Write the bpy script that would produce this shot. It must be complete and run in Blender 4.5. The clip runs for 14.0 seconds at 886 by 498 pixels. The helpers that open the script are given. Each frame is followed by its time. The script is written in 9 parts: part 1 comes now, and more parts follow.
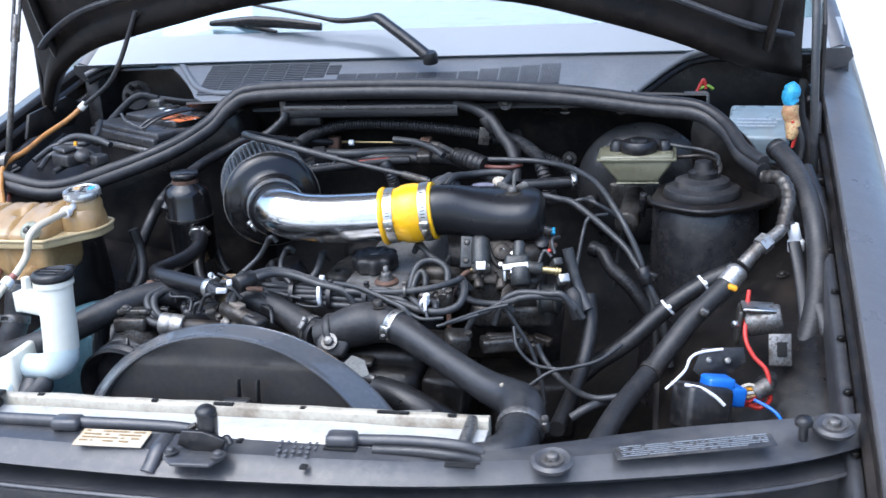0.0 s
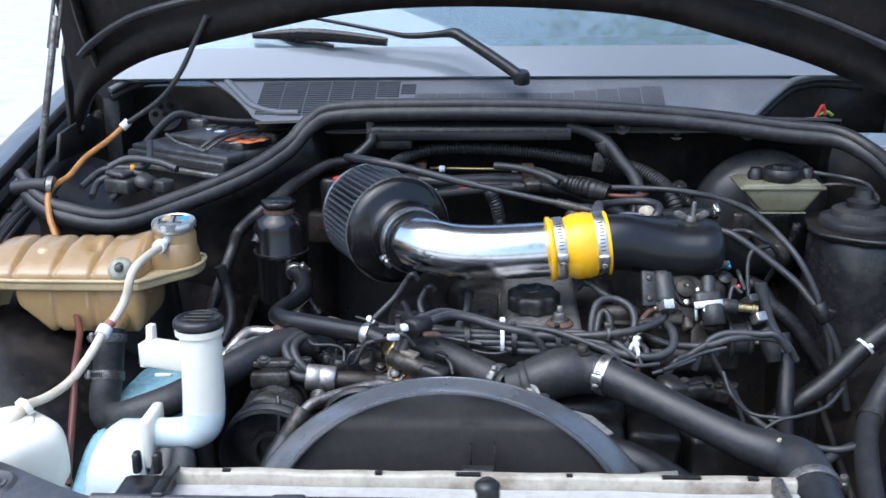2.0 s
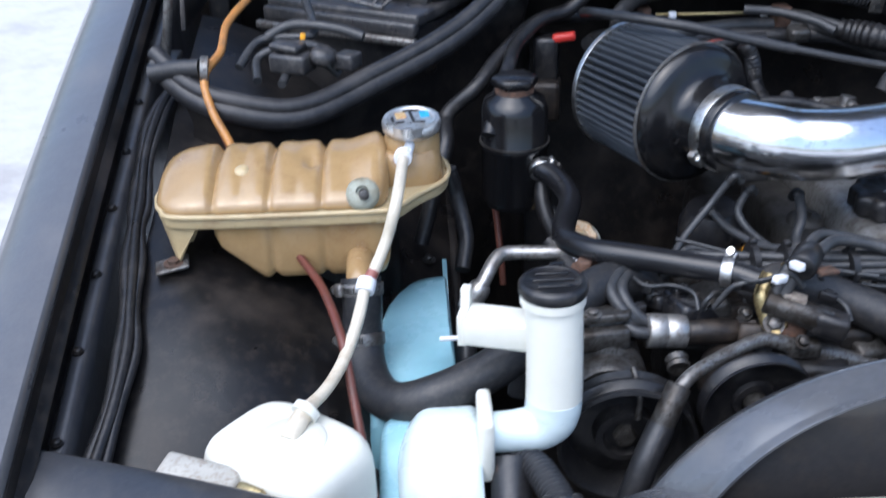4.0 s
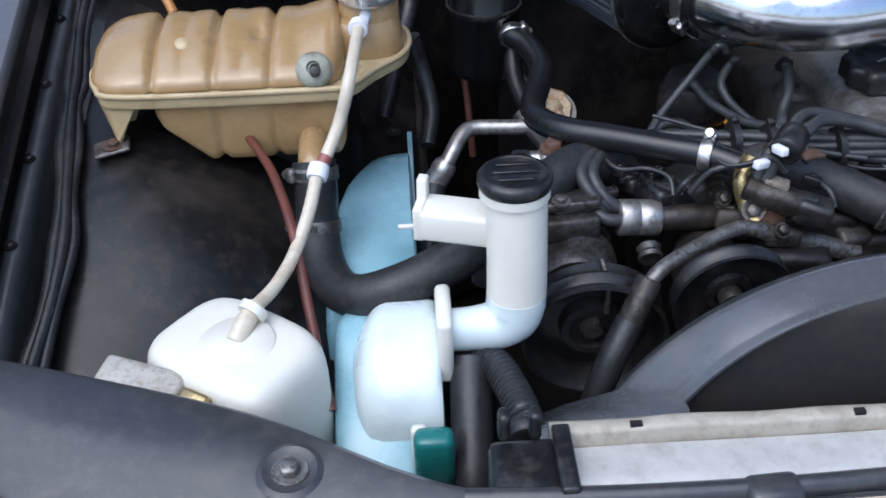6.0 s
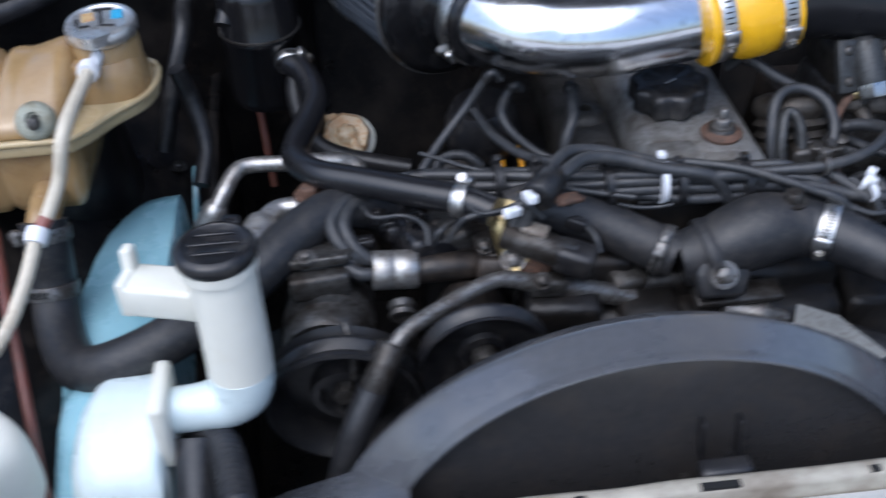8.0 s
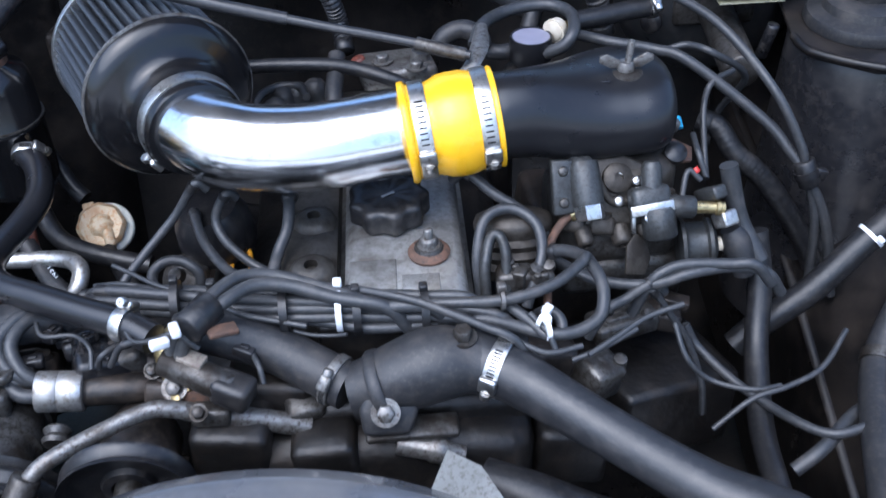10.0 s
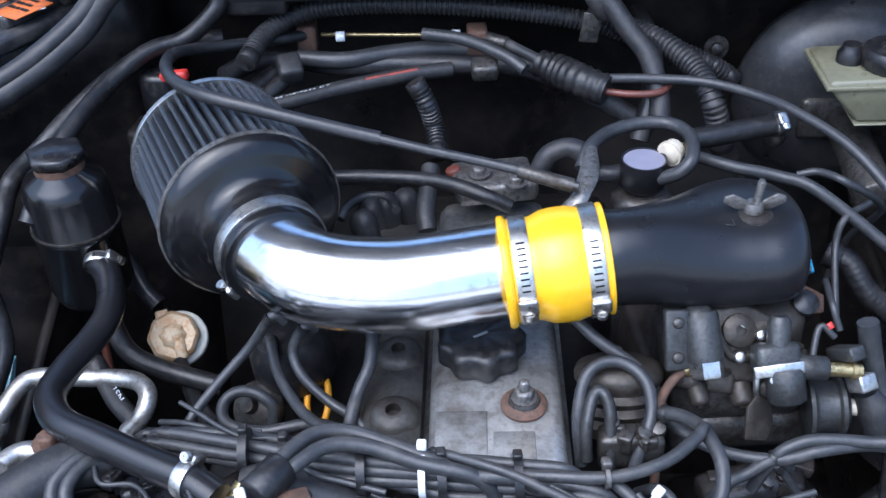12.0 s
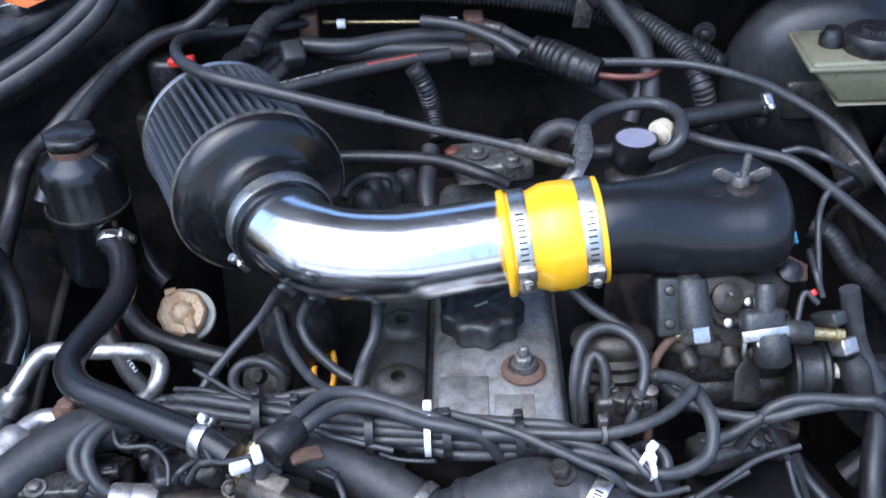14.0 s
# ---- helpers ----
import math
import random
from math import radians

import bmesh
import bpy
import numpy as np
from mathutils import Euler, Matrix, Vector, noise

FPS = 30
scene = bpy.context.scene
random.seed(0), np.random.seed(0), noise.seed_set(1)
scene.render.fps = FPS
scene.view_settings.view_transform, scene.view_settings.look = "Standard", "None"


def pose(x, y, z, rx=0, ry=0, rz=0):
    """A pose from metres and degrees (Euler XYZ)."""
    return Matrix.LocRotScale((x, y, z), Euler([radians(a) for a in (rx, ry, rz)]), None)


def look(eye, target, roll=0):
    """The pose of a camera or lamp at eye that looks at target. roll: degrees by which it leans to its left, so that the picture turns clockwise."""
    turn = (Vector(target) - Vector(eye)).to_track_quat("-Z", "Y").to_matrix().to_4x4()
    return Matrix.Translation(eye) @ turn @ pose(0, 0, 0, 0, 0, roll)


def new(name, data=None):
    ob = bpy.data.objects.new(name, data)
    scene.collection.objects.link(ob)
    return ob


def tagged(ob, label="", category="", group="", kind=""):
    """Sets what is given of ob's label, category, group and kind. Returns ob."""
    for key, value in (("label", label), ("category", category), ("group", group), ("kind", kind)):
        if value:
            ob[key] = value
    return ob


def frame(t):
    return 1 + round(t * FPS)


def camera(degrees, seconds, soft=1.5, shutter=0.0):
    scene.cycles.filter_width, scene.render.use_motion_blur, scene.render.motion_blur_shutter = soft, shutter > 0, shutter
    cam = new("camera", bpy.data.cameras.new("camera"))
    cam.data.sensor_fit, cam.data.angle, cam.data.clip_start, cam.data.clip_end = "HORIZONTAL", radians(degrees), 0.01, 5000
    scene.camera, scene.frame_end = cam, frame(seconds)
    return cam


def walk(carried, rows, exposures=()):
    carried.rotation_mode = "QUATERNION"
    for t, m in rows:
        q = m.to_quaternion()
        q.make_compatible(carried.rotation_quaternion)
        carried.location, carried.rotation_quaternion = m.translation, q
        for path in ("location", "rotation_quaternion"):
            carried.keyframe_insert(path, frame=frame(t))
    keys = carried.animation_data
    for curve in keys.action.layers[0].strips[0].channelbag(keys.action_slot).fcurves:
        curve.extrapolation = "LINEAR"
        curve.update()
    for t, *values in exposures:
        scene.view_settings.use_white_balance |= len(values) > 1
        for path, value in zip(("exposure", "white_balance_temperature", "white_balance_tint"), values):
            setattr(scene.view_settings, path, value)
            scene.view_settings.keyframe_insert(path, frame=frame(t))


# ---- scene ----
cam = camera(46.0, 14.0, soft=1.5, shutter=0.5)
PATH = [
    (0, (0.418, 0.025, 1.272), (-0.009, 1.876, 0.647), -3.2),
    (0.5, (0.283, -0.008, 1.262), (0.0, 1.875, 0.65), -2.2),
    (1, (0.206, 0.035, 1.253), (-0.064, 1.921, 0.644), -1.1),
    (1.5, (0.083, 0.127, 1.258), (-0.163, 2.032, 0.699), -3.5),
    (2, (-0.045, 0.13, 1.233), (-0.156, 2.044, 0.664), -0.7),
    (2.5, (-0.21, 0.102, 1.26), (-0.152, 1.998, 0.626), -1.3),
    (3, (-0.304, 0.202, 1.251), (-0.201, 2.062, 0.522), -0.2),
    (3.5, (-0.368, 0.39, 1.254), (-0.418, 2.226, 0.463), -4.0),
    (4, (-0.468, 0.475, 1.244), (-0.43, 2.244, 0.31), -2.0),
    (4.2, (-0.501, 0.495, 1.253), (-0.393, 2.225, 0.257), -1.8),
    (6.3, (-0.407, 0.558, 1.246), (-0.398, 2.161, 0.05), -2.5),
    (6.5, (-0.39, 0.57, 1.249), (-0.469, 2.186, 0.073), -4.3),
    (7, (-0.401, 0.603, 1.253), (-0.433, 2.2, 0.049), -5.0),
    (7.5, (-0.389, 0.62, 1.241), (-0.229, 2.196, 0.02), -3.1),
    (8, (-0.257, 0.631, 1.254), (-0.158, 2.192, 0.007), -3.2),
    (8.5, (-0.125, 0.626, 1.258), (-0.012, 2.18, 0.004), 0.1),
    (9, (-0.023, 0.623, 1.264), (0.015, 2.163, -0.012), -1.9),
    (9.2, (-0.008, 0.628, 1.274), (0.054, 2.192, 0.029), -2.4),
    (11.3, (0.022, 0.786, 1.311), (0.001, 2.373, 0.095), -1.9),
    (11.5, (0.017, 0.792, 1.315), (-0.052, 2.39, 0.114), -2.7),
    (12, (0.005, 0.799, 1.316), (-0.084, 2.418, 0.145), -3.0),
    (12.5, (-0.006, 0.787, 1.313), (-0.105, 2.393, 0.126), -2.9),
    (13, (-0.015, 0.777, 1.316), (-0.11, 2.386, 0.132), -2.7),
    (13.5, (-0.014, 0.765, 1.316), (-0.073, 2.358, 0.107), -2.4),
    (14, (-0.004, 0.757, 1.321), (-0.072, 2.376, 0.149), -2.9),
]
walk(cam, [(t, look(eye, target, roll)) for t, eye, target, roll in PATH], exposures=[(0.0, 1.18, 5600, 9), (0.5, 0.99, 5600, 9), (1.5, 0.84, 5600, 9), (2.5, 0.9, 5700, 9), (4.0, 0.78, 5600, 10), (6.5, 0.30, 5600, 11), (7.5, 0.28, 5600, 11), (8.5, 0.58, 5500, 11), (9.0, 1.0, 5350, 11), (11.3, 1.18, 5350, 11), (14.0, 1.2, 5350, 11)])

# ---- light: bright hazy sky, no hard sun ----
world = bpy.data.worlds.new("sky")
scene.world = world
world.use_nodes = True
wn = world.node_tree.nodes
sky = wn.new("ShaderNodeTexSky")
sky.sky_type = "NISHITA"
sky.sun_disc = False
sky.sun_elevation, sky.sun_rotation = radians(62), radians(220)
sky.air_density, sky.dust_density, sky.ozone_density = 1.2, 4.0, 2.5
wn["Background"].inputs["Strength"].default_value = 0.15
world.node_tree.links.new(sky.outputs["Color"], wn["Background"].inputs["Color"])
sun = new("sun", bpy.data.lights.new("sun", "SUN"))
sun.data.energy, sun.data.angle, sun.data.color = 1.65, radians(82), (1.0, 0.98, 0.95)
sun.matrix_world = look((-1.4, -1.05, 4.6), (0, 0.6, 0))


# ---- materials ----
def material(name, color, rough=0.5, metal=0.0, vary=0.2, grain=60.0, bump=0.15, depth=0.001, dirt=None, dirt_amount=0.0, dirt_scale=9.0,
             coat=0.0, transmission=0.0, subsurface=0.0, rough_vary=0.12, spec=0.5, pieces=0.0, lump=0.12, brushed=None, fleck_amount=1.0):
    """A surface with fine grain, large stains of a second colour, uneven gloss and fine relief, at real size."""
    m = bpy.data.materials.new(name)
    m.use_nodes = True
    nt = m.node_tree
    n, ln = nt.nodes, nt.links.new
    b = n["Principled BSDF"]
    geo = n.new("ShaderNodeNewGeometry")
    fine = n.new("ShaderNodeTexNoise")
    fine.inputs["Scale"].default_value, fine.inputs["Detail"].default_value = grain, 5
    ln(geo.outputs["Position"], fine.inputs["Vector"])
    wide = n.new("ShaderNodeTexNoise")
    wide.inputs["Scale"].default_value, wide.inputs["Detail"].default_value, wide.inputs["Roughness"].default_value = dirt_scale, 7, 0.65
    ln(geo.outputs["Position"], wide.inputs["Vector"])
    shade = n.new("ShaderNodeMix")
    shade.data_type = "RGBA"
    shade.inputs["A"].default_value = (*[c * (1 - vary) for c in color], 1)
    shade.inputs["B"].default_value = (*[min(1, c * (1 + vary)) for c in color], 1)
    ln(fine.outputs["Fac"], shade.inputs["Factor"])
    top = shade.outputs["Result"]
    if dirt:
        ramp = n.new("ShaderNodeMapRange")
        ramp.inputs["From Min"].default_value, ramp.inputs["From Max"].default_value = 0.62 - 0.3 * dirt_amount, 0.78 - 0.25 * dirt_amount
        ln(wide.outputs["Fac"], ramp.inputs["Value"])
        amount = n.new("ShaderNodeMath")
        amount.operation = "MULTIPLY"
        amount.inputs[1].default_value = min(1.0, 0.5 + dirt_amount)
        fleck = n.new("ShaderNodeTexNoise")
        fleck.inputs["Scale"].default_value, fleck.inputs["Detail"].default_value, fleck.inputs["Roughness"].default_value = dirt_scale * 6, 9, 0.72
        ln(geo.outputs["Position"], fleck.inputs["Vector"])
        spots = n.new("ShaderNodeMapRange")
        spots.inputs["From Min"].default_value, spots.inputs["From Max"].default_value, spots.inputs["To Max"].default_value = 0.53 - 0.12 * dirt_amount, 0.62, fleck_amount
        ln(fleck.outputs["Fac"], spots.inputs["Value"])
        both = n.new("ShaderNodeMath")
        both.operation = "MAXIMUM"
        ln(ramp.outputs["Result"], both.inputs[0])
        ln(spots.outputs["Result"], both.inputs[1])
        ln(both.outputs[0], amount.inputs[0])
        stain = n.new("ShaderNodeMix")
        stain.data_type = "RGBA"
        stain.inputs["B"].default_value = (*dirt, 1)
        ln(amount.outputs[0], stain.inputs["Factor"])
        ln(top, stain.inputs["A"])
        top = stain.outputs["Result"]
    if pieces:
        rnd = n.new("ShaderNodeObjectInfo")
        hue = n.new("ShaderNodeHueSaturation")
        val = n.new("ShaderNodeMapRange")
        val.inputs["To Min"].default_value, val.inputs["To Max"].default_value = 1 - pieces, 1 + pieces
        ln(rnd.outputs["Random"], val.inputs["Value"])
        ln(val.outputs["Result"], hue.inputs["Value"])
        ln(top, hue.inputs["Color"])
        top = hue.outputs["Color"]
    ln(top, b.inputs["Base Color"])
    gloss = n.new("ShaderNodeMapRange")
    gloss.inputs["From Min"].default_value, gloss.inputs["From Max"].default_value = 0.3, 0.7
    gloss.inputs["To Min"].default_value, gloss.inputs["To Max"].default_value = max(0.02, rough - rough_vary), min(1, rough + rough_vary)
    ln(wide.outputs["Fac"], gloss.inputs["Value"])
    ln(gloss.outputs["Result"], b.inputs["Roughness"])
    if bump:
        bp = n.new("ShaderNodeBump")
        bp.inputs["Strength"].default_value, bp.inputs["Distance"].default_value = bump, depth
        ln(fine.outputs["Fac"], bp.inputs["Height"])
        top_normal = bp.outputs["Normal"]
        if lump:
            soft = n.new("ShaderNodeTexNoise")
            soft.inputs["Scale"].default_value, soft.inputs["Detail"].default_value = 38.0, 3
            ln(geo.outputs["Position"], soft.inputs["Vector"])
            bp2 = n.new("ShaderNodeBump")
            bp2.inputs["Strength"].default_value, bp2.inputs["Distance"].default_value = lump, 0.006
            ln(soft.outputs["Fac"], bp2.inputs["Height"])
            ln(top_normal, bp2.inputs["Normal"])
            top_normal = bp2.outputs["Normal"]
        ln(top_normal, b.inputs["Normal"])
    if brushed:
        mapping = n.new("ShaderNodeMapping")
        mapping.inputs["Scale"].default_value = brushed
        ln(geo.outputs["Position"], mapping.inputs["Vector"])
        for node in (fine, wide):
            ln(mapping.outputs["Vector"], node.inputs["Vector"])
    b.inputs["Metallic"].default_value = metal
    b.inputs["Specular IOR Level"].default_value = spec
    b.inputs["Coat Weight"].default_value = coat
    b.inputs["Coat Roughness"].default_value = 0.12
    b.inputs["Transmission Weight"].default_value = transmission
    b.inputs["Subsurface Weight"].default_value = subsurface
    b.inputs["Subsurface Radius"].default_value = (0.02, 0.02, 0.02)
    return m


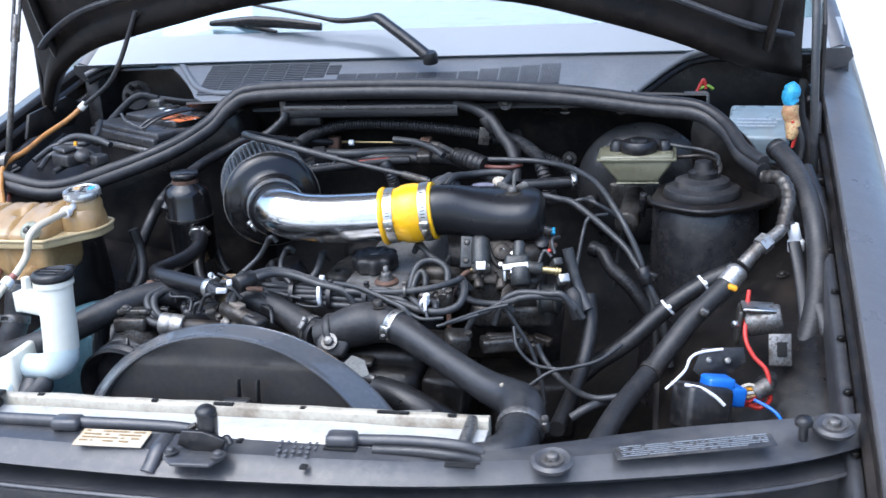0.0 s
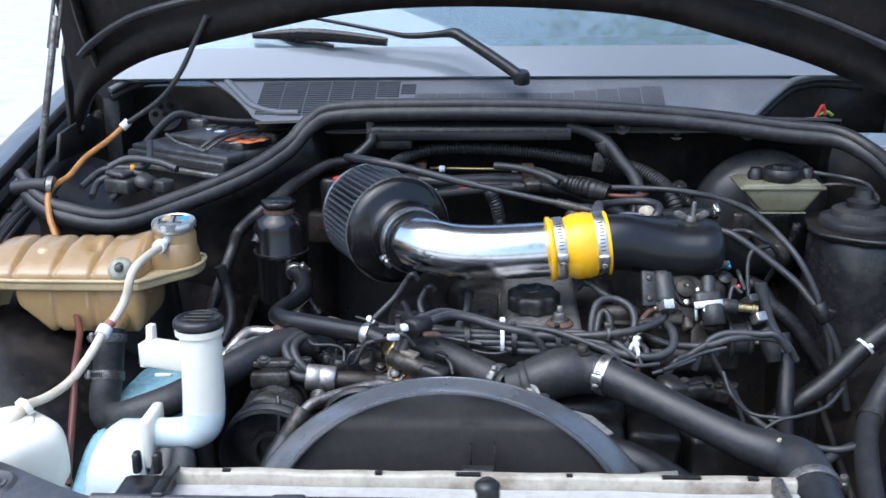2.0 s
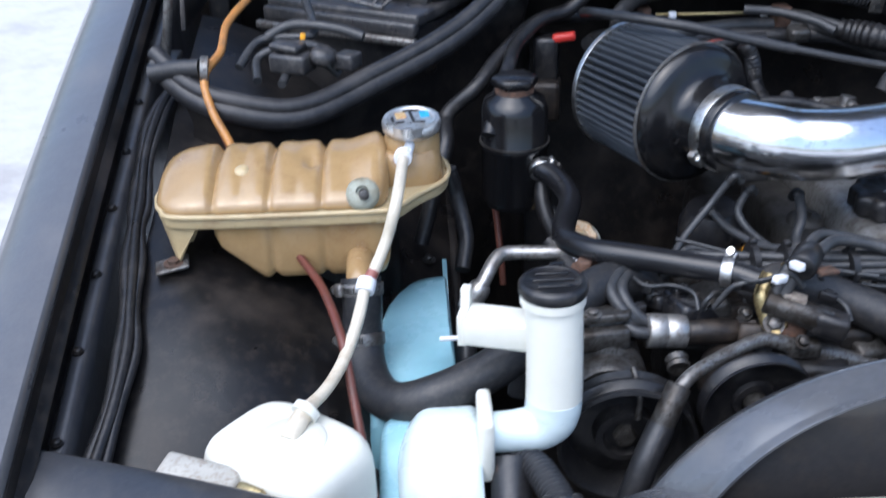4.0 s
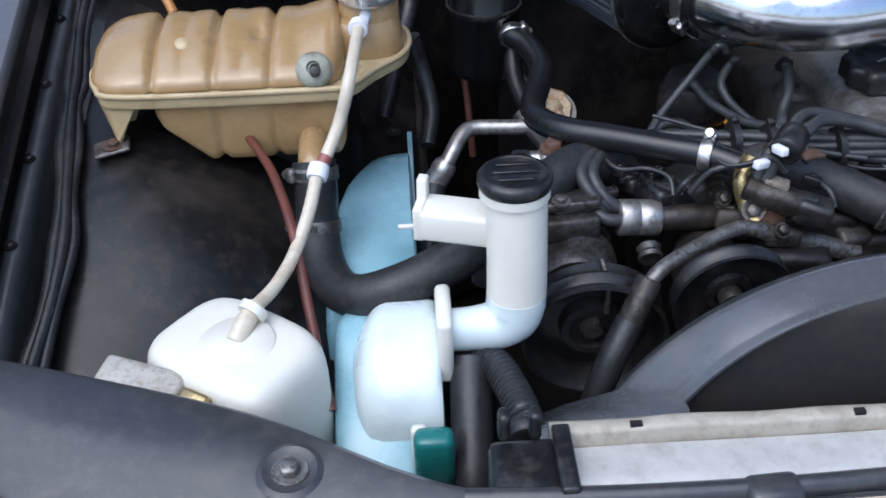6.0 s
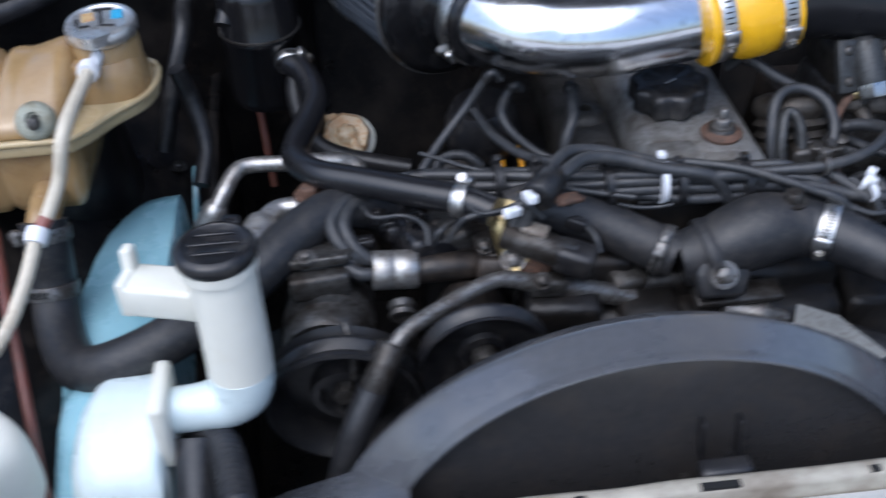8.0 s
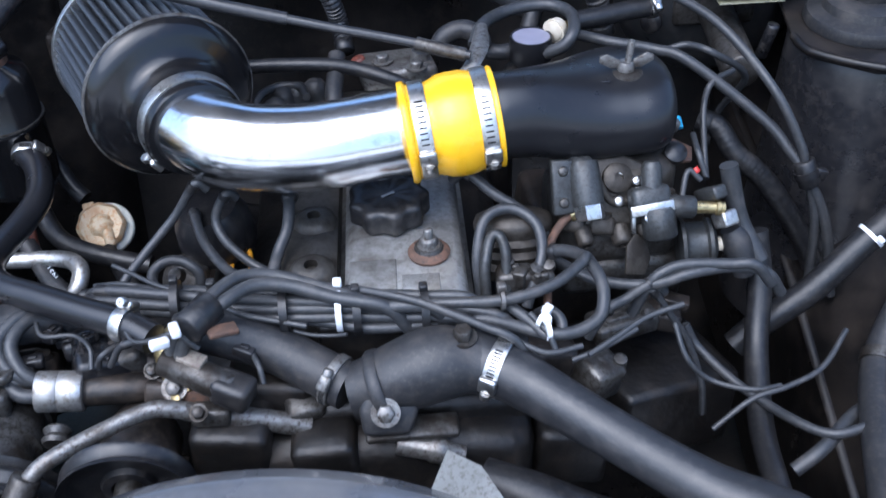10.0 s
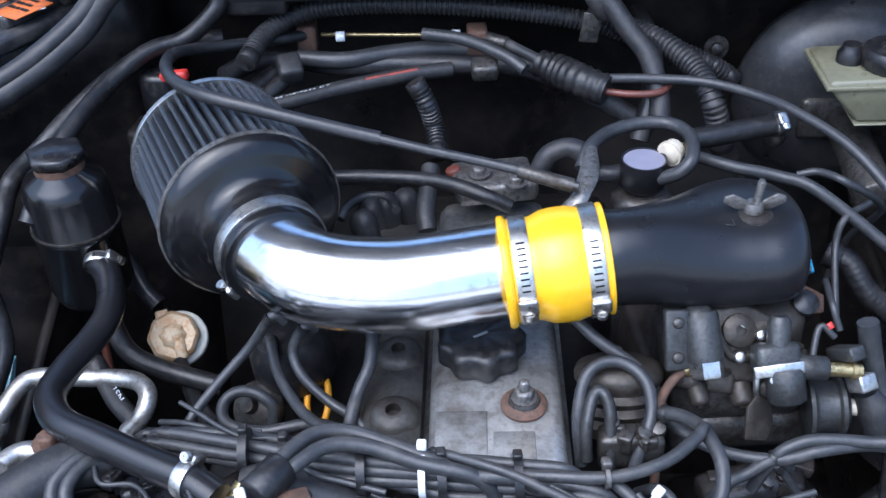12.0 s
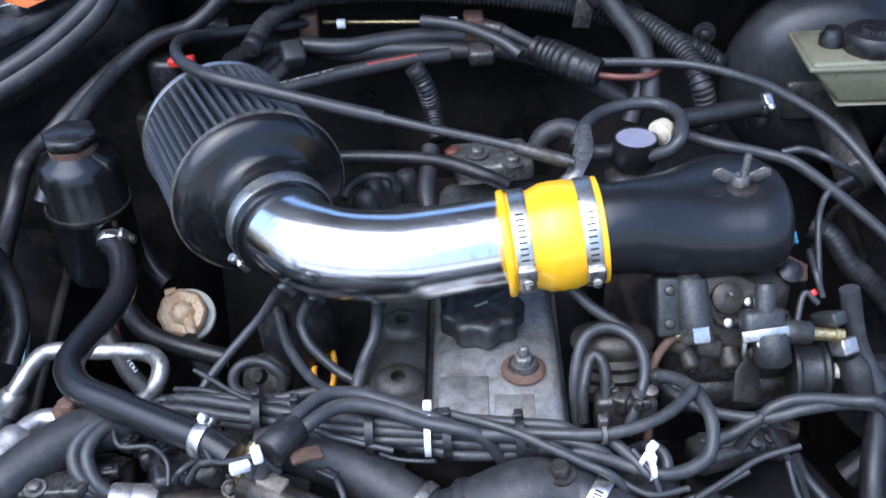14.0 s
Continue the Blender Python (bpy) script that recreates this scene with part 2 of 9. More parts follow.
M = {
    "rubber": material("black_rubber", (0.0115, 0.0115, 0.0125), 0.38, dirt=(0.048, 0.043, 0.039), dirt_amount=0.22, dirt_scale=34, bump=0.35, grain=160, lump=0.05, spec=0.45, fleck_amount=0.6),
    "rubber_dusty": material("dusty_rubber", (0.02, 0.0205, 0.0225), 0.46, dirt=(0.06, 0.053, 0.047), dirt_amount=0.3, dirt_scale=38, bump=0.35, grain=160, lump=0.06, spec=0.42, fleck_amount=0.6),
    "hose": material("hose_rubber", (0.018, 0.0185, 0.0205), 0.4, dirt=(0.048, 0.044, 0.042), dirt_amount=0.22, dirt_scale=30, bump=0.3, grain=180, lump=0.05, spec=0.55, fleck_amount=0.5),
    "seal": material("seal_rubber", (0.016, 0.016, 0.018), 0.46, dirt=(0.05, 0.047, 0.046), dirt_amount=0.4, dirt_scale=14, lump=0.15, fleck_amount=0.5),
    "plastic": material("black_plastic", (0.009, 0.009, 0.0105), 0.34, dirt=(0.038, 0.034, 0.031), dirt_amount=0.28, dirt_scale=16, bump=0.15, grain=200),
    # hoop plastic: the sky's reflection is put into a lighter base colour
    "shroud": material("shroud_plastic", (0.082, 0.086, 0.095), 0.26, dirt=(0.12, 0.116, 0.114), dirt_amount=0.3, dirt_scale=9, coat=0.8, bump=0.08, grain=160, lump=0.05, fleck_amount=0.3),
    # front plate: darker base, brown tint paints in the cream radiator's reflection
    "shroud_front": material("reflection_tinted_shroud_plastic", (0.044, 0.0425, 0.043), 0.22, dirt=(0.088, 0.071, 0.057), dirt_amount=0.34, dirt_scale=5, coat=0.8, bump=0.08, grain=160, lump=0.04, fleck_amount=0.3),
    "radiator_lip": material("cream_radiator_lip", (0.40, 0.37, 0.30), 0.5, metal=0.1, dirt=(0.16, 0.125, 0.09), dirt_amount=0.4, dirt_scale=18, bump=0.15, fleck_amount=0.35),
    "sticker_print": material("brown_stained_print", (0.30, 0.20, 0.09), 0.5, bump=0),
    "horn": material("satin_black_horn", (0.0105, 0.0105, 0.012), 0.30, vary=0.1, bump=0.05, grain=240, rough_vary=0.04, dirt=(0.02, 0.019, 0.019), dirt_amount=0.08, dirt_scale=40, lump=0.02, fleck_amount=0.4),
    "paint": material("dark_car_paint", (0.085, 0.083, 0.085), 0.36, dirt=(0.12, 0.113, 0.11), dirt_amount=0.3, coat=0.5, bump=0.05, grain=300, fleck_amount=0.3),
    "inner": material("inner_paint", (0.0072, 0.0067, 0.0068), 0.35, dirt=(0.034, 0.027, 0.022), dirt_amount=0.38, dirt_scale=11, bump=0.2, grain=90, lump=0.05, spec=0.38, fleck_amount=0.55),
    "under": material("hood_inner_paint", (0.0055, 0.0047, 0.0043), 0.45, dirt=(0.015, 0.0115, 0.0095), dirt_amount=0.35, bump=0.15, spec=0.15),
    "panel": material("front_panel_paint", (0.036, 0.037, 0.042), 0.4, dirt=(0.075, 0.071, 0.068), dirt_amount=0.4, coat=0.2, bump=0.12, grain=120, fleck_amount=0.6),
    "grime": material("oily_iron", (0.017, 0.0145, 0.013), 0.46, metal=0.3, dirt=(0.06, 0.045, 0.034), dirt_amount=0.42, dirt_scale=34, bump=0.5, depth=0.002, grain=90, fleck_amount=0.6),
    # oily iron at half brightness, partly to paint the dark gap below the leads
    "iron": material("darkened_oily_iron", (0.0085, 0.0078, 0.0074), 0.44, metal=0.2, dirt=(0.028, 0.021, 0.016), dirt_amount=0.36, dirt_scale=34, bump=0.5, depth=0.002, grain=90, fleck_amount=0.5),
    "castalu": material("dull_cast_aluminium", (0.22, 0.215, 0.205), 0.45, metal=0.7, dirt=(0.075, 0.062, 0.052), dirt_amount=0.5, dirt_scale=40, bump=0.25, grain=180),
    "castdark": material("grimy_cast_metal", (0.10, 0.096, 0.09), 0.42, metal=0.6, dirt=(0.03, 0.024, 0.019), dirt_amount=0.6, dirt_scale=40, bump=0.45, depth=0.0015, grain=140),
    "alu": material("aluminium_pipe", (0.50, 0.49, 0.47), 0.4, metal=0.85, dirt=(0.22, 0.19, 0.16), dirt_amount=0.35, dirt_scale=25, bump=0.15),
    "steel": material("plated_steel", (0.6, 0.595, 0.58), 0.34, metal=1.0, dirt=(0.28, 0.24, 0.2), dirt_amount=0.2, dirt_scale=40, bump=0.1),
    "brass": material("yellowed_steel", (0.5, 0.4, 0.2), 0.35, metal=0.9, dirt=(0.2, 0.14, 0.07), dirt_amount=0.3, dirt_scale=50),
    "chrome": material("polished_chrome", (0.84, 0.85, 0.87), 0.2, metal=1.0, vary=0.06, bump=0.14, depth=0.0005, rough_vary=0.08, grain=60, dirt=(0.45, 0.43, 0.41), dirt_amount=0.06, dirt_scale=14, lump=0.0, brushed=(0.35, 5.0, 5.0), fleck_amount=0.6),
    "rust": material("rusty_steel", (0.13, 0.07, 0.045), 0.75, metal=0.2, dirt=(0.06, 0.04, 0.03), dirt_amount=0.5, dirt_scale=40, bump=0.4),
    "yellow": material("yellow_silicone", (0.85, 0.46, 0.008), 0.28, vary=0.06, bump=0.08, grain=90, coat=0.2, rough_vary=0.06),
    "amber": material("aged_amber_plastic", (0.35, 0.23, 0.105), 0.2, vary=0.12, dirt=(0.22, 0.125, 0.052), dirt_amount=0.32, dirt_scale=18, subsurface=0.22, coat=0.5, bump=0.06, lump=0.06, fleck_amount=0.2),
    "amber_pale": material("pale_amber_seam", (0.46, 0.36, 0.20), 0.35, vary=0.1, dirt=(0.3, 0.2, 0.1), dirt_amount=0.25, dirt_scale=20, subsurface=0.2, bump=0.06, fleck_amount=0.2),
    "white": material("white_plastic", (0.70, 0.69, 0.61), 0.4, vary=0.05, dirt=(0.58, 0.53, 0.40), dirt_amount=0.14, subsurface=0.2, bump=0.05, fleck_amount=0.15),
    "teal": material("pale_teal_plastic", (0.29, 0.50, 0.565), 0.26, vary=0.08, dirt=(0.20, 0.39, 0.45), dirt_amount=0.3, dirt_scale=8, subsurface=0.35, coat=0.4, bump=0.05, fleck_amount=0.15),
    # whiter copy of the teal plastic: fluid level and the dome's light painted in
    "milk_teal": material("milky_teal_plastic", (0.66, 0.745, 0.74), 0.3, vary=0.06, dirt=(0.52, 0.67, 0.69), dirt_amount=0.3, dirt_scale=9, subsurface=0.3, coat=0.4, bump=0.05, fleck_amount=0.15),
    "leaf": material("dark_leaf", (0.05, 0.08, 0.03), 0.5, vary=0.3),
    "bark": material("grey_bark", (0.12, 0.10, 0.08), 0.9, bump=0.5, depth=0.01),
    "cream_hose": material("yellowed_clear_hose", (0.60, 0.54, 0.43), 0.35, vary=0.1, dirt=(0.34, 0.26, 0.17), dirt_amount=0.25, dirt_scale=30, subsurface=0.3, fleck_amount=0.25),
    "wine": material("stained_hose", (0.25, 0.09, 0.07), 0.4),
    "red_hose": material("copper_red_hose", (0.12, 0.035, 0.024), 0.4, dirt=(0.09, 0.04, 0.028), dirt_amount=0.3),
    "orange_hose": material("orange_tube", (0.42, 0.19, 0.05), 0.4, dirt=(0.24, 0.12, 0.05), dirt_amount=0.3),
    "radiator": material("cream_radiator_metal", (0.52, 0.515, 0.49), 0.42, metal=0.25, dirt=(0.24, 0.21, 0.17), dirt_amount=0.22, dirt_scale=14, bump=0.12, fleck_amount=0.3),
    "core": material("radiator_core", (0.05, 0.05, 0.05), 0.6, metal=0.4, bump=0.5, grain=300),
    "scuttle": material("grey_scuttle_plastic", (0.145, 0.15, 0.158), 0.45, dirt=(0.20, 0.20, 0.205), dirt_amount=0.4, dirt_scale=7, bump=0.1, grain=250, fleck_amount=0.3),
    # near-black for label print and for solid pieces that paint shade in holes
    "void": material("gap_shade_and_print_black", (0.006, 0.006, 0.006), 0.9, bump=0),
    "cover": material("dull_rocker_cover_alloy", (0.34, 0.335, 0.32), 0.42, metal=0.65, dirt=(0.10, 0.086, 0.072), dirt_amount=0.42, dirt_scale=22, bump=0.25, grain=240, fleck_amount=0.5),
    "battery": material("dusty_battery_plastic", (0.028, 0.028, 0.03), 0.36, dirt=(0.10, 0.092, 0.084), dirt_amount=0.4, dirt_scale=26, fleck_amount=0.6),
    # grey of the faded code, and of bars that paint the cowl slots' shade
    "slot": material("slot_shade_and_print_grey", (0.085, 0.088, 0.094), 0.7, bump=0),
    "strip": material("glossy_grey_strip", (0.26, 0.285, 0.31), 0.2, vary=0.03, grain=12, dirt=(0.24, 0.26, 0.28), dirt_amount=0.25, dirt_scale=5, coat=0.6, bump=0.02, rough_vary=0.05, lump=0, fleck_amount=0.15),
    "wire": material("grey_black_cable", (0.03, 0.0315, 0.034), 0.42, dirt=(0.08, 0.075, 0.07), dirt_amount=0.25, dirt_scale=40, bump=0.15, lump=0.04, fleck_amount=0.5),
    "white_tie": material("white_nylon", (0.75, 0.76, 0.78), 0.4, vary=0.04, bump=0.04),
    "red": material("red_plastic", (0.45, 0.03, 0.022), 0.4, vary=0.1),
    "blue": material("blue_plastic", (0.02, 0.13, 0.50), 0.35, vary=0.1),
    "cyan": material("light_blue_tape", (0.05, 0.34, 0.55), 0.45, vary=0.15, dirt=(0.03, 0.16, 0.30), dirt_amount=0.3, dirt_scale=40, bump=0.3, lump=0.5),
    "tan": material("tan_tape", (0.50, 0.36, 0.17), 0.55, dirt=(0.30, 0.10, 0.05), dirt_amount=0.45, dirt_scale=45, bump=0.4, lump=0.5),
    "faded_red": material("faded_red_print", (0.30, 0.045, 0.03), 0.5, dirt=(0.05, 0.02, 0.018), dirt_amount=0.4, dirt_scale=60),
    "tower": material("tower_paint", (0.014, 0.014, 0.016), 0.29, dirt=(0.042, 0.038, 0.036), dirt_amount=0.35, dirt_scale=18, bump=0.2, lump=0.12, fleck_amount=0.6),
    "servo": material("servo_paint", (0.022, 0.0235, 0.026), 0.36, dirt=(0.055, 0.049, 0.044), dirt_amount=0.35, dirt_scale=30, bump=0.2, lump=0.06, fleck_amount=0.6),
    "orange": material("orange_label", (0.70, 0.17, 0.03), 0.45, dirt=(0.3, 0.1, 0.05), dirt_amount=0.3, dirt_scale=30),
    "sticker": material("worn_silver_sticker", (0.50, 0.44, 0.34), 0.5, dirt=(0.50, 0.33, 0.15), dirt_amount=0.35, dirt_scale=25, fleck_amount=0.5),
    "pcv": material("cream_nylon_stained", (0.62, 0.50, 0.33), 0.45, dirt=(0.48, 0.24, 0.09), dirt_amount=0.42, dirt_scale=34),
    "fluid_box": material("yellowed_reservoir_plastic", (0.165, 0.16, 0.105), 0.32, vary=0.1, dirt=(0.10, 0.085, 0.05), dirt_amount=0.35, dirt_scale=24, subsurface=0.3, fleck_amount=0.3),
    "ecu": material("pale_blue_cover", (0.20, 0.25, 0.275), 0.3, dirt=(0.18, 0.2, 0.2), dirt_amount=0.4, dirt_scale=12, fleck_amount=0.3),
    "brightink": material("light_print", (0.24, 0.26, 0.285), 0.5, bump=0),
    "greyink": material("faded_print", (0.20, 0.21, 0.23), 0.5, bump=0),
    "silverink": material("pale_cap_print", (0.35, 0.37, 0.42), 0.4, bump=0),
    "pleat": material("filter_pleats", (0.036, 0.041, 0.049), 0.45, vary=0.45, grain=900, bump=0.6, depth=0.0006, lump=0.0),
    "ground": material("pale_concrete", (0.50, 0.49, 0.47), 0.9, dirt=(0.36, 0.34, 0.32), dirt_amount=0.4, dirt_scale=2.5, bump=0.5, grain=30, depth=0.004, fleck_amount=0.5),
    "pin_boss": material("chalky_green_plastic", (0.30, 0.31, 0.25), 0.6, vary=0.2, dirt=(0.16, 0.14, 0.09), dirt_amount=0.4, dirt_scale=40, bump=0.3, fleck_amount=0.6),
    "cap_metal": material("bright_cap_plate", (0.74, 0.74, 0.73), 0.32, metal=0.85, vary=0.05, dirt=(0.4, 0.38, 0.34), dirt_amount=0.15, dirt_scale=30, bump=0.08, lump=0.05),
    "strap_metal": material("dull_beige_strap", (0.44, 0.42, 0.37), 0.55, metal=0.15, dirt=(0.28, 0.24, 0.19), dirt_amount=0.35, dirt_scale=22, bump=0.2),
    "blade": material("pale_blade_metal", (0.20, 0.205, 0.195), 0.55, metal=0.3, dirt=(0.11, 0.10, 0.09), dirt_amount=0.4, dirt_scale=40, bump=0.15),
    "gloss": material("gloss_black_plastic", (0.007, 0.007, 0.008), 0.2, vary=0.1, dirt=(0.022, 0.018, 0.015), dirt_amount=0.12, dirt_scale=34, bump=0.04, grain=240, rough_vary=0.06, lump=0.03, fleck_amount=0.5),
    "carb_metal": material("stained_tan_alloy", (0.062, 0.054, 0.045), 0.5, metal=0.5, dirt=(0.02, 0.016, 0.012), dirt_amount=0.45, dirt_scale=44, bump=0.4, grain=180, fleck_amount=0.65),
    "carb_light": material("weathered_grey_alloy", (0.062, 0.064, 0.064), 0.46, metal=0.5, dirt=(0.022, 0.019, 0.016), dirt_amount=0.45, dirt_scale=60, bump=0.35, grain=220, fleck_amount=0.7),
    "side_metal": material("oil_stained_alloy", (0.07, 0.066, 0.06), 0.5, metal=0.5, dirt=(0.024, 0.02, 0.016), dirt_amount=0.45, dirt_scale=36, bump=0.4, grain=180, fleck_amount=0.6),
    "worn_label": material("worn_grey_label", (0.24, 0.21, 0.17), 0.6, dirt=(0.12, 0.09, 0.07), dirt_amount=0.5, dirt_scale=60, bump=0.2),
    "lilac": material("lilac_gauge_face", (0.21, 0.205, 0.26), 0.35, bump=0),
    "amber_ring": material("yellow_handle", (0.8, 0.36, 0.01), 0.4, bump=0.05),
}
glass = bpy.data.materials.new("windscreen_glass")
glass.use_nodes = True
gb = glass.node_tree.nodes["Principled BSDF"]
gb.inputs["Base Color"].default_value = (0.62, 0.82, 0.90, 1)
gb.inputs["Roughness"].default_value, gb.inputs["IOR"].default_value, gb.inputs["Transmission Weight"].default_value = 0.02, 1.9, 0.84
M["glass"] = glass


# ---- shape helpers ----
def V(*p):
    return Vector(p)


def from_lists(verts, faces):
    bm = bmesh.new()
    vs = [bm.verts.new(v) for v in verts]
    for f in faces:
        try:
            bm.faces.new([vs[i] for i in f])
        except ValueError:
            pass
    bm.normal_update()
    return bm


def join(*bms):
    """All in one mesh."""
    out = bms[0]
    for b in bms[1:]:
        me = bpy.data.meshes.new("tmp")
        b.to_mesh(me)
        out.from_mesh(me)
        bpy.data.meshes.remove(me)
        b.free()
    return out


def moved(bm, m):
    bmesh.ops.transform(bm, matrix=m, verts=bm.verts)
    return bm


def part(name, bm, mat, parent=None, label="", angle=52, inset=None):
    """Links a bmesh as one mesh object, under a thing or a part."""
    bmesh.ops.recalc_face_normals(bm, faces=bm.faces)
    lo = [min(v.co[i] for v in bm.verts) for i in range(3)]
    hi = [max(v.co[i] for v in bm.verts) for i in range(3)]
    mid = Vector([(a + b) / 2 for a, b in zip(lo, hi)])
    bmesh.ops.translate(bm, vec=-mid, verts=bm.verts)
    me = bpy.data.meshes.new(name)
    bm.to_mesh(me)
    bm.free()
    me.shade_smooth()
    me.set_sharp_from_angle(angle=radians(angle))
    me.materials.append(M[mat] if isinstance(mat, str) else mat)
    ob = new(name, me)
    ob.location = mid
    if parent:
        ob.parent = parent
        ob.matrix_parent_inverse = base_of(parent).inverted()
    if label:
        ob["label"] = label
    return ob


def base_of(ob):
    return Matrix.Translation(ob.location)


def thing(name, at, label, category, group="", kind=""):
    ob = new(name)
    ob.location = at
    ob.empty_display_size = 0.02
    return tagged(ob, label, category, group, kind)


def single(name, bm, mat, label, category, group="", kind="", angle=52):
    return tagged(part(name, bm, mat, angle=angle), label, category, group, kind)


def smooth_line(pts, res=6):
    """A smooth line through the points (Catmull-Rom), each a 3- or 4-vector."""
    p = [np.array(q, float) for q in pts]
    p = [2 * p[0] - p[1]] + p + [2 * p[-1] - p[-2]]
    out = []
    for i in range(1, len(p) - 2):
        for k in range(res):
            t = k / res
            out.append(0.5 * (2 * p[i] + (p[i + 1] - p[i - 1]) * t + (2 * p[i - 1] - 5 * p[i] + 4 * p[i + 1] - p[i + 2]) * t * t + (3 * p[i] - p[i - 1] - 3 * p[i + 1] + p[i + 2]) * t**3))
    out.append(p[-2])
    return np.array(out)


def tube(pts, r, n=10, res=6, ribs=0.0, pitch=0.006, hollow=0.0, squash=1.0):
    """A round tube along the points; r a radius or one for each point; ribs: depth of a corrugation."""
    rr = list(r) if hasattr(r, "__len__") else [r] * len(pts)
    line = smooth_line([(*p, q) for p, q in zip(pts, rr)], res)
    if ribs:
        d = np.r_[0, np.cumsum(np.linalg.norm(np.diff(line[:, :3], axis=0), axis=1))]
        s = np.arange(0, d[-1], pitch / 4)
        line = np.stack([np.interp(s, d, line[:, k]) for k in range(4)], 1)
        line[:, 3] += ribs * np.array([1, 1, -1, -1])[np.arange(len(s)) % 4]
    c = line[:, :3]
    tang = np.gradient(c, axis=0)
    tang /= np.linalg.norm(tang, axis=1)[:, None] + 1e-12
    ref = np.array([0, 0, 1.0]) if abs(tang[0][2]) < 0.9 else np.array([1.0, 0, 0])
    u = np.cross(tang[0], ref)
    verts, faces = [], []
    for k in range(len(c)):
        u = u - tang[k] * (u @ tang[k])
        u /= np.linalg.norm(u) + 1e-12
        w = np.cross(tang[k], u)
        for j in range(n):
            a = 2 * math.pi * j / n
            verts.append(c[k] + line[k, 3] * (math.cos(a) * u + squash * math.sin(a) * w))
    for k in range(len(c) - 1):
        for j in range(n):
            j2 = (j + 1) % n
            faces.append((k * n + j, k * n + j2, (k + 1) * n + j2, (k + 1) * n + j))
    last = (len(c) - 1) * n
    if hollow:
        for base, k in ((0, 0), (last, len(c) - 1)):
            ring = len(verts)
            for j in range(n):
                verts.append(c[k] + (np.array(verts[base + j]) - c[k]) * (1 - hollow))
            for j in range(n):
                j2 = (j + 1) % n
                faces.append((base + j, base + j2, ring + j2, ring + j))
            deep = len(verts)
            inward = tang[k] * (0.02 if base == 0 else -0.02)
            for j in range(n):
                verts.append(np.array(verts[ring + j]) + inward)
            for j in range(n):
                j2 = (j + 1) % n
                faces.append((ring + j, ring + j2, deep + j2, deep + j))
            faces.append(tuple(range(deep, deep + n)))
    else:
        faces.append(tuple(range(n - 1, -1, -1)))
        faces.append(tuple(range(last, last + n)))
    return from_lists([tuple(v) for v in verts], faces)


def aim(at, axis):
    """A pose at a point with its z along axis."""
    return Matrix.Translation(at) @ Vector(axis).to_track_quat("Z", "Y").to_matrix().to_4x4()


def lathe(profile, at=(0, 0, 0), axis=(0, 0, 1), n=28, wave=0.0, waves=0, wave_from=0):
    """A turned body: profile of (radius, height) along axis."""
    verts, faces, rows = [], [], []
    for i, (r, h) in enumerate(profile):
        if r < 1e-6:
            rows.append([len(verts)])
            verts.append((0, 0, h))
            continue
        rows.append(list(range(len(verts), len(verts) + n)))
        for j in range(n):
            a = 2 * math.pi * j / n
            q = r + (wave * math.cos(waves * a) if i >= wave_from else 0)
            verts.append((q * math.cos(a), q * math.sin(a), h))
    for a, b in zip(rows, rows[1:]):
        for j in range(n):
            j2 = (j + 1) % n
            if len(a) == 1 and len(b) > 1:
                faces.append((a[0], b[j], b[j2]))
            elif len(b) == 1 and len(a) > 1:
                faces.append((a[j], a[j2], b[0]))
            elif len(a) > 1:
                faces.append((a[j], a[j2], b[j2], b[j]))
    if len(rows[0]) > 1:
        faces.append(tuple(reversed(rows[0])))
    if len(rows[-1]) > 1:
        faces.append(tuple(rows[-1]))
    return moved(from_lists(verts, faces), aim(at, axis))


def rod(a, b, r, n=14, edge=0.12):
    """A cylinder from a to b with broken edges."""
    a, b = Vector(a), Vector(b)
    h = (b - a).length
    e = min(edge * r, h * 0.3)
    return lathe([(0, 0), (r - e, 0), (r, e), (r, h - e), (r - e, h), (0, h)], a, b - a, n)


def box(at, size, turn=(0, 0, 0), bevel=0.003, seg=2):
    bm = bmesh.new()
    bmesh.ops.create_cube(bm, size=1)
    bmesh.ops.scale(bm, vec=size, verts=bm.verts)
    if bevel:
        bmesh.ops.bevel(bm, geom=list(bm.edges), offset=min(bevel, min(size) * 0.45), segments=seg, affect="EDGES", profile=0.5)
    return moved(bm, pose(*at, *turn))


def prism(outline, low, high, m=None, bevel=0.0, seg=2):
    """An outline in x and y, raised from low to high."""
    n = len(outline)
    verts = [(x, y, low) for x, y in outline] + [(x, y, high) for x, y in outline]
    faces = [tuple(range(n - 1, -1, -1)), tuple(range(n, 2 * n))] + [(i, (i + 1) % n, n + (i + 1) % n, n + i) for i in range(n)]
    bm = from_lists(verts, faces)
    if bevel:
        bmesh.ops.bevel(bm, geom=list(bm.edges), offset=bevel, segments=seg, affect="EDGES", profile=0.5)
    return moved(bm, m) if m else bm


def loft(sections, closed=True, caps=True):
    """A skin through sections of equal point count."""
    n, verts, faces = len(sections[0]), [p for s in sections for p in s], []
    for k in range(len(sections) - 1):
        for j in range(n if closed else n - 1):
            j2 = (j + 1) % n
            faces.append((k * n + j, k * n + j2, (k + 1) * n + j2, (k + 1) * n + j))
    if caps and closed:
        faces += [tuple(range(n - 1, -1, -1)), tuple(range((len(sections) - 1) * n, len(sections) * n))]
    return from_lists(verts, faces)


def thick(bm, t):
    """Gives a sheet a thickness."""
    bmesh.ops.recalc_face_normals(bm, faces=bm.faces)
    bmesh.ops.solidify(bm, geom=list(bm.faces), thickness=t)
    return bm


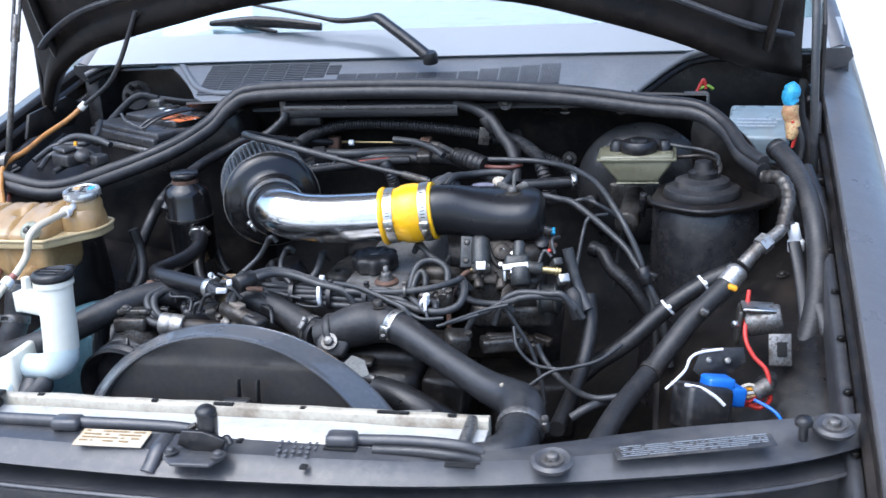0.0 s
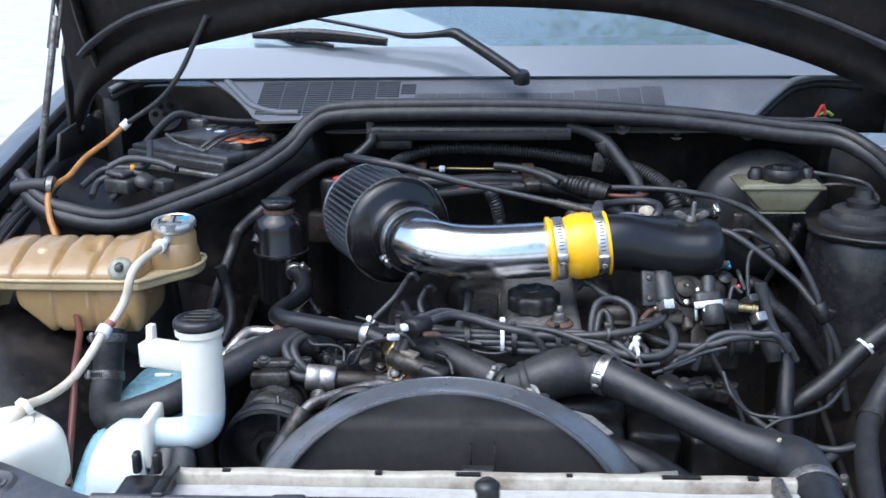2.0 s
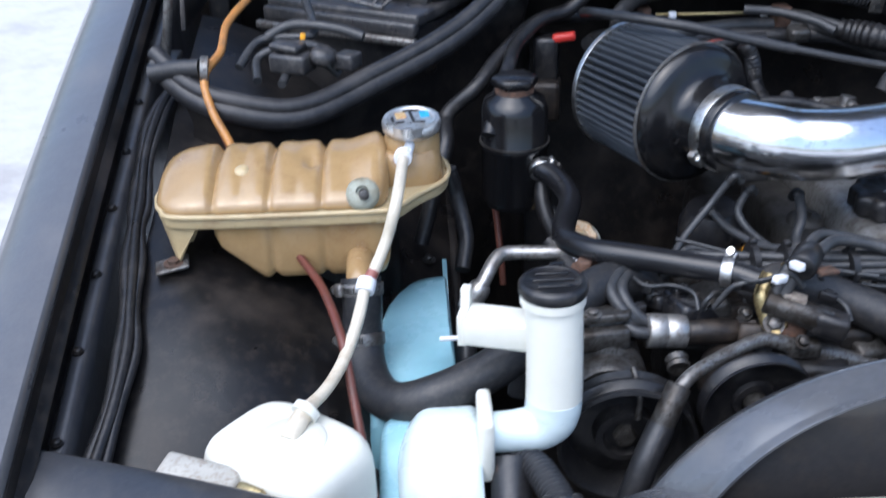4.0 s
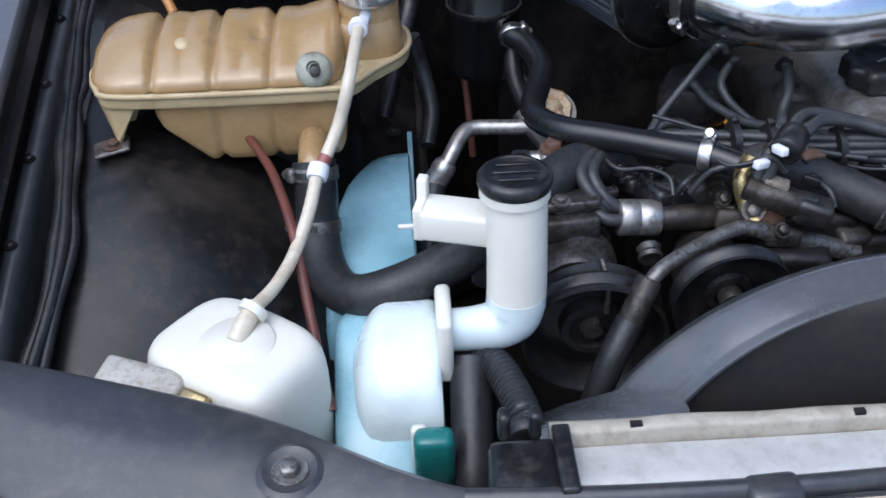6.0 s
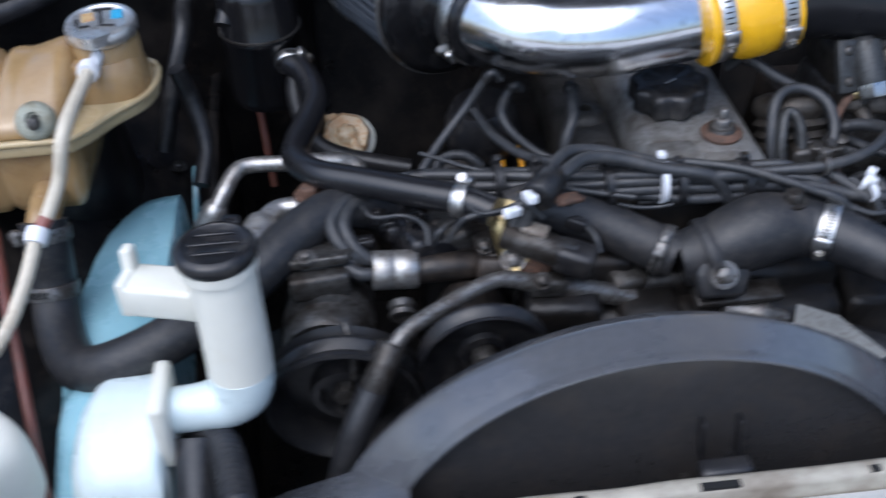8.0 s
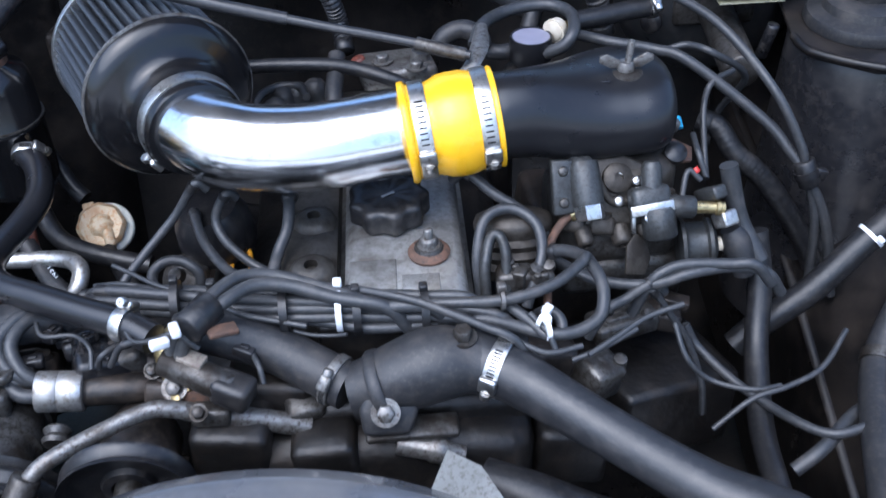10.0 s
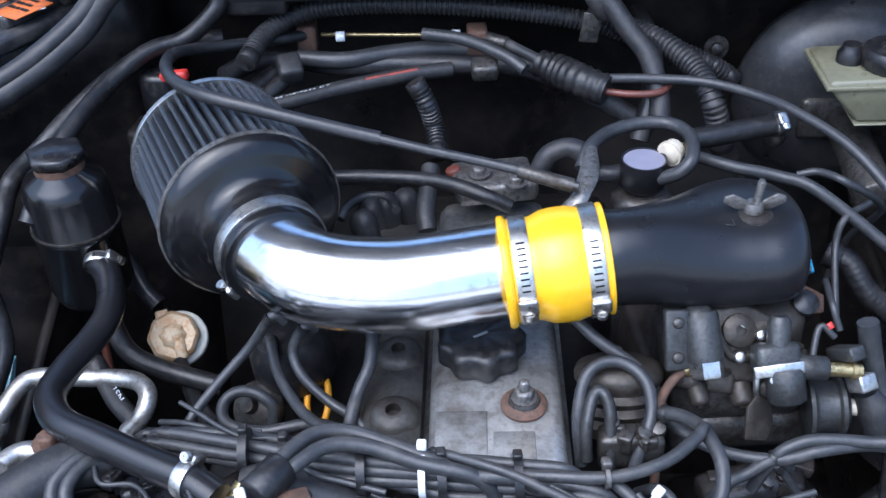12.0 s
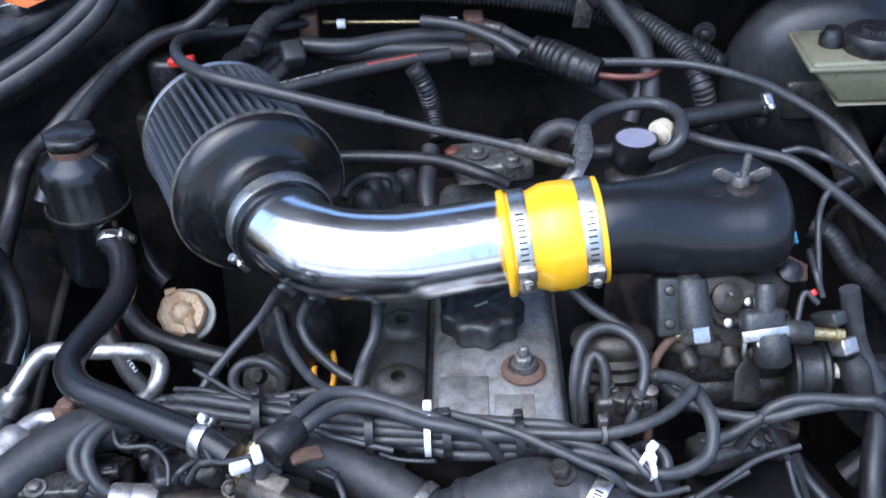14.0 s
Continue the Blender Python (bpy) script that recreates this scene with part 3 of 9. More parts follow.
def ring_section(a, b, power=2.0, n=24):
    """Points of a superellipse with half axes a, b."""
    out = []
    for j in range(n):
        t = 2 * math.pi * j / n
        c, s = math.cos(t), math.sin(t)
        out.append((a * math.copysign(abs(c) ** (2 / power), c), b * math.copysign(abs(s) ** (2 / power), s)))
    return out


def hex_bolt(at, axis, r=0.006, h=0.005, mat="steel", parent=None, washer=1.6, stud=0.0, name="bolt"):
    bm = lathe([(0, 0), (r * washer, 0), (r * washer, 0.0015), (r, 0.0015), (r, 0.0015)], at, axis, 18)
    up = Vector(axis).normalized()
    bm = join(bm, lathe([(0, 0), (r, 0), (r, h * 0.85), (r * 0.85, h), (0, h)], Vector(at) + up * 0.0014, axis, 6))
    if stud:
        bm = join(bm, lathe([(0, 0), (r * 0.5, 0), (r * 0.5, stud), (r * 0.35, stud + 0.001), (0, stud + 0.001)], Vector(at) + up * h, axis, 10))
    return part(name, bm, mat, parent)


def band_clamp(parent, at, axis, r, width=0.011, screw=(0, -1, 0.3), mat="steel", name="hose_clamp", slots=True):
    """A worm-drive clamp: band, slots, housing and screw, round a hose."""
    ax = Vector(axis).normalized()
    at = Vector(at)
    w = width / 2
    band = lathe([(r, -w), (r + 0.0012, -w), (r + 0.0016, -w * 0.8), (r + 0.0016, w * 0.8), (r + 0.0012, w), (r, w)], at, ax, 36)
    out = Vector(screw)
    out = (out - ax * out.dot(ax)).normalized()
    side = ax.cross(out).normalized()
    m = Matrix((( *side, ), ( *ax, ), ( *out, ))).transposed().to_4x4()
    m.translation = at + out * (r + 0.003)
    cl = part(name, band, mat, parent, "worm-drive steel hose clamp")
    part("screw_housing", moved(box((0, 0, 0), (0.013, width * 1.15, 0.006), bevel=0.002), m), mat, cl)
    screw_bm = lathe([(0, 0), (0.0042, 0), (0.0042, 0.004), (0.0034, 0.005), (0.0012, 0.005), (0.0012, 0.0035), (0, 0.0035)], m @ Vector((0.0065, 0, 0.001)), side, 12)
    part("screw", screw_bm, mat, cl)
    if slots:
        bm = bmesh.new()
        for k in range(9):
            a = 0.28 + k * 0.11
            d = (out * math.cos(a) - side * math.sin(a)) * (r + 0.0018)
            mm = Matrix((( *(out * math.sin(a) + side * math.cos(a)), ), ( *ax, ), ( *(out * math.cos(a) - side * math.sin(a)), ))).transposed().to_4x4()
            mm.translation = at + d
            bm = join(bm, moved(box((0, 0, 0), (0.0012, width * 0.5, 0.0004), bevel=0), mm))
        part("slots", bm, "void", cl)
    return cl


def hose(name, pts, r, mat, label, category="hose", group="", n=12, res=6, **kw):
    """A hose or cable; a ribbed one gets plain end collars."""
    if not kw.get("ribs"):
        return single(name, tube(pts, r, n, res, **kw), mat, label, category, group)
    ob = thing(name, pts[len(pts) // 2], label, category, group)
    part("ribbed_tube", tube(pts, r, n, res, **kw), mat, ob)
    for a, b in ((Vector(pts[0]), Vector(pts[1])), (Vector(pts[-1]), Vector(pts[-2]))):
        part("end_collar", rod(a, a + (b - a).normalized() * 0.014, r * 1.12), "rubber", ob, "plain rubber end collar")
    return ob


def bars(name, at, along, up, width, rows, mat, parent, seed=1, height=0.002, gap=0.0035, fill=0.85):
    """Writing that cannot be read: short bars in rows, lying on a surface."""
    rnd = random.Random(seed)
    along, up = Vector(along).normalized(), Vector(up).normalized()
    nrm = along.cross(up)
    bm = bmesh.new()
    for k in range(rows):
        x = 0.0
        while x < width * (fill if k == rows - 1 else 1):
            w = rnd.uniform(0.4, 1.6) * height * 2.2
            if rnd.random() < 0.88:
                m = Matrix((( *along, ), ( *up, ), ( *nrm, ))).transposed().to_4x4()
                m.translation = Vector(at) + along * (x + w / 2) - up * (k * gap) + nrm * 0.0004
                bm = join(bm, moved(box((0, 0, 0), (w, height, 0.0004), bevel=0), m))
            x += w + height * 0.5
    return tagged(part(name, bm, mat, parent), kind="stuff")


def lettering(text, at, along, up, size, mat, parent, spacing=1.0):
    """Printed words, lying on a surface that faces along x up."""
    cu = bpy.data.curves.new("print", "FONT")
    cu.body, cu.size, cu.extrude, cu.space_character = text, size, 0.0001, spacing
    tmp = new("print", cu)
    me = bpy.data.meshes.new_from_object(tmp.evaluated_get(bpy.context.evaluated_depsgraph_get()))
    bpy.data.objects.remove(tmp)
    bm = bmesh.new()
    bm.from_mesh(me)
    bpy.data.meshes.remove(me)
    along = Vector(along).normalized()
    nrm = along.cross(Vector(up)).normalized()
    m = Matrix(((*along,), (*nrm.cross(along),), (*nrm,))).transposed().to_4x4()
    m.translation = at
    return part("printing", moved(bm, m), mat, parent)

# ---- ground ----
gx = [-60, -20, -6, -2, 0, 2, 6, 20, 60]
ground = from_lists([(x, y, 0.012 * noise.noise(Vector((x * 0.3, y * 0.3, 0)))) for y in gx for x in gx],
                    [(j * 9 + i, j * 9 + i + 1, j * 9 + i + 10, j * 9 + i + 9) for j in range(8) for i in range(8)])
single("ground", ground, "ground", "pale worn concrete yard under the car", "ground", kind="structure")


# ---- tree behind the yard, mirrored in the windscreen ----
tree = thing("tree", (1.9, 4.9, 0.0), "tall slender tree with sparse leaves beside the car", "tree")
trunk = [(1.9, 4.9, 0.0), (1.85, 4.8, 1.5), (1.75, 4.55, 3.0), (1.6, 4.3, 4.6), (1.45, 4.1, 6.2), (1.4, 4.0, 7.8)]
part("trunk", tube(trunk, [0.13, 0.11, 0.095, 0.075, 0.05, 0.02], 12, 4), "bark", tree)
rnd = random.Random(21)
crown_v, crown_f = [], []
for k in range(26):
    base = V(*trunk[2 + k % 4]).lerp(V(*trunk[min(5, 3 + k % 4)]), rnd.random())
    tip = base + V(rnd.uniform(-1.7, 1.2), rnd.uniform(-1.3, 1.0), rnd.uniform(0.2, 1.1))
    bend = base.lerp(tip, 0.5) + V(rnd.uniform(-0.15, 0.15), rnd.uniform(-0.15, 0.15), 0.12)
    part("limb", tube([base, bend, tip], [0.03, 0.018, 0.006], 7, 4), "bark", tree)
    for c in range(5):
        hub = bend.lerp(tip, 0.2 + 0.2 * c) + V(rnd.gauss(0, 0.1), rnd.gauss(0, 0.1), rnd.gauss(0, 0.08))
        for q in range(13):
            at = hub + V(rnd.gauss(0, 0.12), rnd.gauss(0, 0.12), rnd.gauss(0, 0.1))
            u = V(rnd.gauss(0, 1), rnd.gauss(0, 1), rnd.gauss(0, 0.6)).normalized()
            w = u.cross(V(rnd.gauss(0, 1), rnd.gauss(0, 1), rnd.gauss(0, 1))).normalized()
            n0 = len(crown_v)
            crown_v += [tuple(at - u * 0.05), tuple(at + w * 0.02), tuple(at + u * 0.05), tuple(at - w * 0.02)]
            crown_f.append((n0, n0 + 1, n0 + 2, n0 + 3))
tagged(part("crown", from_lists(crown_v, crown_f), "leaf", tree, "sparse dark green leaves"), kind="stuff")


# ---- car shell ----
def fender_height(y):
    u = y - 1.4
    return 0.855 + 0.25 * u - 0.055 * u * u


def fender(side, inner, label):
    """A front wing: rounded top and outer skin, inner gutter wall and bolted flange. inner: x of its inner edge at y."""
    ob = thing("front_fender", (inner(1.4) + side * 0.06, 1.4, 0.0), label, "car fender", "front fenders")
    rows, gutter, flange = [], [], []
    for y in np.linspace(0.9, 2.45, 26):
        x, z = inner(y), fender_height(y)
        prof = [(0.0, -0.014), (0.0, -0.003), (0.003, 0.0), (0.02, -0.003), (0.045, -0.012), (0.064, -0.023), (0.077, -0.038), (0.085, -0.07), (0.09, -0.15), (0.095, -0.4), (0.09, -0.6)]
        rows.append([(x + side * a, y, z + b) for a, b in prof])
        dip = [(0.0, -0.012), (0.001, -0.026), (0.006, -0.029), (0.0085, -0.033), (0.004, -0.04), (0.003, -0.060), (0.0075, -0.064)]
        gutter.append([(x - side * a, y, z + b) for a, b in dip])
        strip = [(0.0065, -0.063), (0.0075, -0.057), (0.0095, -0.0555), (0.018, -0.0545), (0.021, -0.057), (0.023, -0.075), (0.0245, -0.11), (0.028, -0.16)]
        flange.append([(x - side * a, y, z + b) for a, b in strip])
    part("skin", thick(loft(rows, closed=False), 0.0012), "paint", ob, "satin-grey painted wing top and side")
    part("gutter", thick(loft(gutter, closed=False), 0.0015), "inner", ob, "black inner wall of the rain gutter")
    part("flange", thick(loft(flange, closed=False), 0.0015), "panel", ob, "dusty grey bolted flange")
    for y in np.linspace(1.05, 1.7, 8):
        hex_bolt((inner(y) - side * 0.0135, y, fender_height(y) - 0.0545), (0, 0, 1), 0.0042, 0.003, "inner", ob, 1.3)
    return ob


fender(-1, lambda y: -0.787 - 0.038 * (y - 1.4), "dark grey satin-painted front wing of the car")
fender(1, lambda y: 0.637 + 0.043 * (y - 1.4), "dark grey satin-painted front wing of the car")


def inner_wing(side, x_out, x_in, label, bulge):
    """The wheel-arch side of the bay: a shelf, a smooth bulge, then a wall down."""
    ob = thing("inner_wing", ((x_out + x_in) / 2, 1.35, 0.3), label, "inner wing", "inner wings")
    rows = []
    for y in np.linspace(0.98, 1.82, 30):
        zf = 0.775 + 0.36 * (y - 1.03) - 0.14 * max(0, y - 1.6)
        row = []
        for k in range(15):
            u = k / 14
            x = x_out + (x_in - x_out) * min(1, u / 0.72)
            if u < 0.72:
                v = u / 0.72
                hump = bulge * math.exp(-((y - 1.27) / 0.16) ** 2) * math.sin(math.pi * min(1, v * 0.9 + 0.1))
                z = zf - (0.137 if side < 0 else 0.17) - 0.17 * v ** 1.3 + hump
            else:
                z = zf - (0.307 if side < 0 else 0.34) - (u - 0.72) / 0.28 * 0.3
            row.append((x, y, z))
        rows.append(row)
    part("shelf", thick(loft(rows, closed=False), 0.0015), "inner", ob, "dusty black-painted pressed steel", angle=60)
    ridge = [tuple(V(*r[10]) + V(0, 0, 0.001)) for r in rows[1:-1:3]]
    part("pressed_ridge", tube(ridge, 0.006, 8, 4, squash=0.5), "inner", ob, "rounded pressed ridge")
    for k, j in ((17, 2), (20, 5), (19, 9)):
        hex_bolt(tuple(V(*rows[k][j]) + V(0, 0, 0.001)), (-side * 0.25, -0.1, 1), 0.005, 0.004, "castdark", ob, 1.8)
    return ob


inner_wing(-1, -0.739, -0.43, "black dusty inner wing below the coolant tank", 0.06)
inner_wing(1, 0.615, 0.40, "black dusty inner wing below the wiring", 0.05)

# floor of the bay and cross member, dark and far below
tray = thing("engine_tray", (0, 1.4, 0.25), "dark dirty undertray below the engine", "undertray", kind="structure")
part("tray", box((-0.06, 1.38, 0.27), (1.34, 0.9, 0.02), bevel=0.004), "inner", tray)
part("cross_member", box((-0.06, 1.25, 0.33), (1.2, 0.12, 0.09), bevel=0.02), "inner", tray)

# firewall: back wall of the engine bay, with the two side compartments behind the seal
fire = thing("firewall", (0, 1.85, 0.3), "black grimy steel firewall behind the engine", "firewall", kind="structure")
rows = []
for x in np.linspace(-0.43, 0.47, 24):
    top = 0.965 + 0.012 * math.cos((x - 0.05) * 3)
    row = [(x, 1.735, top - 0.004), (x, 1.752, top - 0.012), (x, 1.80, top - 0.03), (x, 1.822, top - 0.07), (x, 1.835, 0.82), (x, 1.845 + 0.006 * math.sin(9 * x), 0.72), (x, 1.81, 0.6), (x, 1.77, 0.45), (x, 1.75, 0.28)]
    rows.append(row)
part("back_wall", thick(loft(rows, closed=False), 0.004), "inner", fire)
# wall of the battery box
diag = [(-0.722, 1.56), (-0.655, 1.548), (-0.56, 1.60), (-0.46, 1.668), (-0.385, 1.712), (-0.335, 1.752), (-0.335, 1.90)]
topz = [0.885, 0.876, 0.872, 0.895, 0.925, 0.955, 0.955]
rows = []
for (x, y), z in zip(diag, topz):
    rows.append([(x, y, z - 0.012), (x + 0.01, y - 0.004, z - 0.045), (x + 0.004, y + 0.004, z - 0.075), (x + 0.012, y - 0.004, z - 0.12), (x + 0.006, y, 0.62), (x + 0.01, y, 0.3)])
rows = [[tuple(p) for p in np.array(r)] for r in smooth_line([np.ravel(r) for r in rows], 5).reshape(-1, 6, 3)]
part("battery_box_wall", thick(loft(rows, closed=False), 0.003), "inner", fire, "folded black steel wall of the battery box")
part("battery_shelf", prism([(-0.72, 1.58), (-0.66, 1.565), (-0.46, 1.69), (-0.34, 1.78), (-0.34, 2.03), (-0.76, 2.03)], 0.76, 0.772), "inner", fire)
# wall of the right-hand compartment
diag = [(0.455, 1.705), (0.50, 1.675), (0.53, 1.63), (0.555, 1.585), (0.60, 1.55), (0.63, 1.54)]
topz = [0.958, 0.945, 0.925, 0.90, 0.882, 0.875]
rows = [[(x, y, z - 0.012), (x - 0.008, y - 0.004, z - 0.05), (x - 0.004, y, z - 0.1), (x - 0.008, y, 0.62)] for (x, y), z in zip(diag, topz)]
rows = [[tuple(p) for p in np.array(r)] for r in smooth_line([np.ravel(r) for r in rows], 5).reshape(-1, 4, 3)]
part("control_box_wall", thick(loft(rows, closed=False), 0.003), "inner", fire)
part("control_box_shelf", box((0.55, 1.85, 0.80), (0.24, 0.42, 0.012)), "inner", fire)
part("cowl_back", box((-0.06, 2.04, 0.80), (1.5, 0.02, 0.36)), "inner", fire)

# rubber seal on top of the firewall
seal_pts = [(-0.753, 1.6, 0.91), (-0.712, 1.565, 0.883), (-0.664, 1.545, 0.87), (-0.594, 1.55, 0.859), (-0.515, 1.6, 0.876), (-0.43, 1.65, 0.904), (-0.373, 1.695, 0.936), (-0.342, 1.72, 0.968), (-0.299, 1.735, 0.985), (-0.142, 1.73, 0.99), (0.056, 1.73, 0.987), (0.244, 1.73, 0.974), (0.381, 1.715, 0.958), (0.456, 1.7, 0.951), (0.498, 1.66, 0.93), (0.52, 1.6, 0.907), (0.546, 1.545, 0.898)]
seal = thing("bonnet_seal", seal_pts[8], "black rubber bonnet seal running along the firewall", "rubber seal")
part("bulb", tube(seal_pts, 0.0095, 12, 8), "seal", seal, "hollow rubber bulb of the seal")
part("lip", tube([(x, y - 0.003, z - 0.013) for x, y, z in seal_pts], 0.0122, 10, 8, squash=1.0), "seal", seal, "flat lower lip of the seal")

# cowl grille panel below the windscreen
scut = thing("cowl_panel", (-0.02, 1.85, 0.96), "weathered grey plastic cowl panel with air slots", "cowl panel")
def cowl_point(x, v):
    """v 0 at the glass, 1 at the front edge."""
    y = 1.925 - 0.135 * v - 0.03 * abs(x + 0.02) ** 2
    z = 1.003 - 0.052 * v - 0.014 * v * v
    return (x, y, z)
rows = []
for i in range(49):
    s = i / 48
    row = []
    for k in range(9):
        v = k / 8
        half_l = float(np.interp(v, [0, 0.3, 0.6, 0.8, 1], [0.525, 0.483, 0.448, 0.43, 0.36]))
        half_r = float(np.interp(v, [0, 0.15, 0.35, 0.6, 0.85, 1], [0.50, 0.452, 0.428, 0.40, 0.372, 0.35]))
        x = -0.02 - half_l + s * (half_l + half_r)
        row.append(cowl_point(x, v))
    rows.append(row)
part("panel", thick(loft(rows, closed=False), 0.004), "scuttle", scut)
def vent(x0, x1, v0, v1, count, upright):
    """A field of fine slots, painted as solid bars in shade grey: upright ones side by side, or level ones above each
    other.
    """
    bm = bmesh.new()
    for c in range(count):
        if upright:
            x, w, va, vb = x0 + (x1 - x0) * (c + 0.5) / count, abs(x1 - x0) / count * 0.5, v0, v1
        else:
            x, w = (x0 + x1) / 2, abs(x1 - x0)
            va = v0 + (v1 - v0) * (c + 0.25) / count
            vb = va + (v1 - v0) / count * 0.5
        p, q = cowl_point(x, va), cowl_point(x, vb)
        bm = join(bm, box((x, (p[1] + q[1]) / 2, (p[2] + q[2]) / 2 + 0.0012), (w, abs(p[1] - q[1]), 0.002), (23, 0, 0), bevel=0))
    part("vent_grille", bm, "slot", scut, "field of fine air slots as bars in shade grey")
for c in range(6):
    x = -0.452 + 0.0395 * c
    vent(x, x + 0.0375, 0.05, (0.72, 0.74, 0.74, 0.66, 0.52, 0.40)[c], (17, 17, 17, 15, 12, 9)[c], False)
vent(-0.214, -0.19, 0.12, 0.34, 5, False)
for c in range(7):
    vent(-0.19 + 0.038 * c, -0.19 + 0.038 * (c + 1) - 0.002, 0.32, 0.58, 14, True)
for c in range(4):
    vent(0.076 + 0.037 * c, 0.076 + 0.037 * (c + 1) - 0.002, 0.26 - 0.03 * c, 0.64, 14, True)
# raised painted wings of the cowl at both ends
for side, pts in ((-1, [(-0.72, 1.90, 0.99), (-0.688, 1.93, 1.007), (-0.648, 1.958, 1.018), (-0.58, 1.962, 1.018), (-0.535, 1.937, 1.01), (-0.493, 1.885, 0.988), (-0.458, 1.846, 0.970), (-0.42, 1.831, 0.962), (-0.38, 1.829, 0.961)]),
                  (1, [(0.352, 1.814, 0.953), (0.376, 1.84, 0.967), (0.402, 1.868, 0.982), (0.425, 1.893, 0.993), (0.452, 1.914, 1.002), (0.50, 1.925, 1.006), (0.56, 1.92, 1.002)])):
    part("edge_trim", tube(pts, 0.0068, 10, 6, squash=0.8), "scuttle", scut, "rounded grey edge trim of the cowl")
    part("under_trim", tube([(x, y + 0.004, z - 0.014) for x, y, z in pts], 0.0075, 8, 6), "seal", scut)

# windscreen, dashboard top and dark cabin
wind = thing("windscreen", (-0.02, 2.2, 1.1), "sloping windscreen glass reflecting the sky", "windscreen")
def screen_point(x, v):
    return (x, 1.928 + 0.62 * v - 0.03 * abs(x + 0.02) ** 2 - 0.06 * abs(x + 0.02) ** 2 * v, 1.002 + 0.40 * v)
rows = [[screen_point(-0.72 + 1.4 * i / 20, k / 8) for k in range(9)] for i in range(21)]
pane = part("pane", thick(loft(rows, closed=False), 0.005), "glass", wind, "clear laminated glass")
pane.visible_shadow = False
rows = [[(p[0], p[1] + 0.003, p[2] - 0.0065) for p in (screen_point(-0.74 + 1.44 * i / 20, v) for v in (-0.005, 0.03, 0.07, 0.105))] for i in range(21)]
part("edge_band", thick(loft([[(x, y - 0.006, z + 0.013) for x, y, z in r] for r in rows], closed=False), 0.002), "strip", wind, "glossy grey trim strip along the foot of the glass")
cabin = thing("dashboard", (-0.02, 2.5, 0.9), "dark dashboard behind the windscreen", "dashboard")
part("top", box((-0.02, 2.36, 0.97), (1.36, 0.62, 0.03), (4, 0, 0), bevel=0.012), "plastic", cabin)
part("bulkhead", box((-0.02, 2.75, 0.98), (1.36, 0.03, 0.8)), "plastic", cabin)
for side in (-1, 1):
    part("side_trim", box((-0.02 + side * 0.72, 2.4, 0.75), (0.03, 0.9, 0.5)), "plastic", cabin)
roof = thing("car_roof", (-0.02, 3.0, 1.4), "dark painted roof edge above the windscreen", "car roof")
part("roof_skin", box((-0.02, 3.05, 1.415), (1.25, 1.0, 0.03), bevel=0.012), "paint", roof)
for side in (-1, 1):
    part("pillar", tube([(-0.02 + side * 0.71, 1.92, 0.99), (-0.02 + side * 0.66, 2.24, 1.2), (-0.02 + side * 0.60, 2.58, 1.41)], 0.028, 8, 4), "paint", roof)
# wiper
wip = thing("wiper", (-0.07, 1.89, 1.0), "black windscreen wiper arm and blade parked on the glass", "wiper", "wipers")
arm = [(-0.016, 1.872, 1.015), (-0.046, 1.892, 1.034), (-0.078, 1.913, 1.053), (-0.110, 1.935, 1.071), (-0.128, 1.946, 1.079), (-0.155, 1.957, 1.076), (-0.208, 1.965, 1.073), (-0.256, 1.975, 1.081), (-0.422, 2.02, 1.109)]
part("arm", tube(arm, [0.0125, 0.0125, 0.0125, 0.0125, 0.012, 0.008, 0.007, 0.005, 0.004], 10, 5, squash=0.75), "plastic", wip)
blade = [(-0.488, 2, 1.072), (-0.402, 1.99, 1.075), (-0.328, 1.98, 1.071), (-0.245, 1.965, 1.063)]
part("blade", tube(blade, [0.004, 0.008, 0.008, 0.006], 8, 5, squash=1.3), "plastic", wip, "black rubber wiper blade")
part("pivot_cap", lathe([(0, 0), (0.014, 0), (0.014, 0.014), (0.011, 0.02), (0, 0.021)], (arm[0][0] + 0.004, 1.875, arm[0][2] - 0.012), (0, -0.25, 1), 18), "plastic", wip)
wip2 = thing("wiper", (-0.3, 2.0, 1.05), "black windscreen wiper blade lying low on the glass", "wiper", "wipers")
part("blade", tube([(-0.492, 2.03, 1.074), (-0.435, 2.01, 1.067), (-0.386, 1.99, 1.062), (-0.34, 1.975, 1.055)], [0.003, 0.005, 0.006, 0.003], 8, 4), "plastic", wip2)

# bonnet, propped open above the bay
hood = thing("bonnet", (-0.06, 1.5, 1.3), "dark bonnet standing open with a ribbed inner frame", "car bonnet")
edge = [(-0.73, 1.775, 0.945), (-0.695, 1.755, 0.998), (-0.649, 1.741, 1.033), (-0.588, 1.73, 1.062), (-0.513, 1.723, 1.081), (-0.416, 1.715, 1.102), (-0.295, 1.705, 1.126), (-0.172, 1.701, 1.137), (0.002, 1.702, 1.135), (0.163, 1.708, 1.12), (0.286, 1.719, 1.089), (0.412, 1.735, 1.049), (0.523, 1.752, 1.004)] + [(0.625, 1.862, 0.965)]
edge = smooth_line(edge, 4)
up = np.array([0, -0.24, 0.97])
def hood_row(off, rise):
    return [tuple(p + up * off + np.array([0, 0.97, 0.24]) * rise) for p in edge]
rows = [hood_row(o, r) for o, r in ((0.0, 0.012), (0.0, 0.0), (0.012, -0.006), (0.03, -0.006), (0.045, 0.004), (0.06, 0.012), (0.30, 0.016), (0.6, 0.016), (0.95, 0.0))]
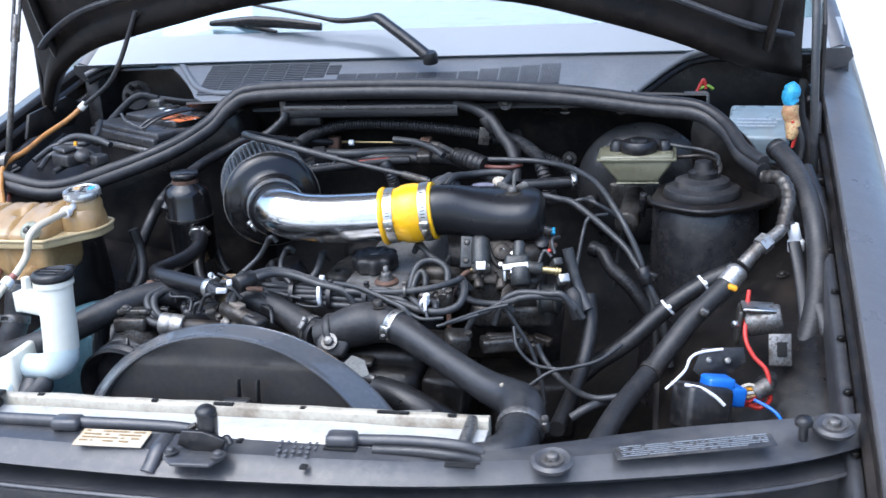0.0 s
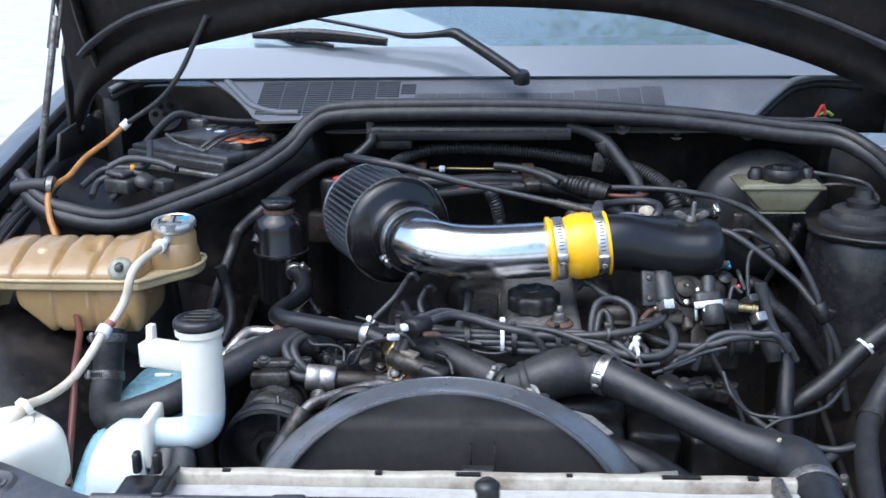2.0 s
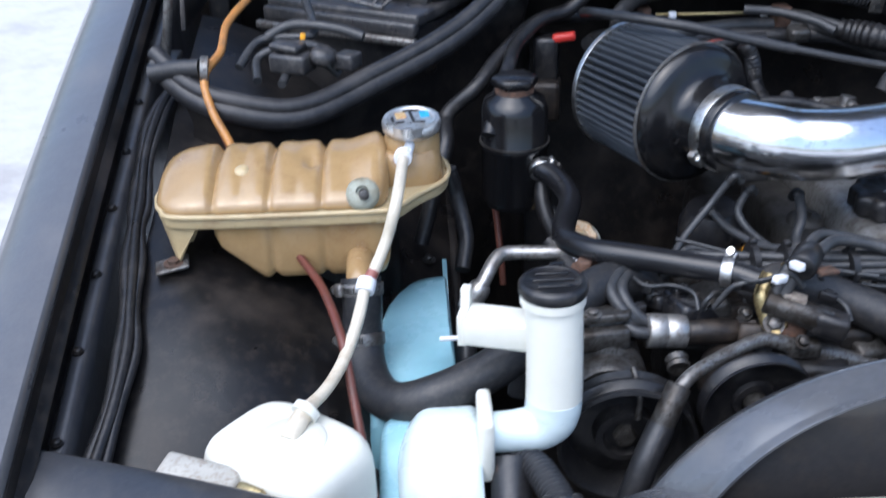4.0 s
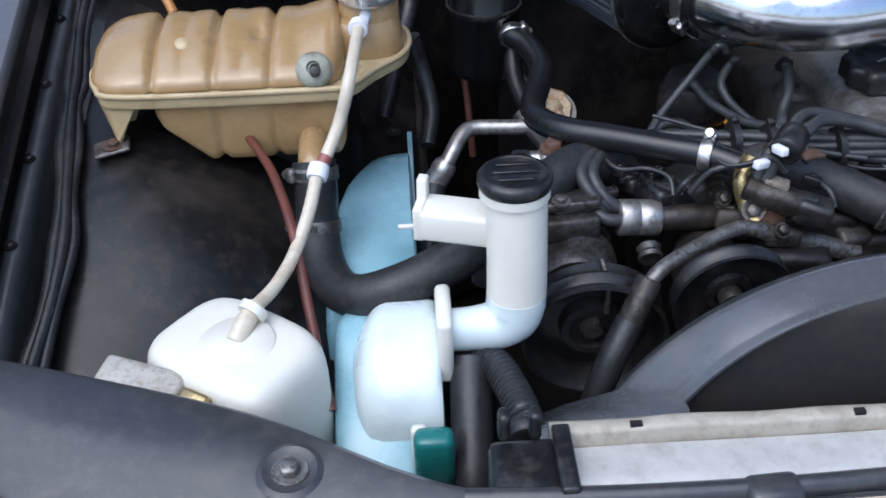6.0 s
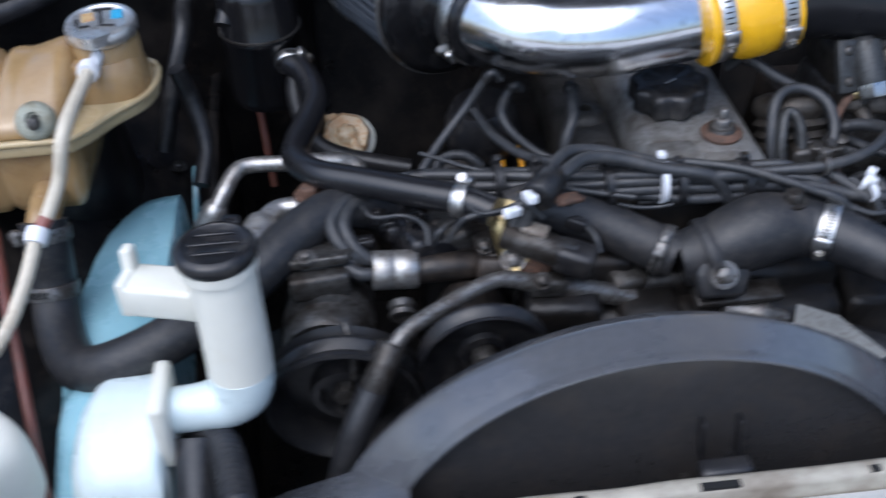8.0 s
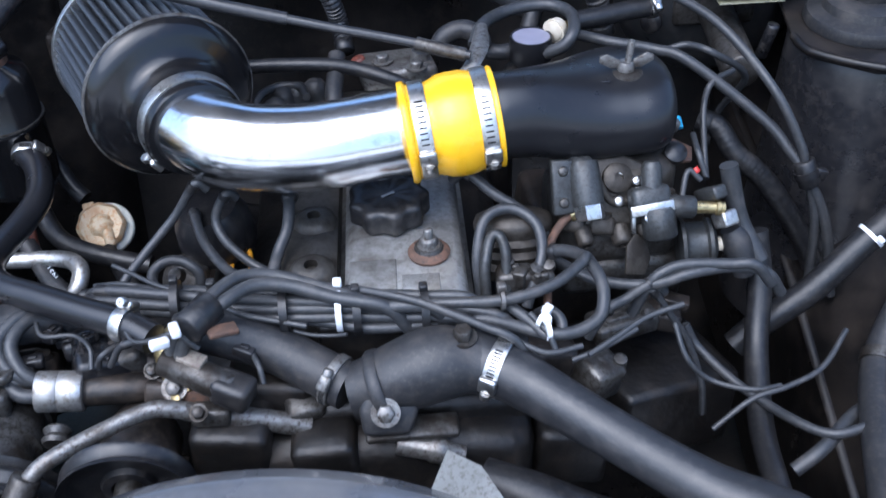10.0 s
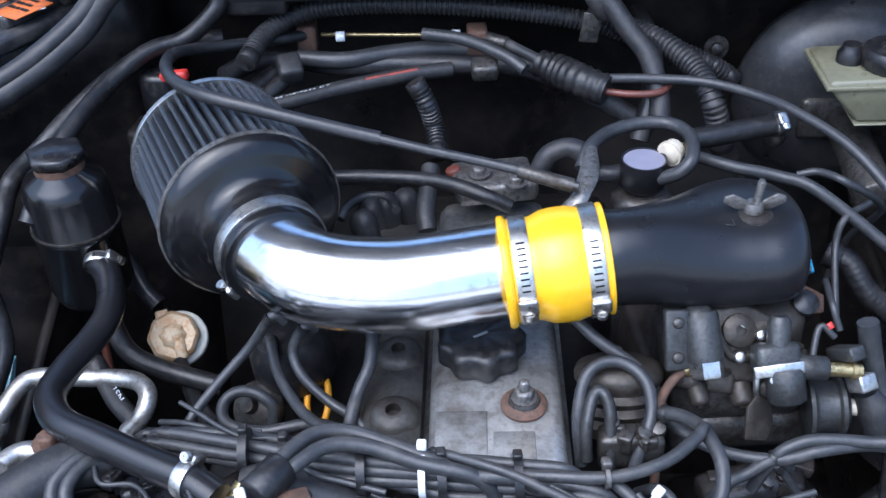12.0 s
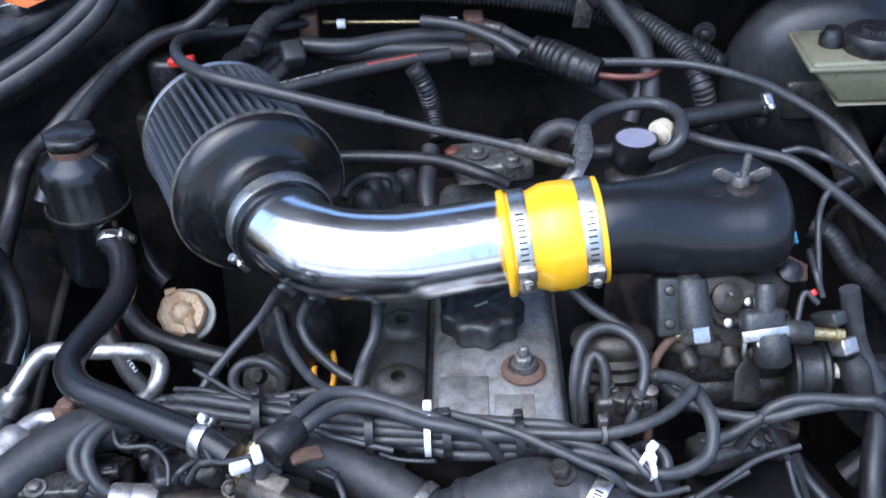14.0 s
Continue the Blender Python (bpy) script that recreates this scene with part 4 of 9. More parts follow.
part("inner_panel", loft(rows, closed=False), "under", hood, "dark inner pressing of the bonnet", angle=50)
rows = [hood_row(o, r) for o, r in ((0.0, 0.012), (0.0, 0.03), (0.3, 0.05), (0.6, 0.055), (0.95, 0.02), (0.95, 0.0))]
part("outer_skin", loft(rows, closed=False), "paint", hood, "dark grey painted outer skin", angle=50)
for side, xs in ((-1, (-0.67, -0.69, -0.70, -0.71)), (1, (0.56, 0.575, 0.585, 0.59))):
    pts = [(x, 1.752 - 0.24 * h, 1.03 + 0.97 * h) for x, h in zip(xs, (0.0, 0.1, 0.3, 0.6))]
    part("rib", tube(pts, 0.012, 8, 5, squash=0.6), "under", hood, "pressed stiffening rib")
# lighter colour than the inner panel stands in for the rib's highlight
rib = [tuple(p + up * 0.075 - np.array([0, 0.005, 0.004])) for p in edge[4:-1]]
part("rib", tube(rib, 0.010, 10, 1, squash=0.6), "panel", hood, "rounded stiffening rib, its highlight put into a lighter paint")
for side, x in ((-1, -0.745), (1, 0.645)):
    st = thing("gas_strut", (x, 1.7, 0.87), "slim metal bonnet stay standing upright on the wing", "gas strut", "bonnet struts")
    foot = V(-0.757, 1.665, 0.884) if side < 0 else V(0.624, 1.62, 0.862)
    head = V(-0.690, 1.725, 1.28) if side < 0 else V(0.610, 1.66, 1.36)
    mid = foot.lerp(head, 0.52)
    if side < 0:
        part("stay_rod", rod(foot, foot.lerp(head, 0.62), 0.0055), "castalu", st, "thin grey metal stay")
        for dx in (-0.006, 0.006):
            part("slotted_plate", rod(foot.lerp(head, 0.5) + V(dx, 0, 0), foot.lerp(head, 0.86) + V(dx, 0, 0), 0.0032, 8), "castalu", st, "side of the slotted upper stay")
        part("slot_end", box(tuple(foot.lerp(head, 0.86)), (0.017, 0.007, 0.012), (0, -10, 0), bevel=0.002), "castalu", st)
        part("upper_rod", rod(foot.lerp(head, 0.86), head, 0.005), "castalu", st)
    else:
        part("tube", rod(foot, mid, 0.006), "wire", st)
        part("rod", rod(mid, head, 0.0045), "wire", st)
    part("foot_bracket", box((foot.x, foot.y, foot.z - 0.006), (0.03, 0.06, 0.012), bevel=0.003), "inner", st)
    hx = x + side * -0.005
    hinge = part("hinge", prism([(-0.10, -0.03), (0.06, -0.035), (0.10, 0.0), (0.05, 0.022), (-0.08, 0.012)], -0.003, 0.003, pose(hx, 1.80, 0.935, 90, 0, 90), 0.001), "inner", hood, "black pressed steel hinge")
    part("upper_arm", prism([(-0.03, -0.02), (0.02, -0.02), (0.03, 0.14), (0.0, 0.16), (-0.025, 0.12)], -0.003, 0.003, pose(hx + side * 0.012, 1.82, 0.94, 90, 0, 90), 0.001), "inner", hinge)
    hex_bolt((hx - side * 0.004, 1.80, 0.94), (-side, 0, 0), 0.007, 0.005, "inner", hinge)

# ---- front panel, radiator, shroud ----
panel = thing("radiator_support", (-0.06, 0.97, 0.6), "dark grey painted slam panel across the car's nose", "radiator support")
front = [(-0.80, 1.06), (-0.70, 1.0), (-0.56, 0.952), (-0.40, 0.918), (-0.2, 0.903), (-0.03, 0.902), (0.2, 0.92), (0.43, 0.975), (0.56, 1.022), (0.66, 1.08)]
back = [(-0.80, 1.137), (-0.70, 1.108), (-0.56, 1.056), (-0.40, 0.972), (-0.2, 0.958), (-0.03, 0.955), (0.2, 0.957), (0.30, 0.99), (0.43, 1.041), (0.66, 1.095)]
fz = [0.722, 0.718, 0.717, 0.719, 0.720, 0.720, 0.719, 0.716, 0.715, 0.72]
rows = []
for (fx, fy), (bx, by), z in zip(front, back, fz):
    rise = 0.018
    rows.append(np.ravel([(fx, fy + 0.075, z - 0.19), (fx, fy + 0.045, z - 0.05), (fx, fy - 0.003, z - 0.030), (fx, fy + 0.001, z - 0.0265), (fx, fy + 0.034, z - 0.024), (fx, fy + 0.034, z - 0.006), (fx, fy + 0.003, z - 0.0035), (fx, fy, z - 0.001), (fx, fy + 0.005, z + 0.003),
                          (fx + (bx - fx) * 0.25, fy + (by - fy) * 0.3, z + rise * 0.5), (fx + (bx - fx) * 0.4, fy + (by - fy) * 0.42, z + rise), (bx, by - 0.006, z + rise + 0.004), (bx, by, z + rise), (bx, by + 0.001, z - 0.03), (bx, by - 0.004, z - 0.2)]))
rows = smooth_line(rows, 5).reshape(-1, 15, 3)
part("pressing", thick(loft([[tuple(p) for p in r] for r in rows], closed=False), 0.0015), "panel", panel, angle=42)
lip = [(x, y - 0.002, z - 0.0265) for (x, y), z in zip(front, fz)]
part("front_lip", tube(lip, 0.0035, 8, 5, squash=0.8), "panel", panel, "rolled lower front lip")
lip = [(x, y - 0.012, z - 0.125) for (x, y), z in zip(front, fz)]
part("grille_top", tube(lip, 0.014, 8, 5, squash=0.9), "plastic", panel, "black plastic grille edge")

# ---- radiator ----
rad = thing("radiator", (-0.06, 0.99, 0.35), "cream metal radiator top tank behind the slam panel", "radiator")
top = [(0.966, 0.700), (0.966, 0.728), (0.971, 0.7345), (0.985, 0.7365), (1.003, 0.738), (1.007, 0.7365), (1.010, 0.700)]
lip = [(1.008, 0.730), (1.0095, 0.7455), (1.012, 0.748), (1.019, 0.7485), (1.0225, 0.746), (1.024, 0.72)]
rows, back = [], []
for i in range(49):
    x = -0.362 + 0.592 * i / 48
    rows.append([(x, y + 0.0012 * noise.noise(Vector((x * 14, y * 30, 0))), z + 0.0016 * noise.noise(Vector((x * 11, y * 60, 3)))) for y, z in top])
    back.append([(x, y + 0.0015 * noise.noise(Vector((x * 18, 2, 0))), z + 0.0022 * noise.noise(Vector((x * 16, 7, 3)))) for y, z in lip])
part("top_tank", loft(rows), "radiator", rad, "dull white metal tank with dents")
part("rear_lip", loft(back), "radiator_lip", rad, "cream dented rear lip of the tank")
part("core", box((-0.066, 0.99, 0.52), (0.57, 0.04, 0.35)), "core", rad)
for x, w in ((-0.306, 0.008), (-0.16, 0.007), (0.02, 0.006), (0.124, 0.036), (0.19, 0.010), (-0.075, 0.024)):
    part("slot", box((x, 1.0135, 0.7482), (w, 0.0045, 0.0035), bevel=0), "void", rad)
# right-hand tank outlet and left-hand end bracket
part("outlet_neck", tube([(0.208, 0.982, 0.712), (0.232, 0.984, 0.712), (0.250, 0.996, 0.7135), (0.257, 1.022, 0.7145), (0.258, 1.05, 0.717)], [0.024, 0.025, 0.0255, 0.0245, 0.023], 18, 5), "hose", rad, "grey moulded outlet elbow")
part("outlet_clip", box((0.219, 0.96, 0.735), (0.007, 0.04, 0.006), (0, 0, 4), bevel=0.002), "steel", rad, "bright wire clip at the outlet")
part("outlet_flange", box((0.212, 0.985, 0.722), (0.012, 0.062, 0.058), bevel=0.004), "castalu", rad)
part("end_bracket", join(box((-0.378, 0.985, 0.722), (0.05, 0.05, 0.05), bevel=0.006), box((-0.372, 1.012, 0.757), (0.008, 0.012, 0.022), bevel=0.003), box((-0.392, 1.012, 0.757), (0.008, 0.012, 0.022), bevel=0.003),
                         box((-0.356, 0.985, 0.752), (0.012, 0.055, 0.006), bevel=0.002)), "plastic", rad, "black plastic radiator end bracket")
tubes = thing("cooler_pipe", (-0.05, 0.955, 0.73), "black rubber-covered pipe clipped along the radiator front", "pipe")
part("pipe", tube([(-0.42, 0.966, 0.742), (-0.32, 0.958, 0.746), (-0.22, 0.957, 0.747), (-0.12, 0.963, 0.744), (-0.08, 0.967, 0.738)], 0.0068, 10, 5), "panel", tubes)
part("pipe", tube([(0.10, 0.957, 0.744), (0.16, 0.955, 0.747), (0.21, 0.953, 0.746), (0.232, 0.957, 0.738)], 0.0066, 10, 5), "panel", tubes)
part("pipe", tube([(0.12, 0.944, 0.741), (0.17, 0.943, 0.7425), (0.205, 0.94, 0.742), (0.232, 0.944, 0.736)], 0.0055, 10, 5), "hose", tubes)
for x, y in ((-0.235, 0.953), (0.085, 0.951)):
    part("clip", box((x, y, 0.748), (0.034, 0.022, 0.014), (0, 0, 3), bevel=0.005), "panel", tubes, "grey plastic pipe clip")

# ---- things on the slam panel ----
lat = thing("bonnet_latch", (-0.065, 0.925, 0.74), "black bonnet latch mechanism on a pressed plate", "latch")
part("plate", prism([(-0.034, -0.02), (-0.02, -0.032), (0.022, -0.03), (0.03, -0.012), (0.024, 0.02), (-0.022, 0.022)], 0, 0.004, pose(-0.062, 0.922, 0.7385), 0.0015), "panel", lat)
part("jaw", box((-0.056, 0.932, 0.762), (0.02, 0.018, 0.04), (0, 4, 0), bevel=0.005), "plastic", lat)
part("jaw_cap", lathe([(0, 0), (0.011, 0), (0.0115, 0.004), (0.008, 0.008), (0, 0.009)], (-0.056, 0.932, 0.779), (0, -0.1, 1), 14), "plastic", lat)
part("side_arm", prism([(-0.028, -0.01), (0.0, -0.014), (0.022, -0.006), (0.026, 0.008), (0.0, 0.012), (-0.024, 0.008)], -0.003, 0.003, pose(-0.058, 0.921, 0.753, 90, 10, 0), 0.0015), "plastic", lat)
part("lever", tube([(-0.040, 0.926, 0.75), (-0.032, 0.924, 0.757), (-0.026, 0.92, 0.752)], 0.0035, 8, 4), "plastic", lat)
part("spring", tube([(-0.083, 0.93, 0.746), (-0.08, 0.932, 0.757), (-0.07, 0.935, 0.764)], 0.0035, 8, 4), "castdark", lat)
for dx, dy in ((-0.028, -0.012), (0.026, -0.014)):
    hex_bolt((-0.062 + dx, 0.922 + dy, 0.7443), (0, 0, 1), 0.005, 0.004, "panel", lat)
st = thing("data_plate", (-0.19, 0.93, 0.72), "worn silver identification sticker with stained print", "sticker")
part("foil", box((-0.170, 0.932, 0.7435), (0.08, 0.03, 0.0014), (6, 0, 1.5), bevel=0.0005), "sticker", st)
bars("printing", (-0.205, 0.942, 0.7458), (1, 0.02, 0), (0, 1, 0.1), 0.068, 4, "sticker_print", st, 5, 0.002, 0.006)
prt = thing("stamped_code", (0.04, 0.94, 0.738), "faded code printed on the slam panel", "marking")
dash = random.Random(8)
for k in range(4):
    for c in range(6):
        if dash.random() < 0.75:
            part("character", box((0.019 + 0.0078 * c + 0.001 * k, 0.947 - 0.008 * k, 0.7430 - 0.0009 * k), (dash.uniform(0.002, 0.0042), 0.0055, 0.0006), (3, 0, 4), bevel=0), "slot", prt)
lab = thing("warning_label", (0.45, 0.99, 0.732), "long black warning label with small pale print", "label")
part("backing", box((0.445, 0.992, 0.7385), (0.165, 0.020, 0.0014), (8, 0, 17), bevel=0.0005), "battery", lab)
bars("printing", (0.370, 0.978, 0.7407), (0.956, 0.292, 0.0), (-0.29, 0.95, 0.14), 0.15, 6, "brightink", lab, 11, 0.0011, 0.0030)
for x, y, z in ((0.305, 0.949, 0.738), (0.585, 1.045, 0.742), (-0.53, 1.0, 0.737)):
    bf = thing("buffer_mount", (x, y, z), "round bonnet buffer seat with a corroded bolt", "buffer mount", "bonnet buffers")
    part("dish", lathe([(0, -0.004), (0.020, -0.004), (0.022, 0.001), (0.018, 0.0035), (0.013, 0.0012), (0, 0.0005)], (x, y, z), (0, -0.12, 1), 24), "panel", bf)
    hex_bolt((x, y, z + 0.001), (0, -0.12, 1), 0.007, 0.006, "castalu", bf, 1.7)
pin = thing("bonnet_buffer", (0.55, 1.035, 0.735), "small black rubber bonnet buffer on a stem", "buffer")
part("stem", rod((0.553, 1.03, 0.732), (0.553, 1.03, 0.752), 0.005), "rubber", pin)
part("head", lathe([(0, 0), (0.009, 0), (0.0095, 0.004), (0.007, 0.008), (0, 0.009)], (0.553, 1.03, 0.75), (0, 0, 1), 16), "rubber", pin)
for x, y, w in ((0.085, 0.943, 0.036), (0.215, 0.928, 0.032), (-0.028, 0.946, 0.007), (0.054, 0.914, 0.008), (-0.11, 0.948, 0.009)):
    part("hole", box((x, y, 0.7415 - 0.35 * max(0, 0.935 - y)), (w, 0.009, 0.003), bevel=0.001), "void", panel)
part("seam_rib", tube([(-0.113, 0.945, 0.742), (-0.114, 0.925, 0.739), (-0.116, 0.912, 0.729), (-0.118, 0.903, 0.7225)], 0.0085, 8, 4, squash=0.5), "panel", panel, "raised pressed rib")

# ---- fan shroud ----
shr = thing("fan_shroud", (-0.09, 1.06, 0.6), "black plastic radiator fan shroud with a round arched top", "fan shroud")
rows = []
for k in range(73):
    a = math.radians(2 + 176 * k / 72)
    prof = [(0.228, 1.116, 0.570), (0.2345, 1.100, 0.5755), (0.236, 1.096, 0.5765), (0.2335, 1.091, 0.5785), (0.224, 1.082, 0.5875), (0.213, 1.0735, 0.598), (0.2025, 1.0675, 0.6085), (0.1985, 1.0655, 0.6125), (0.1965, 1.0615, 0.6155), (0.194, 1.0585, 0.6175), (0.1905, 1.0585, 0.6195), (0.1875, 1.0625, 0.6205), (0.186, 1.0675, 0.621)]
    rows.append([(-0.0965 - r * math.cos(a), y, cz + r * math.sin(a)) for r, y, cz in prof])
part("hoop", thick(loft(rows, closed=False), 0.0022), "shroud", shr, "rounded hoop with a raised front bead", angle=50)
face = [(-0.0965 - 0.1866 * math.cos(math.radians(3 + 174 * k / 40)), 0.621 + 0.1866 * math.sin(math.radians(3 + 174 * k / 40))) for k in range(41)]
part("front_plate", prism(face, 0, 0.004, Matrix(((1, 0, 0, 0), (0, 0, 1, 1.0665), (0, 1, 0, 0), (0, 0, 0, 1)))), "shroud_front", shr, "flat shroud front with a brown reflection in its colour")
part("side_wing", thick(loft([[(x, 1.024, 0.712), (x, 1.05, 0.714 - 0.02 * s), (x, 1.09, 0.70 - 0.03 * s), (x, 1.10, 0.64)] for x, s in ((0.10, 0), (0.15, 0.2), (0.2, 0.6), (0.235, 1))], closed=False), 0.002), "shroud", shr)
part("side_wing", thick(loft([[(x, 1.024, 0.72), (x, 1.05, 0.722 - 0.01 * s), (x, 1.09, 0.71 - 0.03 * s), (x, 1.10, 0.64)] for x, s in ((-0.26, 0), (-0.3, 0.2), (-0.34, 0.6), (-0.365, 1))], closed=False), 0.002), "shroud", shr)
for dx in (-0.012, 0.012):
    part("clip_leg", box((-0.062 + dx, 1.054, 0.744), (0.0026, 0.010, 0.03), (-8, 0, 0), bevel=0.001), "plastic", shr)
part("clip_foot", box((-0.066, 1.030, 0.742), (0.032, 0.014, 0.01), bevel=0.003), "plastic", shr)
fan = thing("cooling_fan", (-0.09, 1.12, 0.6), "pale grey fan blades showing beside the shroud", "fan")
part("hub", lathe([(0, 0), (0.05, 0), (0.05, 0.03), (0.02, 0.05), (0, 0.05)], (-0.09, 1.10, 0.6), (0, 1, 0), 24), "castdark", fan)
for quad in (((0.030, 1.168, 0.744), (0.052, 1.150, 0.746), (0.070, 1.106, 0.748), (0.056, 1.102, 0.744), (0.006, 1.120, 0.728)), ((0.098, 1.118, 0.696), (0.140, 1.121, 0.698), (0.141, 1.092, 0.690), (0.132, 1.080, 0.682), (0.096, 1.082, 0.676))):
    m2 = sum((V(*q) for q in quad), V(0, 0, 0)) / 5
    blade_bm = from_lists(list(quad) + [tuple(m2 + V(0, 0, 0.002))], [(i, (i + 1) % 5, 5) for i in range(5)])
    part("blade", thick(blade_bm, 0.0016), "blade", fan, "bare pale metal fan blade")


# ---- coolant hose to the radiator ----
th = thing("radiator_hose", (0.16, 1.15, 0.74), "thick dusty black upper radiator hose with a bend", "hose")
hp = [(0.052, 1.244, 0.759), (0.087, 1.220, 0.755), (0.128, 1.188, 0.746), (0.168, 1.157, 0.737), (0.206, 1.129, 0.729), (0.236, 1.109, 0.726), (0.253, 1.091, 0.725), (0.258, 1.069, 0.720), (0.258, 1.048, 0.7165), (0.258, 1.036, 0.7145)]
part("hose_body", tube(hp, [0.0225, 0.0205, 0.0185, 0.018, 0.0195, 0.0225, 0.0255, 0.0258, 0.025, 0.025], 20, 7), "hose", th)
band_clamp(th, (0.0735, 1.2318, 0.7573), (0.06, -0.034, -0.006), 0.0217, 0.012, (-0.2, -1, 0.1))
band_clamp(th, (0.258, 1.052, 0.7172), (0, -1, -0.19), 0.0257, 0.011, (1, 0, 0.2), "castalu")
part("moulding_nib", lathe([(0, 0), (0.0022, 0), (0.0015, 0.003), (0, 0.003)], (0.232, 1.088, 0.7505), (0.3, -0.3, 1), 8), "sticker", th)

# ---- coolant expansion tank ----
tank = thing("expansion_tank", (-0.6, 1.38, 0.80), "amber aged plastic coolant tank with ribbed lobes and chrome cap", "coolant tank")
def tank_upper(x0, x1, grooves):
    """The lobed upper half: a sloping front, a crease, a crowned top, pinched at each groove."""
    rows, n = [], 88
    for i in range(n + 1):
        x = x0 + (x1 - x0) * i / n
        pinch = sum(math.exp(-((x - g) / 0.0034) ** 2) for g in grooves)
        swell = 0.0016 * math.sin(math.pi * min(1, min(abs(x - g) for g in grooves) / 0.026))
        e = min((x - x0) / 0.036, (x1 - x) / 0.016, 1.0)
        end = math.sqrt(max(0.0, 1 - (1 - e) ** 2))
        rise = 0.013 * max(0.0, (x + 0.54) / 0.045) if x > -0.54 else 0.0
        row = []
        for y, h in ((1.352, 0.0), (1.3525, 0.005), (1.356, 0.0095), (1.366, 0.0142), (1.378, 0.019), (1.392, 0.0244), (1.403, 0.0278), (1.41, 0.0292), (1.418, 0.030), (1.434, 0.0312), (1.446, 0.0306), (1.455, 0.028), (1.460, 0.022), (1.4625, 0.012), (1.463, 0.0)):
            c = 1.408 + 0.010 * (1 - end)
            yy = c + (y - c) * (0.35 + 0.65 * end) * (1 - 0.05 * pinch)
            hh = (h * (0.25 + 0.75 * end)) * (1 - 0.20 * pinch) + swell * (h / 0.03) + rise * (h / 0.03)
            hh -= 0.011 * math.exp(-((x + 0.5715) / 0.0085) ** 2 - ((y - 1.408) / 0.010) ** 2)
            row.append((x, yy, 0.8275 + max(0.0, hh)))
        rows.append(row)
    return loft(rows)


def tank_lower(x0, x1, grooves):
    """The smaller lower half with its keel cut away towards the wing."""
    rows, n = [], 60
    for i in range(n + 1):
        x = x0 + (x1 - x0) * i / n
        pinch = sum(math.exp(-((x - g) / 0.0036) ** 2) for g in grooves)
        depth = 0.060 * min(1.0, 0.28 + 0.72 * (x - x0) / 0.046) * (1 - 0.06 * pinch)
        e = min((x - x0) / 0.010, (x1 - x) / 0.012, 1.0)
        end = 0.4 + 0.6 * math.sqrt(max(0.0, 1 - (1 - e) ** 2))
        row = []
        for s_, t in ((-1, 0), (-0.995, 0.4), (-0.985, 0.82), (-0.95, 0.94), (-0.86, 1.0), (-0.5, 1.0), (0.5, 1.0), (0.8, 0.98), (0.95, 0.85), (1, 0.4), (1, 0)):
            row.append((x, 1.4035 + s_ * (0.0525 - 0.003 * pinch) * (0.6 + 0.4 * end), 0.8155 - depth * t * end))
        rows.append(row)
    return loft(rows)


creases = (-0.662, -0.6095, -0.5605)
part("body", tank_upper(-0.7205, -0.497, creases), "amber", tank, "translucent amber plastic moulding", angle=55)
part("lower_body", tank_lower(-0.666, -0.497, creases), "amber", tank, "deeper lower half of the tank", angle=55)
part("neck_shoulder", loft([[(-0.480 + a * k, 1.432 + b * k, z) for a, b in ring_section(0.036, 0.034, 2.6, 28)] for z, k in ((0.826, 1.0), (0.84, 0.97), (0.851, 0.90), (0.857, 0.80))]), "amber", tank, "moulded shoulder below the filler neck")
flange = [(-0.721, 1.395), (-0.712, 1.366), (-0.684, 1.347), (-0.52, 1.344), (-0.492, 1.350), (-0.470, 1.378), (-0.446, 1.405), (-0.4395, 1.436), (-0.452, 1.466), (-0.512, 1.475), (-0.69, 1.468), (-0.718, 1.435)]
fl = smooth_line([(*p, 0) for p in flange + flange[:1]], 4)[:-1]
part("seam_flange", prism([(p[0], p[1]) for p in fl], 0.8145, 0.8262, None, 0.0028, 3), "amber_pale", tank, "paler moulded seam round the tank")
part("flange_bead", tube([(p[0], p[1], 0.8275) for p in fl] + [(fl[0][0], fl[0][1], 0.8275)], 0.0028, 8, 1), "amber_pale", tank, "rolled upper edge of the seam")
part("side_lug", thick(loft([[(x, y, z) for x, y in ((-0.676 - 0.5 * (0.815 - z), 1.40), (-0.712 + 0.25 * (0.815 - z), 1.395), (-0.713 + 0.2 * (0.815 - z), 1.368), (-0.700, 1.354), (-0.678 - 0.62 * (0.815 - z), 1.351))] for z in (0.8155, 0.80, 0.788, 0.778)], closed=False), 0.003), "amber_pale", tank, "hollow pale lower lug of the tank")
part("mount_foot", box((-0.706, 1.352, 0.777), (0.032, 0.026, 0.004), (0, -8, 12), bevel=0.002), "castalu", tank, "corroded metal mounting foot")
hex_bolt((-0.704, 1.350, 0.779), (0, 0, 1), 0.006, 0.004, "rust", tank)
part("filler_neck", lathe([(0, 0), (0.0275, 0), (0.0272, 0.036), (0.025, 0.042), (0, 0.042)], (-0.474, 1.434, 0.830), (0, 0, 1), 28), "amber", tank)
part("sight_boss", lathe([(0, 0), (0.0155, 0), (0.0155, 0.006), (0.012, 0.010), (0.006, 0.011), (0.005, 0.008), (0, 0.008)], (-0.5215, 1.357, 0.8385), (0, -0.8, 0.75), 20), "pin_boss", tank, "dull pale level sensor boss")
part("sensor_pin", rod((-0.5205, 1.352, 0.843), (-0.5195, 1.340, 0.846), 0.0048), "castdark", tank)
